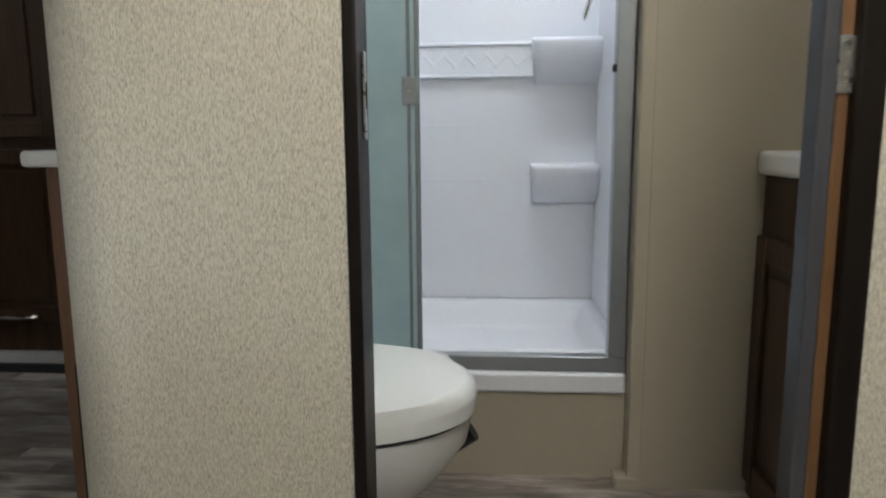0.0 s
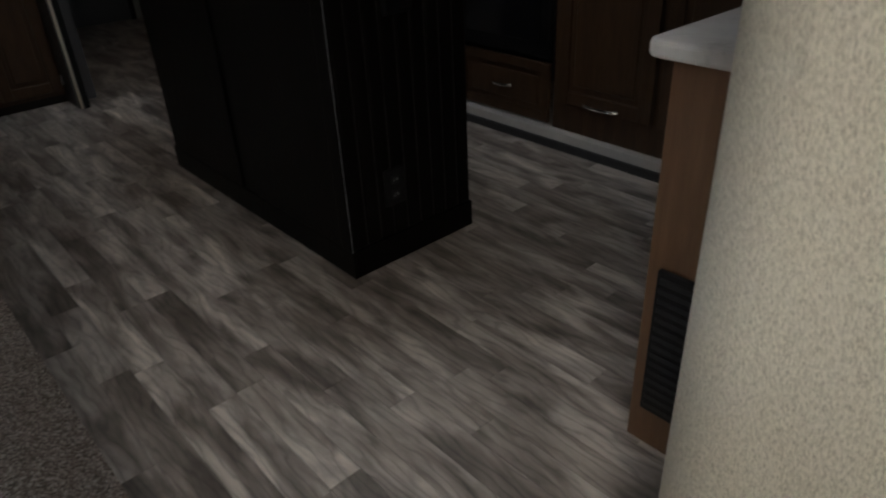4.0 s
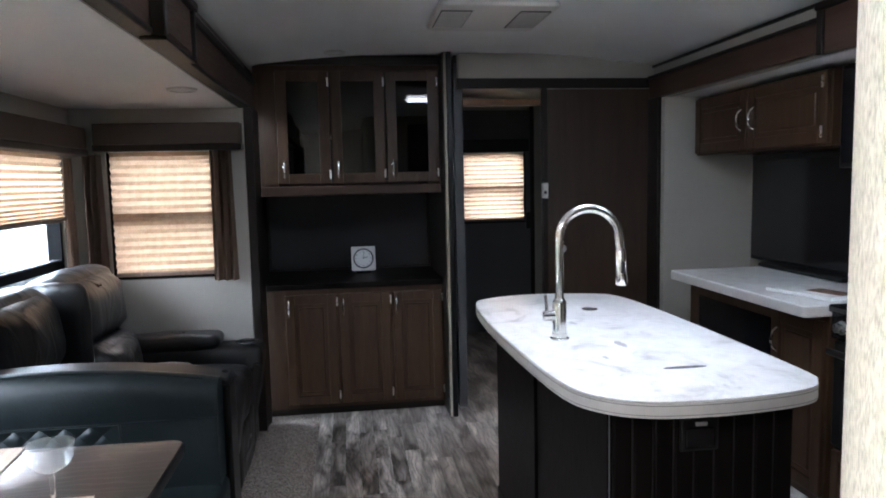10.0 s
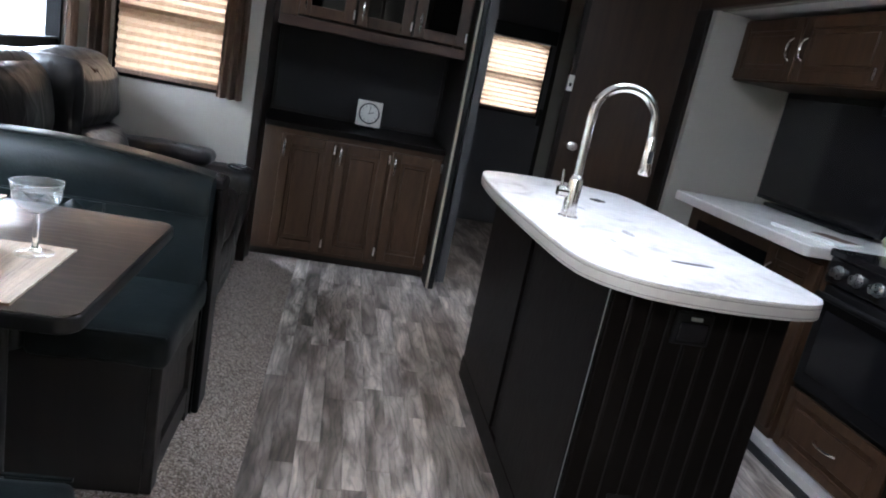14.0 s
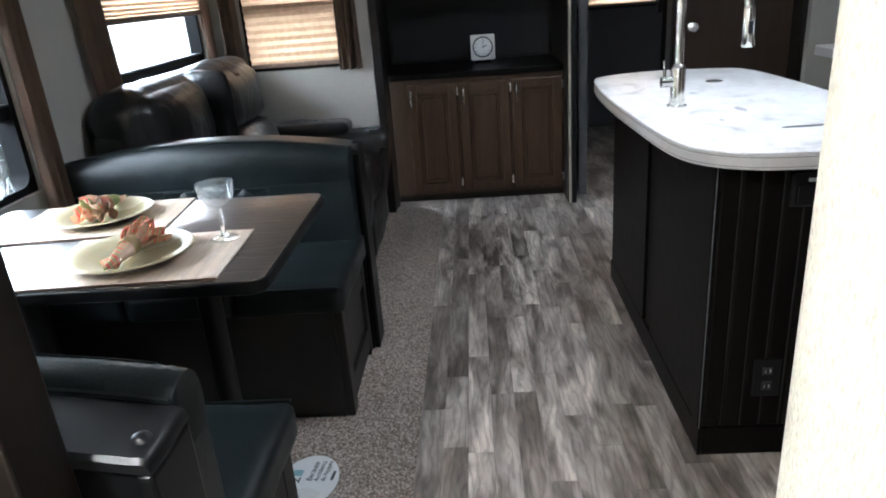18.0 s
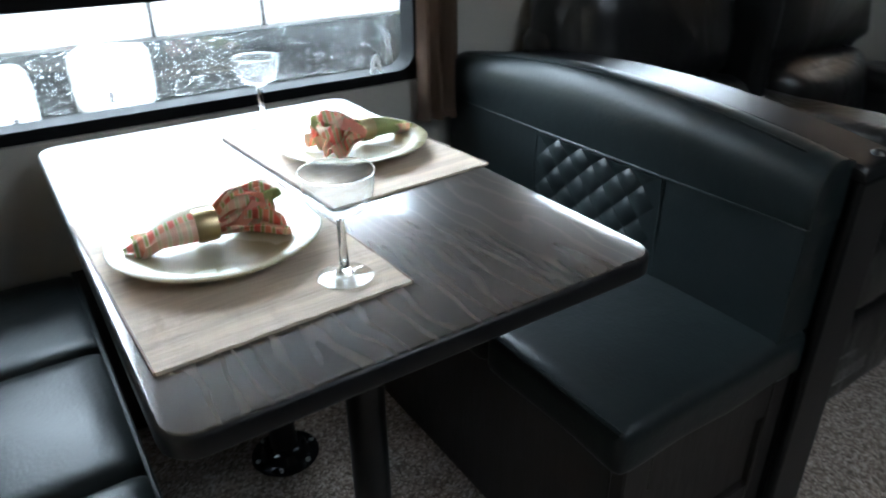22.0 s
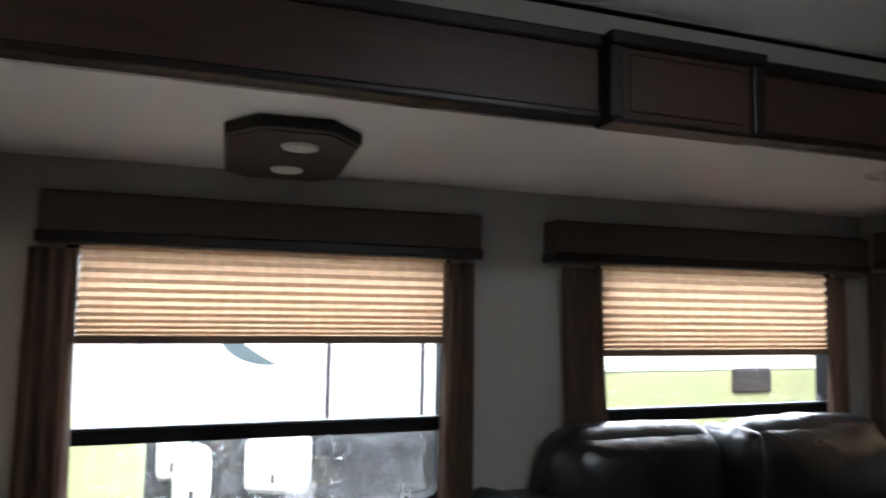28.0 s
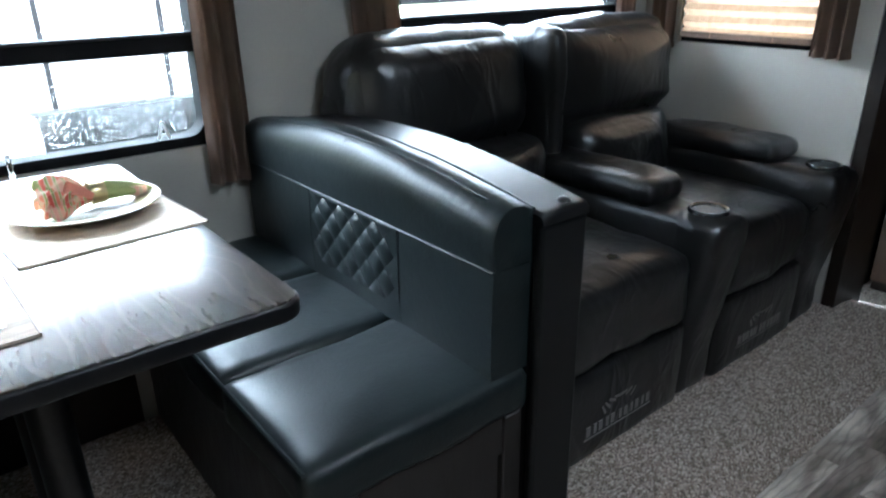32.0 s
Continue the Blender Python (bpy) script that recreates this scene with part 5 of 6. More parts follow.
table = thing("dinette_table", pose(-0.739, -0.2435, 0), "dark wood-grain dinette table on two black posts", "table")
smooth(part("tabletop", slab(rounded(0.592, 0.887, 0.033, 6), 0.793, 0.803, 0.002, 2), M_TABLE, table), 30)
smooth(part("edge_band", slab(rounded(0.600, 0.895, 0.036, 6), 0.773, 0.801, 0.006, 3), M_BLACK, table, "black rounded edge band"), 30)
for y in (0.1975, -0.2455):
    leg = part("leg", cyl(0.029, 0.09, 0.7735, 24, at=(0.0, y)), M_BLACK, table, "black metal post")
    smooth(leg)
    fl = part("floor_flange", lathe([(0.03, 0.035), (0.045, 0.03), (0.055, 0.012), (0.07, 0.008), (0.075, 0.0045)], 28), M_GLOSSBLACK, table, "round black floor socket")
    fl.matrix_basis = pose(0.0, y, SLIDE - 0.003)
    smooth(fl)
    for a in range(6):
        sc = part("screw", cyl(0.005, 0.008, 0.013, 8, at=(0.063 * math.cos(a * 1.047), 0.063 * math.sin(a * 1.047))), M_SILVER, fl)
part("rail", box(-0.02, 0.02, -0.215, 0.17, 0.737, 0.7735, 0.003), M_BLACK, table)


def plate(m, label):
    p = solid("dinner_plate", lathe([(0.001, 0.006), (0.085, 0.006), (0.10, 0.012), (0.138, 0.021), (0.141, 0.019), (0.10, 0.006), (0.07, 0.0), (0.001, 0.0)], 48), M_PLATE, label, "plate", m, "dinner plates")
    return smooth(p, 50)


def napkin(m, label, tail_cloth):
    """A napkin drawn through a ring: a pleated tail one way, a ruffled fan the other."""
    k = thing("folded_napkin", m, label, "napkin", "napkins")

    def pleats(a_mid, a_half, r0, r1, folds, lift, seed, z0, curl=0.0):
        b = bmesh.new()
        na, nr = folds * 6, 10
        grid = []
        for i in range(na + 1):
            u = i / na
            ang = a_mid + a_half * (2 * u - 1)
            row = []
            for j in range(nr + 1):
                v = j / nr
                r = r0 + (r1 - r0) * v * (1 + 0.10 * math.sin(u * 9 + seed))
                z = z0 + lift * math.sin(math.pi * min(1, v * 0.8)) + (0.002 + 0.011 * v) * math.sin(u * folds * 2 * math.pi + seed) - curl * v * v
                w = 0.006 * (1 - v)
                row.append(b.verts.new((r * math.cos(ang), r * math.sin(ang) + w * (2 * u - 1), max(0.001, z + 0.003 * noise.noise(Vector((u * 5, v * 4, seed)))))))
            grid.append(row)
        for p, q in zip(grid, grid[1:]):
            for j in range(nr):
                b.faces.new((p[j], p[j + 1], q[j + 1], q[j]))
        bmesh.ops.solidify(b, geom=b.faces[:], thickness=0.0012)
        return b
    tail = tube([(0.0, 0.0, 0.0225), (-0.025, 0.0, 0.022), (-0.055, 0.002, 0.019), (-0.085, 0.004, 0.013), (-0.104, 0.005, 0.009)], [0.0150, 0.0165, 0.0135, 0.008, 0.003], 16)
    for v in tail.verts:
        v.co.z = max(0.001, v.co.z + 0.002 * math.sin(v.co.y * 420))
    smooth(part("tail", tail, tail_cloth, k, "tapered napkin tail"), 60)
    smooth(part("tail_fold", pleats(math.pi, 0.24, 0.010, 0.088, 2, 0.006, 1.9, 0.012, 0.008), M_PLAID, k), 60)
    for seed, z0, half, r1, lift in ((0.9, 0.010, 0.70, 0.088, 0.006), (2.2, 0.020, 0.60, 0.080, 0.016), (4.1, 0.028, 0.46, 0.066, 0.024)):
        smooth(part("fan_fold", pleats(0.1 * math.sin(seed), half, 0.006, r1, 4, lift, seed, z0, 0.006), M_PLAID, k), 60)

    def ribbon(pts, width, thick):
        """A folded strip of cloth standing on edge along a curved line."""
        b = bmesh.new()
        rows = []
        for i, p in enumerate(pts):
            p = Vector(p)
            d = (Vector(pts[min(i + 1, len(pts) - 1)]) - Vector(pts[max(i - 1, 0)])).normalized()
            side = d.cross(Vector((0.25, 0.85, 0.45))).normalized()
            out = d.cross(side)
            f = 0.55 + 0.45 * math.sin(math.pi * i / (len(pts) - 1))
            rows.append([b.verts.new(p + side * (a * width * f) + out * (c * thick)) for a, c in ((-0.5, -0.5), (0.0, -0.9), (0.5, -0.5), (0.5, 0.5), (0.0, 0.1), (-0.5, 0.5))])
        for p, q in zip(rows, rows[1:]):
            for j in range(6):
                b.faces.new((p[j], p[(j + 1) % 6], q[(j + 1) % 6], q[j]))
        b.faces.new(rows[0][::-1])
        b.faces.new(rows[-1])
        bmesh.ops.recalc_face_normals(b, faces=b.faces)
        return b
    # standing loops of the gathered end, each showing another band of the cloth
    for x0, y0, reach, up, cloth in ((0.010, -0.014, 0.046, 0.030, M_RED), (0.016, 0.008, 0.052, 0.036, M_PLAID), (0.030, -0.004, 0.048, 0.028, M_GREEN), (0.006, 0.018, 0.040, 0.024, M_RED), (0.040, 0.012, 0.040, 0.022, M_PLAID)):
        line = [(x0 + reach * math.sin(math.pi * q / 12), y0 + 0.012 * math.sin(2 * math.pi * q / 12 + x0 * 90), 0.022 + up * math.sin(math.pi * min(1, q / 10)) ** 0.8) for q in range(13)]
        smooth(part("loop", ribbon(line, 0.022, 0.0022), cloth, k), 70)
    ring = turned(lathe([(0.0178, -0.013), (0.0200, -0.013), (0.0212, -0.008), (0.0208, 0.0), (0.0212, 0.008), (0.0200, 0.013), (0.0178, 0.013), (0.0178, -0.013)], 28, caps=False), 0, 90, 0, (-0.008, 0, 0.0222))
    smooth(part("napkin_ring", ring, M_RING, k, "wide bronze band round the napkin"))
    return k


def coupe(m, label):
    g = thing("coupe_glass", m, label, "glass", "coupe glasses")
    bowl = part("bowl", lathe([(0.005, 0.080), (0.012, 0.083), (0.032, 0.094), (0.043, 0.110), (0.047, 0.140), (0.0474, 0.1412), (0.0466, 0.1412)], 40, caps=False), M_GLASSWARE, g)
    smooth(bowl, 60)
    smooth(part("rim", lathe([(0.0466, 0.1405), (0.0474, 0.1405), (0.0476, 0.1415), (0.0466, 0.1418), (0.0466, 0.1405)], 40, caps=False), M_STEMGLASS, bowl), 60)
    smooth(part("stem", lathe([(0.012, 0.006), (0.0066, 0.014), (0.0052, 0.045), (0.0056, 0.070), (0.005, 0.080)], 18), M_STEMGLASS, g), 60)
    smooth(part("foot", lathe([(0.034, 0.0004), (0.0366, 0.0012), (0.034, 0.0024), (0.018, 0.0042), (0.012, 0.006)], 36), M_GLASSWARE, g), 60)
    return g


def placemat(m, label):
    b = bmesh.new()
    nx, ny = 36, 26

    def spot(i, j, z):
        return b.verts.new(((i / nx - 0.5) * 0.285, (j / ny - 0.5) * 0.405 + 0.0005 * math.sin(i * 1.3), z))
    grid = [[spot(i, j, 0.0035 + 0.002 * max(0, noise.noise(Vector((i * 0.3, j * 0.25, 0))))) for j in range(ny + 1)] for i in range(nx + 1)]
    for i in range(nx):
        for j in range(ny):
            b.faces.new((grid[i][j], grid[i + 1][j], grid[i + 1][j + 1], grid[i][j + 1]))
    rim = [e for e in b.edges if len(e.link_faces) == 1]
    ext = bmesh.ops.extrude_edge_only(b, edges=rim)
    for v in ext["geom"]:
        if isinstance(v, bmesh.types.BMVert):
            v.co.z = 0.0
    mat = thing("placemat", m, label, "placemat", "placemats")
    part("cloth", b, M_MAT, mat)
    for x in (-0.1435, 0.1435):
        part("hem", box(x - 0.0016, x + 0.0016, -0.2025, 0.2025, 0.0, 0.0042, 0.001), M_BROWNPRINT, mat, "dark brown hem")
    return mat


placemat(pose(-0.594, -0.103, 0.8035, 0, 0, 2), "tan woven placemat near the table edge")
placemat(pose(-0.887, -0.352, 0.8035, 0, 0, 4), "tan woven placemat near the window")
plate(pose(-0.590, -0.123, 0.8095) @ Matrix.Scale(0.93, 4), "round cream stoneware dinner plate on a placemat")
plate(pose(-0.896, -0.349, 0.8095) @ Matrix.Scale(0.91, 4), "round cream stoneware dinner plate near the window")
napkin(pose(-0.585, -0.118, 0.8175, 0, 0, 178), "coral and green folded napkin in a bronze ring on a plate", M_PLAID)
napkin(pose(-0.911, -0.346, 0.8175, 0, 0, 5), "coral and green folded napkin in a bronze ring near the window", M_GREEN)
coupe(pose(-0.684, 0.045, 0.8085) @ Matrix.Diagonal((0.88, 0.88, 0.92, 1)), "clear coupe glass on the placemat")
coupe(pose(-0.822, -0.578, 0.8045) @ Matrix.Diagonal((0.88, 0.88, 0.92, 1)), "clear coupe glass near the window")

sticker = thing("floor_sticker", pose(-0.735, 0.119, SLIDE + 0.0012, 0, 0, 173), "oval white printed sticker lying on the carpet", "sticker")
ov = [(0.107 * math.cos(2 * math.pi * i / 48), 0.083 * math.sin(2 * math.pi * i / 48)) for i in range(48)]
part("disc", slab(ov, 0.0, 0.002), M_STICKER, sticker)


def printed(text, m, size, mat, parent, name="lettering"):
    cu = bpy.data.curves.new(name, "FONT")
    cu.body, cu.size, cu.extrude = text, size, 0.0004
    cu.align_x = "LEFT"
    cu.materials.append(mat)
    ob = new(name, cu)
    ob.parent = parent
    ob.matrix_basis = m
    return ob


printed("2", pose(-0.012, 0.022, 0.003), 0.05, M_INK, sticker)
printed("Because", pose(0.0, -0.010, 0.003), 0.024, M_INK, sticker)
printed("Accidents", pose(0.0, -0.029, 0.003), 0.021, M_INK, sticker)
printed("do happen", pose(0.0, -0.047, 0.003), 0.020, M_INK, sticker)
part("print_mark", slab([(0.018, 0.024), (0.042, 0.024), (0.042, 0.052), (0.018, 0.052)], 0.0021, 0.0027), M_TEAL, sticker)
part("print_patch", slab([(-0.055 + 0.022 * math.cos(i * 0.524), 0.045 + 0.016 * math.sin(i * 0.524)) for i in range(12)], 0.0021, 0.0027), M_BROWNPRINT, sticker)
part("print_patch", slab([(-0.05 + 0.022 * math.cos(i * 0.524), -0.01 + 0.042 * math.sin(i * 0.524)) for i in range(12)], 0.0021, 0.0026), M_PLASTIC, sticker)
part("print_bar", slab([(0.008, -0.068), (0.045, -0.068), (0.045, -0.060), (0.008, -0.060)], 0.0021, 0.0027), M_INK, sticker)


# ---- sofa ----
def sofa():
    s = thing("recliner_sofa", pose(-2.33, -0.74, 0.02), "black leather two-seat recliner sofa with cup-holder console", "sofa")
    # local: x along the wall (positive towards the dinette), y towards the aisle
    front = 0.83
    part("frame", box(-0.70, 0.74, 0.02, front - 0.10, 0.04, 0.30, 0.02, 2), M_SOFA, s)
    for x0, x1, k in ((0.165, 0.70, 1), (-0.475, -0.005, 2)):
        smooth(part("seat_cushion", soft(x0, x1, 0.22, front + 0.02, 0.30, 0.515, 0.05, 14, (0, 0, 0.022), 0.010, k), M_SOFA, s), 180)
        smooth(part("footrest", soft(x0, x1, front - 0.05, front + 0.015, 0.06, 0.305, 0.02, 8, (0, 0.006, 0), 0.003, k), M_SOFA, s), 180)
        smooth(part("lumbar_cushion", soft(x0 - 0.02, x1 + 0.02, 0.10, 0.335, 0.44, 0.72, 0.08, 12, (0, 0.03, 0), 0.014, k + 3), M_SOFA, s), 180)
        c = soft(x0 - (0.040 if k == 1 else 0.135), x1 + (0.055 if k == 1 else 0.080), 0.03, 0.285, 0.655, 1.005, 0.11, 26, (0, 0.04, 0.012), 0.0, k + 6)
        for v in c.verts:
            ex = min(v.co.x - (x0 - 0.10), x1 + 0.08 - v.co.x)
            fall = math.exp(-(max(0, ex) / 0.10) ** 2)
            v.co.y += 0.018 * fall * math.sin(v.co.z * 34 + 9 * noise.noise(v.co * 6 + Vector((k, 0, 0)))) * (0.4 + noise.noise(v.co * 9)) + 0.006 * noise.noise(v.co * 5 + Vector((k * 3, 1, 0)))
            v.co.z += 0.007 * noise.noise(Vector((v.co.x * 16, v.co.y * 5, k))) * max(0, (v.co.z - 0.9) * 8)
        c.transform(Matrix.Translation((0, 0.04, 0.0)) @ Matrix.Rotation(radians(6), 4, "X"))
        smooth(part("back_cushion", c, M_SOFA, s), 180)
    smooth(part("back_gusset", soft(0.072, 0.140, 0.06, 0.300, 0.52, 1.010, 0.032, 14, (0, 0.02, 0.008), 0.012, 9), M_SOFA, s), 180)
    smooth(part("back_shell", soft(-0.62, 0.765, 0.0, 0.16, 0.20, 0.90, 0.06, 10, (0, 0, 0.0), 0.01, 4), M_SOFA, s), 180)

    def console(x0, x1, label):
        shell = soft(x0, x1, 0.16, front + 0.065, 0.05, 0.590, 0.045, 12, (0, 0, 0.0), 0.006, x0)
        for v in shell.verts:
            # the front face rakes back towards the floor
            v.co.y -= 0.055 * max(0.0, (v.co.y - 0.5) / 0.4) * min(1.0, max(0.0, (0.50 - v.co.z) / 0.30))
        arm = part("console", shell, M_SOFA, s, label)
        smooth(arm, 180)
        smooth(part("arm_pad", soft(x0 - 0.005, x1 + 0.005, 0.22, 0.69, 0.575, 0.650, 0.036, 12, (0, 0, 0.010), 0.008, x1), M_SOFA, arm), 180)
        ring = part("cup_holder", lathe([(0.038, 0.0), (0.042, 0.010), (0.050, 0.012), (0.054, 0.006), (0.054, 0.0)], 28), M_GLOSSBLACK, arm, "round black cup holder")
        ring.matrix_basis = pose((x0 + x1) / 2, 0.81, 0.587)
        smooth(ring)
        well = part("cup_well", cyl(0.040, 0.0, 0.004, 24), M_BLACK, arm)
        well.matrix_basis = pose((x0 + x1) / 2, 0.81, 0.589)
        return arm
    console(-0.005, 0.165, "padded centre console")
    console(-0.665, -0.475, "padded end arm")
    b = soft(0.70, 0.76, 0.10, front - 0.02, 0.10, 0.60, 0.03, 8, (0, 0, 0), 0.004, 2)
    smooth(part("end_panel", b, M_SOFA, s), 180)
    part("bracket", box(0.66, 0.72, front + 0.012, front + 0.03, 0.35, 0.62, 0.004), M_BLACK, s)
    # faded brand patch as plain bars on the footrests
    for x0 in (0.44, -0.24):
        logo = part("emblem", box(x0 - 0.13, x0 + 0.13, front + 0.020, front + 0.0225, 0.128, 0.131), M_LOGO, s, "faded silver emblem")
        for i in range(11):
            bx = x0 - 0.122 + i * 0.0225 + (0.006 if i > 5 else 0)
            part("emblem_bar", box(bx, bx + (0.015, 0.011)[i % 2], front + 0.020, front + 0.0225, 0.138, 0.165), M_LOGO, logo)
        for i in range(7):
            a0 = math.pi * (0.15 + 0.1 * i)
            part("emblem_arc", turned(box(-0.014, 0.014, 0, 0.0015, -0.003, 0.003), 0, -90 + math.degrees(a0) * 1.0, 0, (x0 + 0.07 * math.cos(a0), front + 0.021, 0.175 + 0.035 * math.sin(a0))), M_LOGO, logo)
    return s


sofa()

# ---- hutch ----
hutch = thing("hutch_cabinet", pose(-3.485, 0.09, 0, 0, 0, 90), "dark cherry hutch base cabinet with three panel doors", "cabinet")
part("body", box(0.0, 1.07, 0.0, 0.55, 0.05, 0.775), M_CHERRY, hutch)
part("toe_kick", box(0.0, 1.07, 0.03, 0.06, 0.0, 0.05), M_TRIM, hutch)
for x0, x1 in ((0.125, 0.425), (0.445, 0.745), (0.765, 1.060)):
    panel_door(hutch, x0, x1, 0.075, 0.745, 0.0, M_CHERRY, pull=(x0 + 0.022, 0.665), hinges=((x1 + 0.004, 0.70), (x1 + 0.004, 0.13)))
solid("hutch_counter", box(-4.15, -3.462, 0.062, 1.162, 0.777, 0.812, 0.004), M_DARK, "dark wooden hutch counter", "countertop")
hbp = thing("hutch_back_panel", pose(-4.10, 0.062, 0.813), "charcoal back panel behind the hutch counter", "panel")
part("sheet", box(-0.03, 0.0, 0.0, 1.10, 0.0, 0.545), M_BACKPANEL, hbp)
part("trim_strip", box(0.0005, 0.008, 0.0, 1.10, 0.0, 0.018, 0.002), M_TRIM, hbp)
for y in (0.012, 1.088):
    part("trim_strip", box(0.0005, 0.008, y - 0.011, y + 0.011, 0.0185, 0.53, 0.002), M_TRIM, hbp)
uph = thing("hutch_upper_cabinet", pose(-3.470, 0.09, 1.345, 0, 0, 90), "dark cherry upper cabinet with three glass doors", "cabinet")
part("side_panel", box(0.0, 0.02, 0.0, 0.5, 0.0, 0.785), M_CHERRY, uph)
part("side_panel", box(1.05, 1.07, 0.0, 0.5, 0.0, 0.785), M_CHERRY, uph)
part("bottom", box(0.02, 1.05, 0.002, 0.5, 0.0, 0.03), M_CHERRYX, uph)
part("top", box(0.02, 1.05, 0.002, 0.5, 0.70, 0.785), M_CHERRYX, uph)
part("back", box(0.02, 1.05, 0.47, 0.5, 0.03, 0.70), M_BACKPANEL, uph)
part("stile", box(0.02, 0.12, 0.003, 0.02, 0.03, 0.70), M_CHERRY, uph)
part("shelf", box(0.02, 1.05, 0.05, 0.47, 0.34, 0.36), M_CHERRYX, uph)
part("crown", box(-0.004, 1.074, -0.03, 0.0, 0.735, 0.79, 0.008), M_TRIM, uph)
part("light_rail", box(0.0, 1.07, -0.022, 0.0, -0.012, 0.045, 0.006), M_CHERRYX, uph)
for x0, x1 in ((0.125, 0.425), (0.435, 0.745), (0.755, 1.060)):
    panel_door(uph, x0, x1, 0.055, 0.705, 0.0, M_CHERRY, glass=True, rail=0.06, pull=(x0 + 0.035, 0.14), hinges=((x1 - 0.004, 0.64), (x1 - 0.004, 0.11)))
clock = thing("desk_clock", pose(-3.83, 0.692, 0.8125, -8, 0, 90), "square white desk clock with a round dial", "clock")
part("case", box(-0.078, 0.078, 0, 0.035, 0.02, 0.178, 0.004), M_PLASTIC, clock)
part("stand", box(-0.05, 0.05, 0.01, 0.07, 0.0, 0.02, 0.003), M_DARK, clock)
smooth(part("bezel", turned(lathe([(0.056, 0), (0.063, 0.004), (0.066, 0.0)], 36), 90, 0, 0, (0, -0.0005, 0.10)), M_INK, clock))
part("dial", turned(cyl(0.057, 0, 0.002, 36), 90, 0, 0, (0, 0.0, 0.10)), M_STICKER, clock)
part("hour_hand", turned(box(-0.002, 0.002, -0.0035, -0.0025, -0.004, 0.030), 0, 70, 0, (0, 0, 0.10)), M_INK, clock)
part("minute_hand", turned(box(-0.0015, 0.0015, -0.0045, -0.0035, -0.006, 0.044), 0, 8, 0, (0, 0, 0.10)), M_INK, clock)
for i in range(12):
    a = i * math.pi / 6
    part("hour_mark", turned(box(-0.0015, 0.0015, -0.003, -0.002, 0.043, 0.052), 0, 30 * i, 0, (0, 0, 0.10)), M_INK, clock)

# ---- island ----
TOP = 0.905
isl = thing("kitchen_island", pose(0, 0, 0), "espresso island cabinet with beadboard end panels", "cabinet")
part("body", box(-2.16, -0.905, 1.215, 1.685, 0.085, TOP - 0.04), M_DARK, isl)
part("toe_kick", box(-2.10, -0.95, 1.26, 1.66, 0.0, 0.086), M_BLACK, isl)
part("base_board", box(-2.165, -0.888, 1.203, 1.214, 0.0, 0.09, 0.002), M_DARK, isl)
part("base_board", box(-0.904, -0.889, 1.2145, 1.69, 0.0, 0.09, 0.002), M_DARK, isl)
for x0, x1 in ((-1.455, -0.945), (-2.14, -1.56)):
    part("side_panel", box(x0, x1, 1.203, 1.2155, 0.092, TOP - 0.045, 0.002), M_DARK, isl, "flat espresso side panel")
part("edge_strip", box(-0.8918, -0.8898, 1.2035, 1.2052, 0.09, TOP - 0.043), M_ALU, isl, "thin pale line on the panel corner")
part("corner_post", box(-0.944, -0.892, 1.200, 1.214, 0.091, TOP - 0.042, 0.003), M_DARK, isl)
for i in range(9):
    y = 1.216 + i * 0.0525
    part("bead_board", box(-0.9045, -0.893, y, y + 0.0475, 0.092, TOP - 0.042, 0.005, 2), M_DARK, isl)
    if i:
        # Lighter wood on the beads paints the highlights along the grooves.
        part("bead", box(-0.9045, -0.8955, y - 0.0042, y - 0.0008, 0.092, TOP - 0.042, 0.0014, 2), M_BENCHWOOD, isl, "thin bead between the boards, lighter to draw its highlight")


def outlet(m, mat, label, face=True):
    o = thing("outlet", m, label, "outlet")
    part("plate", box(-0.036, 0.036, -0.006, 0.001, -0.058, 0.058, 0.003), mat, o)
    for z in (-0.024, 0.024):
        s = part("socket", box(-0.014, 0.014, -0.009, -0.005, z - 0.014, z + 0.014, 0.003), M_RUBBER if mat is M_BLACK else M_PLASTIC, o)
        if face:
            for x in (-0.006, 0.006):
                part("slot", box(x - 0.001, x + 0.001, -0.0095, -0.0085, z - 0.005, z + 0.005), M_SILVER, s)
    return o


outlet(pose(-0.892, 1.375, 0.25, 0, 0, 90), M_BLACK, "black double outlet low on the island end")
usb = thing("pop_up_outlet", pose(-0.892, 1.432, 0.775, 0, 0, 90), "black charging outlet under the island top", "outlet")
part("plate", box(-0.05, 0.05, -0.008, 0.001, -0.04, 0.045, 0.006), M_BLACK, usb)
part("door", box(-0.038, 0.038, -0.012, -0.007, -0.03, 0.02, 0.004), M_GLOSSBLACK, usb)
part("indicator", box(-0.012, 0.016, -0.013, -0.008, 0.026, 0.034), M_STICKER, usb)

shape = smooth_loop([(-0.768, 1.40), (-0.778, 1.55), (-0.803, 1.66), (-0.85, 1.715), (-0.95, 1.742), (-1.45, 1.752), (-1.88, 1.745), (-2.10, 1.718), (-2.18, 1.655), (-2.235, 1.45), (-2.228, 1.30), (-2.185, 1.18), (-2.09, 1.108), (-1.73, 1.082), (-1.28, 1.090), (-0.97, 1.110), (-0.85, 1.158), (-0.785, 1.255)], 6)
itop = thing("island_countertop", pose(0, 0, 0), "white marbled laminate island top with rounded ends", "countertop")
smooth(part("top", slab(shape, TOP - 0.006, TOP, 0.003), M_MARBLE, itop), 30)
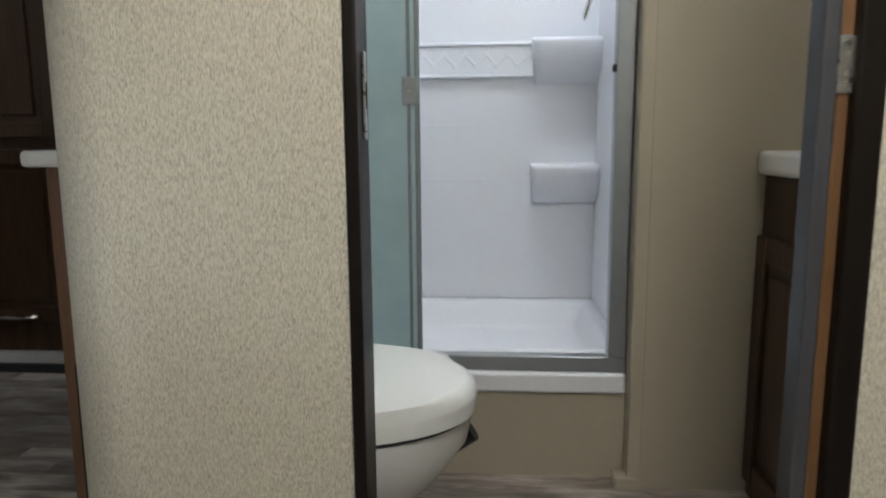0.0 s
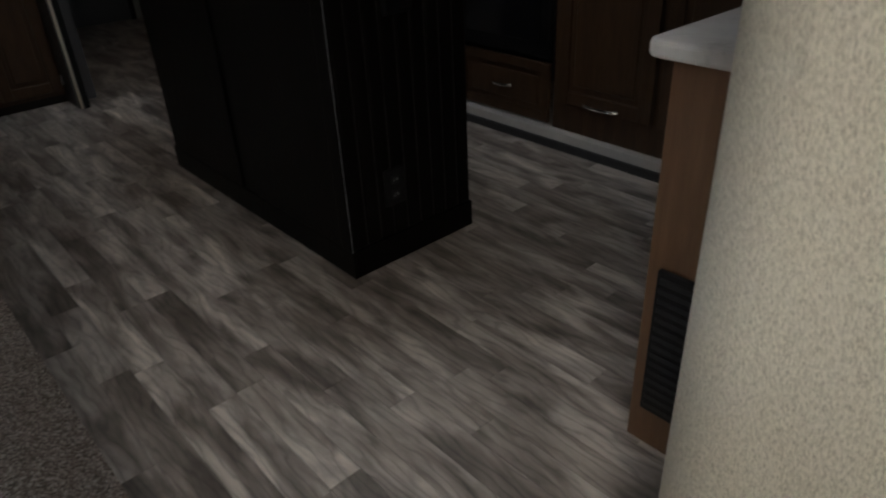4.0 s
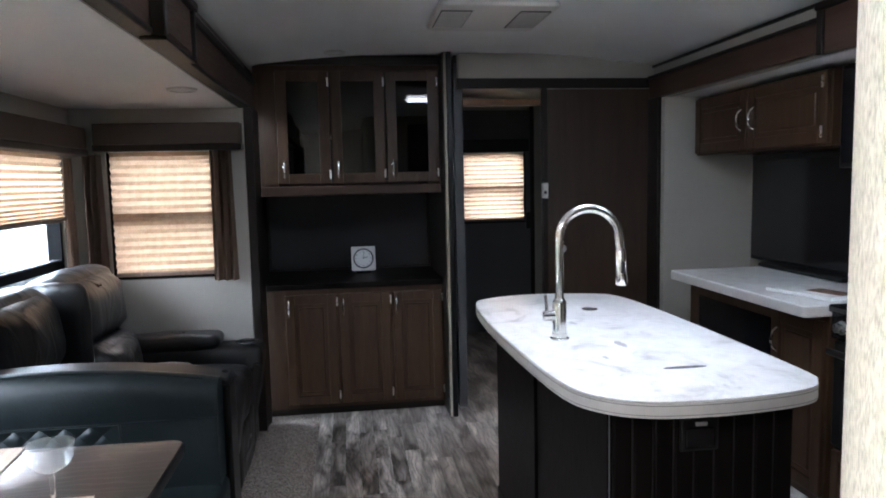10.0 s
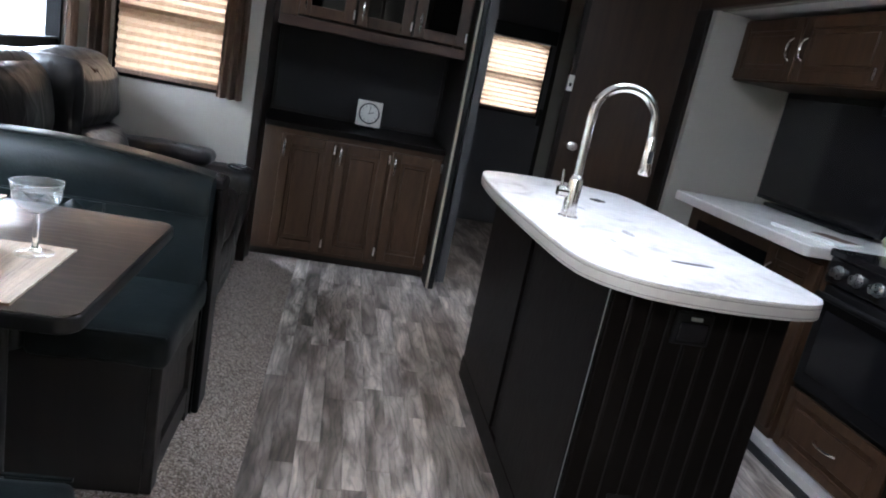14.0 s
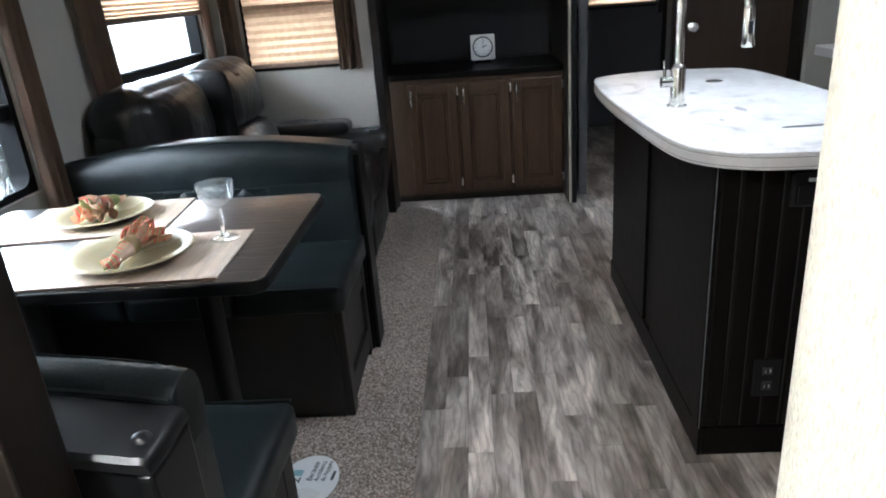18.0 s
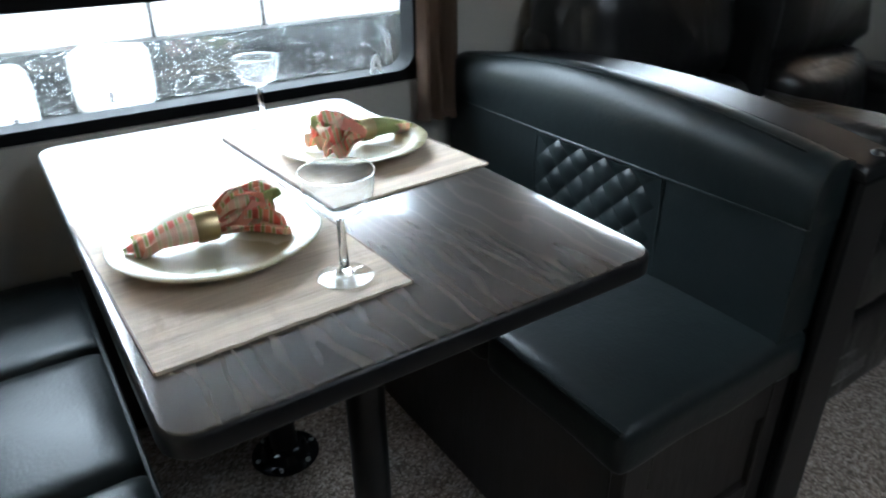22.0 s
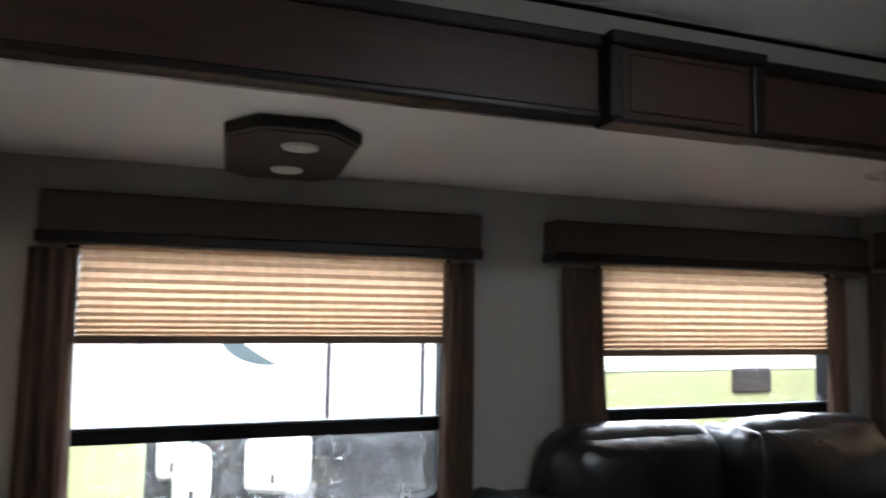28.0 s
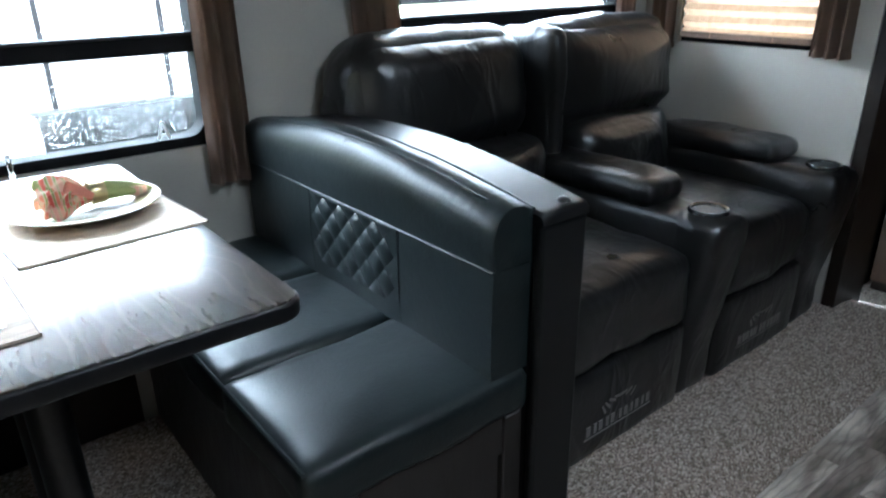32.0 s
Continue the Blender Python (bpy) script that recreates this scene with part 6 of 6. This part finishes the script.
smooth(part("edge", slab(shape, TOP - 0.042, TOP - 0.006, 0.004), M_MARBLE_EDGE, itop, "greyish laminate edge band"), 30)
mid = Vector((-1.5, 1.415))
for z in (TOP - 0.0115, TOP - 0.034):
    ring = [mid + (Vector(p) - mid) * 1.0012 for p in shape]
    smooth(part("edge_line", slab([(p.x, p.y) for p in ring], z - 0.0008, z + 0.0008), M_EDGELINE, itop, "thin grey line along the edge band"), 30)


def oval(cx, cy, a, b, n=32):
    return [(cx + a * math.cos(2 * math.pi * i / n), cy + b * math.sin(2 * math.pi * i / n)) for i in range(n)]


part("finger_slot", slab(oval(-1.022, 1.463, 0.010, 0.060), TOP + 0.0004, TOP + 0.0011), M_INK, itop, "dark finger slot")
for cx, cy, a, c in ((-1.30, 1.40, 0.045, 0.016), (-1.62, 1.36, 0.030, 0.012), (-1.16, 1.30, 0.020, 0.008)):
    pts = [(cx + a * math.cos(q * 0.2618) * (0.8 + 0.35 * noise.noise(Vector((cx * 9, q * 0.9, 0)))), cy + c * math.sin(q * 0.2618) * (0.8 + 0.5 * noise.noise(Vector((cy * 7, q * 0.7, 3))))) for q in range(24)]
    part("print_vein", slab(pts, TOP + 0.0003, TOP + 0.0008), M_VEIN, itop, "grey printed marble vein")
drain = thing("drain_cap", pose(-1.84, 1.50, TOP), "small round metal cap on the island top", "cap")
smooth(part("rim", lathe([(0.03, 0.0), (0.03, 0.003), (0.022, 0.004), (0.02, 0.002), (0.001, 0.002)], 28), M_CHROME, drain))
part("stopper", cyl(0.014, 0.002, 0.006, 20), M_INK, drain)
faucet = thing("kitchen_faucet", pose(-1.405, 1.245, TOP), "brushed nickel gooseneck pull-down faucet", "faucet")
smooth(part("base", lathe([(0.030, 0.0), (0.030, 0.004), (0.024, 0.008), (0.0235, 0.02)], 28), M_CHROME, faucet))
smooth(part("body", lathe([(0.022, 0.018), (0.022, 0.115), (0.019, 0.122), (0.014, 0.128)], 28), M_CHROME, faucet))
neck = [(0, 0, 0.12), (0, 0, 0.20), (0, 0, 0.27), (0, 0, 0.315)] + [(0.015 * (1 - math.cos(a)), 0.090 * (1 - math.cos(a)), 0.315 + 0.090 * math.sin(a)) for a in (math.pi * i / 14 for i in range(1, 15))]
neck += [(0.032, 0.181, 0.298), (0.033, 0.183, 0.275)]
smooth(part("neck", tube(neck, 0.0135, 18), M_CHROME, faucet))
smooth(part("spray_head", tube([(0.033, 0.183, 0.280), (0.034, 0.184, 0.273), (0.035, 0.185, 0.205), (0.036, 0.187, 0.172), (0.036, 0.187, 0.167)], [0.0140, 0.0165, 0.0170, 0.0185, 0.016], 20), M_CHROME, faucet, "pull-down spray head"))
part("spray_button", box(0.045, 0.055, 0.178, 0.192, 0.205, 0.242, 0.003), M_RUBBER, faucet)
smooth(part("lever_hub", tube([(0, -0.018, 0.075), (0, -0.050, 0.075)], 0.016, 16), M_CHROME, faucet))
smooth(part("lever", tube([(0, -0.040, 0.080), (0, -0.042, 0.115), (0, -0.045, 0.140)], [0.0055, 0.0045, 0.004], 10), M_CHROME, faucet))

# ---- kitchen on the slide-out ----
kb = thing("kitchen_base_cabinet", pose(-2.85, 2.42, 0.071), "cherry wood kitchen base cabinet with a black panel for its open bay", "cabinet")
part("body", box(0.0, 1.09, 0.02, 0.57, 0.0, 0.775), M_CHERRY, kb)
# No recess here: a black plate carries the shade of the open bay.
part("open_bay", box(0.10, 0.72, 0.012, 0.021, 0.36, 0.70, 0.003), M_GLOSSBLACK, kb, "flat black panel drawn for the shade of an open bay")
panel_door(kb, 0.75, 1.08, 0.04, 0.75, 0.02, M_CHERRY, pull=(0.79, 0.62))
panel_door(kb, 0.10, 0.72, 0.04, 0.33, 0.02, M_CHERRY, name="drawer")
kct = thing("kitchen_countertop", pose(-2.305, 2.66, 0.848), "white marbled laminate kitchen countertop", "countertop")
part("top", slab(rounded(1.106, 0.676, 0.02, 5), 0.040, 0.046, 0.002), M_MARBLE, kct)
part("edge", slab(rounded(1.108, 0.68, 0.022, 5), 0.0, 0.040, 0.004), M_MARBLE_EDGE, kct, "greyish laminate edge band")
book = thing("white_booklet", pose(-1.98, 2.52, 0.896, 0, 0, 14), "white booklet with a dark cover panel on the counter", "booklet")
part("page_block", box(-0.16, 0.16, -0.085, 0.085, 0, 0.014, 0.003), M_STICKER, book)
part("cover", box(-0.02, 0.15, -0.015, 0.075, 0.0142, 0.0155), M_BROWNPRINT, book)

stove = thing("kitchen_range", pose(-1.735, 2.425, 0.071), "black gas range with silver knobs and a wood drawer", "stove")
part("body", box(0.0, 0.55, 0.03, 0.55, 0.18, 0.80, 0.004), M_BLACK, stove)
part("cooktop", box(-0.005, 0.555, -0.01, 0.56, 0.80, 0.83, 0.006), M_GLOSSBLACK, stove, "gloss black glass stove cover")
part("control_panel", box(0.0, 0.55, 0.0, 0.03, 0.70, 0.80, 0.006), M_GLOSSBLACK, stove)
for i in range(5):
    k = part("knob", turned(lathe([(0.026, 0.0), (0.026, 0.006), (0.020, 0.010), (0.017, 0.030), (0.001, 0.032)], 20), 90, 0, 0, (0.062 + i * 0.1, 0.0, 0.75)), M_SILVER, stove, "round silver knob")
    smooth(k)
    part("pointer", box(0.0605 + i * 0.1, 0.0635 + i * 0.1, -0.034, -0.030, 0.748, 0.766), M_INK, k)
part("oven_door", box(0.01, 0.54, 0.005, 0.03, 0.28, 0.69, 0.008), M_BLACK, stove)
part("oven_window", box(0.06, 0.49, 0.001, 0.006, 0.34, 0.60, 0.004), M_GLOSSBLACK, stove)
smooth(part("oven_handle", tube([(0.03, -0.03, 0.655), (0.52, -0.03, 0.655)], 0.013, 12), M_BLACK, stove))
dr = panel_door(stove, 0.01, 0.54, 0.01, 0.26, 0.03, M_CHERRY, name="drawer", rail=0.04)
cup_pull(dr, 0.275, 0.135, 0.11, False, 0.012)
bs = thing("backsplash_panel", pose(-1.735, 2.985, 0.90), "black splash panel behind the range", "panel")
part("sheet", wall_along("x", 0.0, 0.010, -0.29, 0.56, 0.0, 0.515, ((-0.085, 0.515, 0.145, 0.405),)), M_BLACK, bs)
window("window_6", pose(-1.52, 3.03, 1.045), 0.60, 0.26, None, "small black framed kitchen window behind the range")

tv = thing("television", pose(-2.50, 2.93, 0.896), "large black flat television standing on the counter", "television")
part("screen_panel", box(-0.55, 0.42, -0.02, 0.02, 0.02, 0.612, 0.006), M_BLACK, tv)
part("screen", box(-0.53, 0.40, -0.024, -0.019, 0.04, 0.58), M_GLOSSBLACK, tv)
part("foot", box(-0.35, 0.30, -0.10, 0.06, 0.0, 0.02, 0.005), M_BLACK, tv)
ovh = thing("overhead_cabinet", pose(-3.14, 2.62, 1.515), "dark cherry overhead cabinet with two doors", "cabinet")
part("body", box(0.0, 1.12, 0.0, 0.378, 0.0, 0.32), M_CHERRY, ovh)
panel_door(ovh, 0.01, 0.52, 0.01, 0.31, 0.0, M_CHERRY, pull=(0.475, 0.16))
panel_door(ovh, 0.535, 1.11, 0.01, 0.31, 0.0, M_CHERRY, pull=(0.58, 0.16), hinges=((1.08, 0.27), (1.08, 0.06)))
mw = thing("microwave_hood", pose(-2.0, 2.64, 1.42), "black built-in microwave above the range", "microwave")
part("body", box(0.0, 0.72, 0.0, 0.355, 0.0, 0.42, 0.006), M_BLACK, mw)
part("door", box(0.02, 0.54, -0.012, 0.001, 0.02, 0.40, 0.004), M_GLOSSBLACK, mw)
part("keypad", box(0.56, 0.70, -0.008, 0.001, 0.02, 0.40, 0.003), M_BLACK, mw)
pantry = thing("pantry_cabinet", pose(-1.17, 2.42, 0.071), "tall cherry wood pantry cabinet beside the range", "cabinet")
part("body", box(0.0, 0.92, 0.02, 0.57, 0.0, 1.775), M_CHERRY, pantry)
panel_door(pantry, 0.03, 0.47, 0.12, 0.76, 0.02, M_CHERRY)
panel_door(pantry, 0.03, 0.47, 0.80, 1.74, 0.02, M_CHERRY)
panel_door(pantry, 0.50, 0.90, 0.12, 1.74, 0.02, M_CHERRY)
cup_pull(pantry, 0.25, 0.14, 0.16, False, 0.0)
figs = thing("counter_figurine", pose(-1.985, 2.88, 0.8945), "small pale ceramic bird figurine on the counter", "figurine")
b = soft(-0.035, 0.035, -0.03, 0.03, 0.0, 0.06, 0.03, 8)
soft(0.0, 0.045, -0.02, 0.02, 0.045, 0.095, 0.02, 6, bm=b)
smooth(part("figure", b, paint("pale_yellow_ceramic", (0.50, 0.46, 0.32), 0.3, 0.1), figs), 80)
solid("glass_bottle", lathe([(0.028, 0.0), (0.03, 0.01), (0.03, 0.10), (0.012, 0.13), (0.012, 0.16), (0.001, 0.16)], 20), M_SOAP, "small dull glass soap bottle on the counter", "bottle", pose(-1.885, 2.90, 0.8945))

# ---- rear doors ----
d1 = tagged(thing("door_1", pose(-3.396, 1.80, 0, 0, 0, 90), "plain dark brown wooden interior door", "door"), kind="structure")
part("leaf", box(0.0, 0.635, -0.012, 0.03, 0.005, 1.93, 0.003), M_DOORWOOD, d1)
smooth(part("door_knob", turned(lathe([(0.024, 0.0), (0.024, 0.006), (0.010, 0.012), (0.022, 0.030), (0.024, 0.045), (0.001, 0.052)], 24), 90, 0, 0, (0.075, -0.012, 0.98)), M_SILVER, d1, "round silver door knob"))
part("casing", box(-0.03, 0.0, -0.016, 0.03, 0, 1.935, 0.003), M_TRIM, d1)
thermo = thing("wall_controller", pose(-3.404, 1.785, 1.33, 0, 0, 90), "small white wall control box", "switch")
part("case", box(-0.022, 0.014, -0.03, -0.004, -0.045, 0.045, 0.004), M_PLASTIC, thermo)
part("button", box(-0.012, 0.004, -0.034, -0.029, -0.02, 0.0, 0.002), M_RUBBER, thermo)
d2 = tagged(thing("door_2", pose(-5.496, 1.55, 0, 0, 0, 90), "charcoal entry door with a pleated window blind", "door"), kind="structure")
lf = wall_along("x", -0.03, 0.0, 0.0, 0.70, 0.01, 2.02, ((0.075, 0.635, 1.03, 1.66),))
part("leaf", lf, M_SATINDOOR, d2)
part("window_trim", wall_along("x", -0.04, -0.028, 0.055, 0.655, 1.01, 1.68, ((0.08, 0.63, 1.035, 1.655),)), M_BLACK, d2)
part("valance", box(0.03, 0.68, -0.09, -0.031, 1.645, 1.76, 0.006), M_BLACK, d2)
part("casing", box(0.70, 0.74, -0.035, 0.0, 0, 2.05, 0.004), M_TRIM, d2)
part("latch", box(0.655, 0.695, -0.055, -0.03, 0.95, 1.10, 0.006), M_BLACK, d2)
window("window_5", pose(-5.53, 1.905, 1.03, 0, 0, 90), 0.56, 0.63, 0.315, "entry door window behind a pleated blind")
blind(pose(-5.445, 1.905, 1.655, 0, 0, 90), 0.56, 0.625, 15, "pale pleated blind lowered on the entry door")


# ---- ceiling fittings ----
def ceiling_z(y):
    u = (y - 0.02) / 2.48
    return 2.07 + 0.08 * (1 - (2 * u - 1) ** 2)


vent = thing("ceiling_air_vent", pose(-2.48, 1.265, ceiling_z(1.265)), "white ceiling air conditioner grille with two vents", "vent")
part("housing", slab(rounded(0.50, 0.52, 0.04, 5), -0.030, -0.001, 0.012), M_PLASTIC, vent)
for s in (-1, 1):
    v = part("grille", box(-0.16, 0.16, s * 0.172 - 0.068, s * 0.172 + 0.068, -0.0325, -0.029), M_INK, vent, "dark slatted vent opening")
    for i in range(14):
        part("slat", box(-0.155 + i * 0.0225, -0.147 + i * 0.0225, s * 0.172 - 0.064, s * 0.172 + 0.064, -0.0345, -0.0323), M_PLASTIC, v)
LED_Y = 1.27
led = thing("ceiling_led_light", pose(-1.45, LED_Y, ceiling_z(LED_Y)), "bright rectangular LED ceiling light", "ceiling light")
part("base", box(-0.16, 0.16, -0.135, 0.135, -0.016, -0.001, 0.004), M_PLASTIC, led)
part("diffuser", box(-0.15, 0.15, -0.125, 0.125, -0.028, -0.015, 0.006), M_LED, led)
skl = thing("skylight_vent", pose(-1.06, 1.84, ceiling_z(1.84)), "round translucent ceiling vent in a white square flange", "skylight")
part("flange", wall_along("x", -0.26, 0.26, -0.26, 0.26, -0.014, -0.001, ()), M_CEIL, skl)
smooth(part("dome", lathe([(0.001, -0.04), (0.07, -0.038), (0.115, -0.030), (0.140, -0.0145)], 36), M_SKYDOME, skl, "translucent dome, its glow standing in for daylight"))
smooth(part("dome_ring", lathe([(0.138, -0.0145), (0.142, -0.026), (0.165, -0.026), (0.18, -0.0145)], 40), M_PLASTIC, skl))
part("crank", cyl(0.016, -0.075, -0.048, 16), M_PLASTIC, skl)


def puck(m, label):
    p = thing("puck_light", m, label, "ceiling light", "puck lights")
    smooth(part("trim_ring", lathe([(0.060, -0.001), (0.058, -0.010), (0.046, -0.012), (0.044, -0.006)], 32), M_PLASTIC, p))
    smooth(part("lens", lathe([(0.045, -0.006), (0.030, -0.010), (0.001, -0.011)], 28), M_LAMP_OFF, p))
    return p


puck(pose(-2.32, -0.045, 1.80), "round flush puck light in the slide-out ceiling")
puck(pose(-3.28, 0.56, ceiling_z(0.56)), "round flush puck light in the main ceiling")
puck(pose(-1.69, 1.85, ceiling_z(1.85)), "round flush puck light in the main ceiling")
lampbox = thing("dinette_ceiling_lamp", pose(-0.750, -0.43, 1.80), "dark eight-sided ceiling lamp with two round lenses", "ceiling light")
octo = [(-0.155, -0.20), (-0.10, -0.27), (0.10, -0.27), (0.155, -0.20), (0.165, 0.24), (0.10, 0.34), (-0.05, 0.35), (-0.13, 0.25)]
part("plate", slab(octo, -0.028, -0.001, 0.004), M_TRIM, lampbox)
part("face", slab([(x * 0.94, y * 0.94) for x, y in octo], -0.031, -0.0275), M_VALANCE, lampbox)
for y in (-0.09, 0.20):
    ln = part("lens", lathe([(0.042, -0.031), (0.039, -0.038), (0.001, -0.040)], 28), M_LAMP_OFF, lampbox, "frosted round lens")
    ln.matrix_basis = pose(0.0, y, 0)
    smooth(ln)
structure("trim_ceiling_seam", box(-2.05, -2.03, 0.3, 2.2, 2.136, 2.1375), M_CEIL, "ceiling panel seam strip", "trim")


# ---- outside the windows ----
def trailer(m, length, skin, label, stripe, wheels=True, seams=None):
    t = thing("parked_trailer", m, label, "trailer", "parked trailers")
    part("shell", slab(rounded(length, 2.4, 0.25, 5), -0.25, 2.75, 0.12, 3), skin, t)
    if stripe:
        part("stripe", box(-length * 0.5 + 0.3, length * 0.5 - 0.3, 1.199, 1.206, 0.35, 0.55), stripe, t)
    n = max(2, int(length / 1.7))
    for i in range(n):
        x = -length / 2 + length * (i + 0.5) / n
        wdw = part("window", slab(rounded(0.85, 0.55, 0.1, 4), 0, 0.012), M_TINT, t)
        wdw.matrix_basis = pose(x, 1.214, 1.55, 90, 0, 0)
    for x in seams or (-length * 0.22, length * 0.12):
        hw = 0.028 if seams else 0.012
        part("seam", box(x - hw, x + hw, 1.199, 1.207, -0.2, 2.6), M_RUBBER if seams else M_ALU, t)
    for s in (-0.5, 0.5) if wheels else ():
        wh = part("wheel", turned(cyl(0.36, -0.1, 0.1, 28, bev=0.03), 90, 0, 0, (s, 1.1, -0.40)), M_RUBBER, t)
        part("rim", turned(cyl(0.2, -0.11, 0.11, 20), 90, 0, 0, (s, 1.1, -0.40)), M_SILVER, wh)
    part("door", box(length * 0.28, length * 0.28 + 0.7, 1.199, 1.215, -0.1, 1.75, 0.01), skin, t)
    return t


across = trailer(pose(-1.4, -8.8, 0), 8.0, M_TRAILER, "white travel trailer with a teal swoosh parked across the yard", None, False, (-0.67, -1.94))
# crescent decal on the side of the trailer across the yard
sw = bmesh.new()
edge = []
for i in range(19):
    a = math.pi * (1.02 + 0.52 * i / 18)
    w = 0.19 * math.sin(math.pi * (0.12 + 0.86 * i / 18)) + 0.004
    px, pz = 0.07 - 0.62 * math.cos(a), 1.02 + 0.42 * math.sin(a)
    edge.append((sw.verts.new((px, 1.2065, pz)), sw.verts.new((px - w * 0.9, 1.2065, pz + w * 0.5))))
for (a, c), (d, e) in zip(edge, edge[1:]):
    sw.faces.new((a, c, e, d))
bmesh.ops.recalc_face_normals(sw, faces=sw.faces)
part("swoosh_decal", sw, M_SWOOSH, across, "teal crescent decal")
# faded emblem ring and bars beside the decal
part("print_ring", turned(lathe([(0.145, 0.0), (0.165, 0.0), (0.165, 0.003), (0.145, 0.003), (0.145, 0.0)], 32, caps=False), -90, 0, 0, (1.67, 1.2035, 0.98)), M_ALU, across, "grey printed ring")
for i in range(9):
    part("print_bar", box(1.38 - i * 0.062, 1.38 - i * 0.062 + 0.040, 1.2, 1.2035, 0.965, 1.035), M_ALU, across, "grey printed bar")
# Added trailer: keeps sun out of the kitchen window and fills its view.
trailer(pose(-1.5, 5.4, 0, 0, 0, 180), 9.0, M_TRAILER, "white trailer added on the kitchen side to block the sun", M_ALU, False)
trailer(pose(4.8, -8.2, 0, 0, 0, 8), 7.0, M_CREAM, "cream travel trailer parked across the yard", M_TEAL)
trailer(pose(-15.0, -5.2, 0, 0, 0, -90), 7.0, M_TRAILER, "white travel trailer parked across the end of the yard", None, False)
camper = thing("folding_camper", pose(-8.4, -8.1, -0.75), "low cream folding camper with a dark roof box", "trailer")
smooth(part("shell", soft(-2.6, 2.6, -1.1, 1.1, 0.3, 1.36, 0.08, 6), M_CREAM, camper), 60)
part("roof_rim", box(-2.62, 2.62, -1.12, 1.12, 1.26, 1.31, 0.01), M_TRAILER, camper, "white roof rim")
part("roof_box", box(-0.25, 0.45, 1.0, 1.16, 0.92, 1.28, 0.04), M_RUBBER, camper, "dark box beside the roof")
part("axle", box(-0.9, 0.9, -0.9, 0.9, 0.0, 0.31), M_RUBBER, camper)
nose = thing("parked_trailer", pose(-12.6, -12.5, -0.75), "white trailer with a rounded nose behind the hedge", "trailer", "parked trailers")
smooth(part("shell", soft(-3.2, 3.2, -1.0, 1.0, 1.45, 4.2, 0.9, 14), M_TRAILER, nose), 60)
part("chassis", box(-2.2, 2.2, -0.8, -0.2, 0.0, 1.6), M_RUBBER, nose)
hedge = bmesh.new()
rnd = random.Random(12)
for i in range(2600):
    c = Vector((-20 + 13.5 * rnd.random(), -14.6 + 0.7 * rnd.random(), -0.75 + 2.3 * rnd.random() ** 0.8))
    ax = [Vector((rnd.random() - 0.5, rnd.random() - 0.5, rnd.random() - 0.5)) * 0.30 for q in range(2)]
    hedge.faces.new([hedge.verts.new(c + d) for d in (ax[0], ax[1], -ax[0], -ax[1])])
obj("hedge", hedge, paint("dark_hedge_leaves", (0.035, 0.050, 0.030), 0.6, 0.4), label="dark leafy hedge behind the parked campers", kind="stuff")


def tank_cover(m, w, d, h, skin, label):
    """A moulded gas-tank cover on a trailer tongue."""
    t = thing("tank_cover", m, label, "tank cover", "tank covers")
    part("tongue", box(-w * 0.3, w * 0.3, -d * 0.3, d * 0.3, 0.0, 0.36), M_RUBBER, t)
    smooth(part("cover", soft(-w / 2, w / 2, -d / 2, d / 2, 0.34, 0.34 + h, 0.09, 8, (0.01, 0.01, 0.01)), skin, t), 60)
    part("latch", box(-0.02, 0.02, d / 2 - 0.004, d / 2 + 0.012, 0.45, 0.54, 0.004), M_RUBBER, t)
    return t


tank_cover(pose(0.40, -4.9, -0.75, 0, 0, 6), 1.05, 0.5, 0.88, M_CREAM, "cream moulded tank cover in the yard")
tank_cover(pose(-0.50, -5.2, -0.75), 0.30, 0.4, 0.52, M_TRAILER, "white moulded tank cover in the yard")
tank_cover(pose(-1.28, -5.6, -0.75, 0, 0, -20), 0.58, 0.4, 0.52, M_TRAILER, "wide white moulded tank cover in the yard")
tank_cover(pose(-0.30, -6.3, -0.75), 0.30, 0.4, 0.46, M_TRAILER, "white moulded tank cover further off in the yard")

# ---- floor planks ----
random.seed(4)
pw = 0.0766
shared = {}
for L in (0.40, 0.56, 0.78):
    me = bpy.data.meshes.new("plank")
    b = box(-L / 2 + 0.0004, L / 2 - 0.0004, -pw / 2 + 0.0004, pw / 2 - 0.0004, -0.004, 0.0, 0.0006, 1)
    b.to_mesh(me)
    b.free()
    me.materials.append(M_PLANK)
    shared[L] = me
far_planks = bmesh.new()
y = 0.396 + pw / 2
while y < 2.40:
    x = -5.5 - random.random() * 0.7
    while x < 2.15:
        L = random.choice((0.40, 0.56, 0.56, 0.78))
        if -3.55 < x + L / 2 < 0.95:
            pk = new("plank", shared[L])
            pk.parent = floor_sub
            pk.location = (x + L / 2, y, 0.001)
        else:
            box(max(x, -5.5) + 0.0004, min(x + L, 2.2) - 0.0004, y - pw / 2 + 0.0004, y + pw / 2 - 0.0004, -0.003, 0.001, bm=far_planks)
        x += L
    y += pw
obj("far_planks", far_planks, M_PLANK, floor_sub, "wood-look vinyl planks at both ends of the hall", kind="stuff")
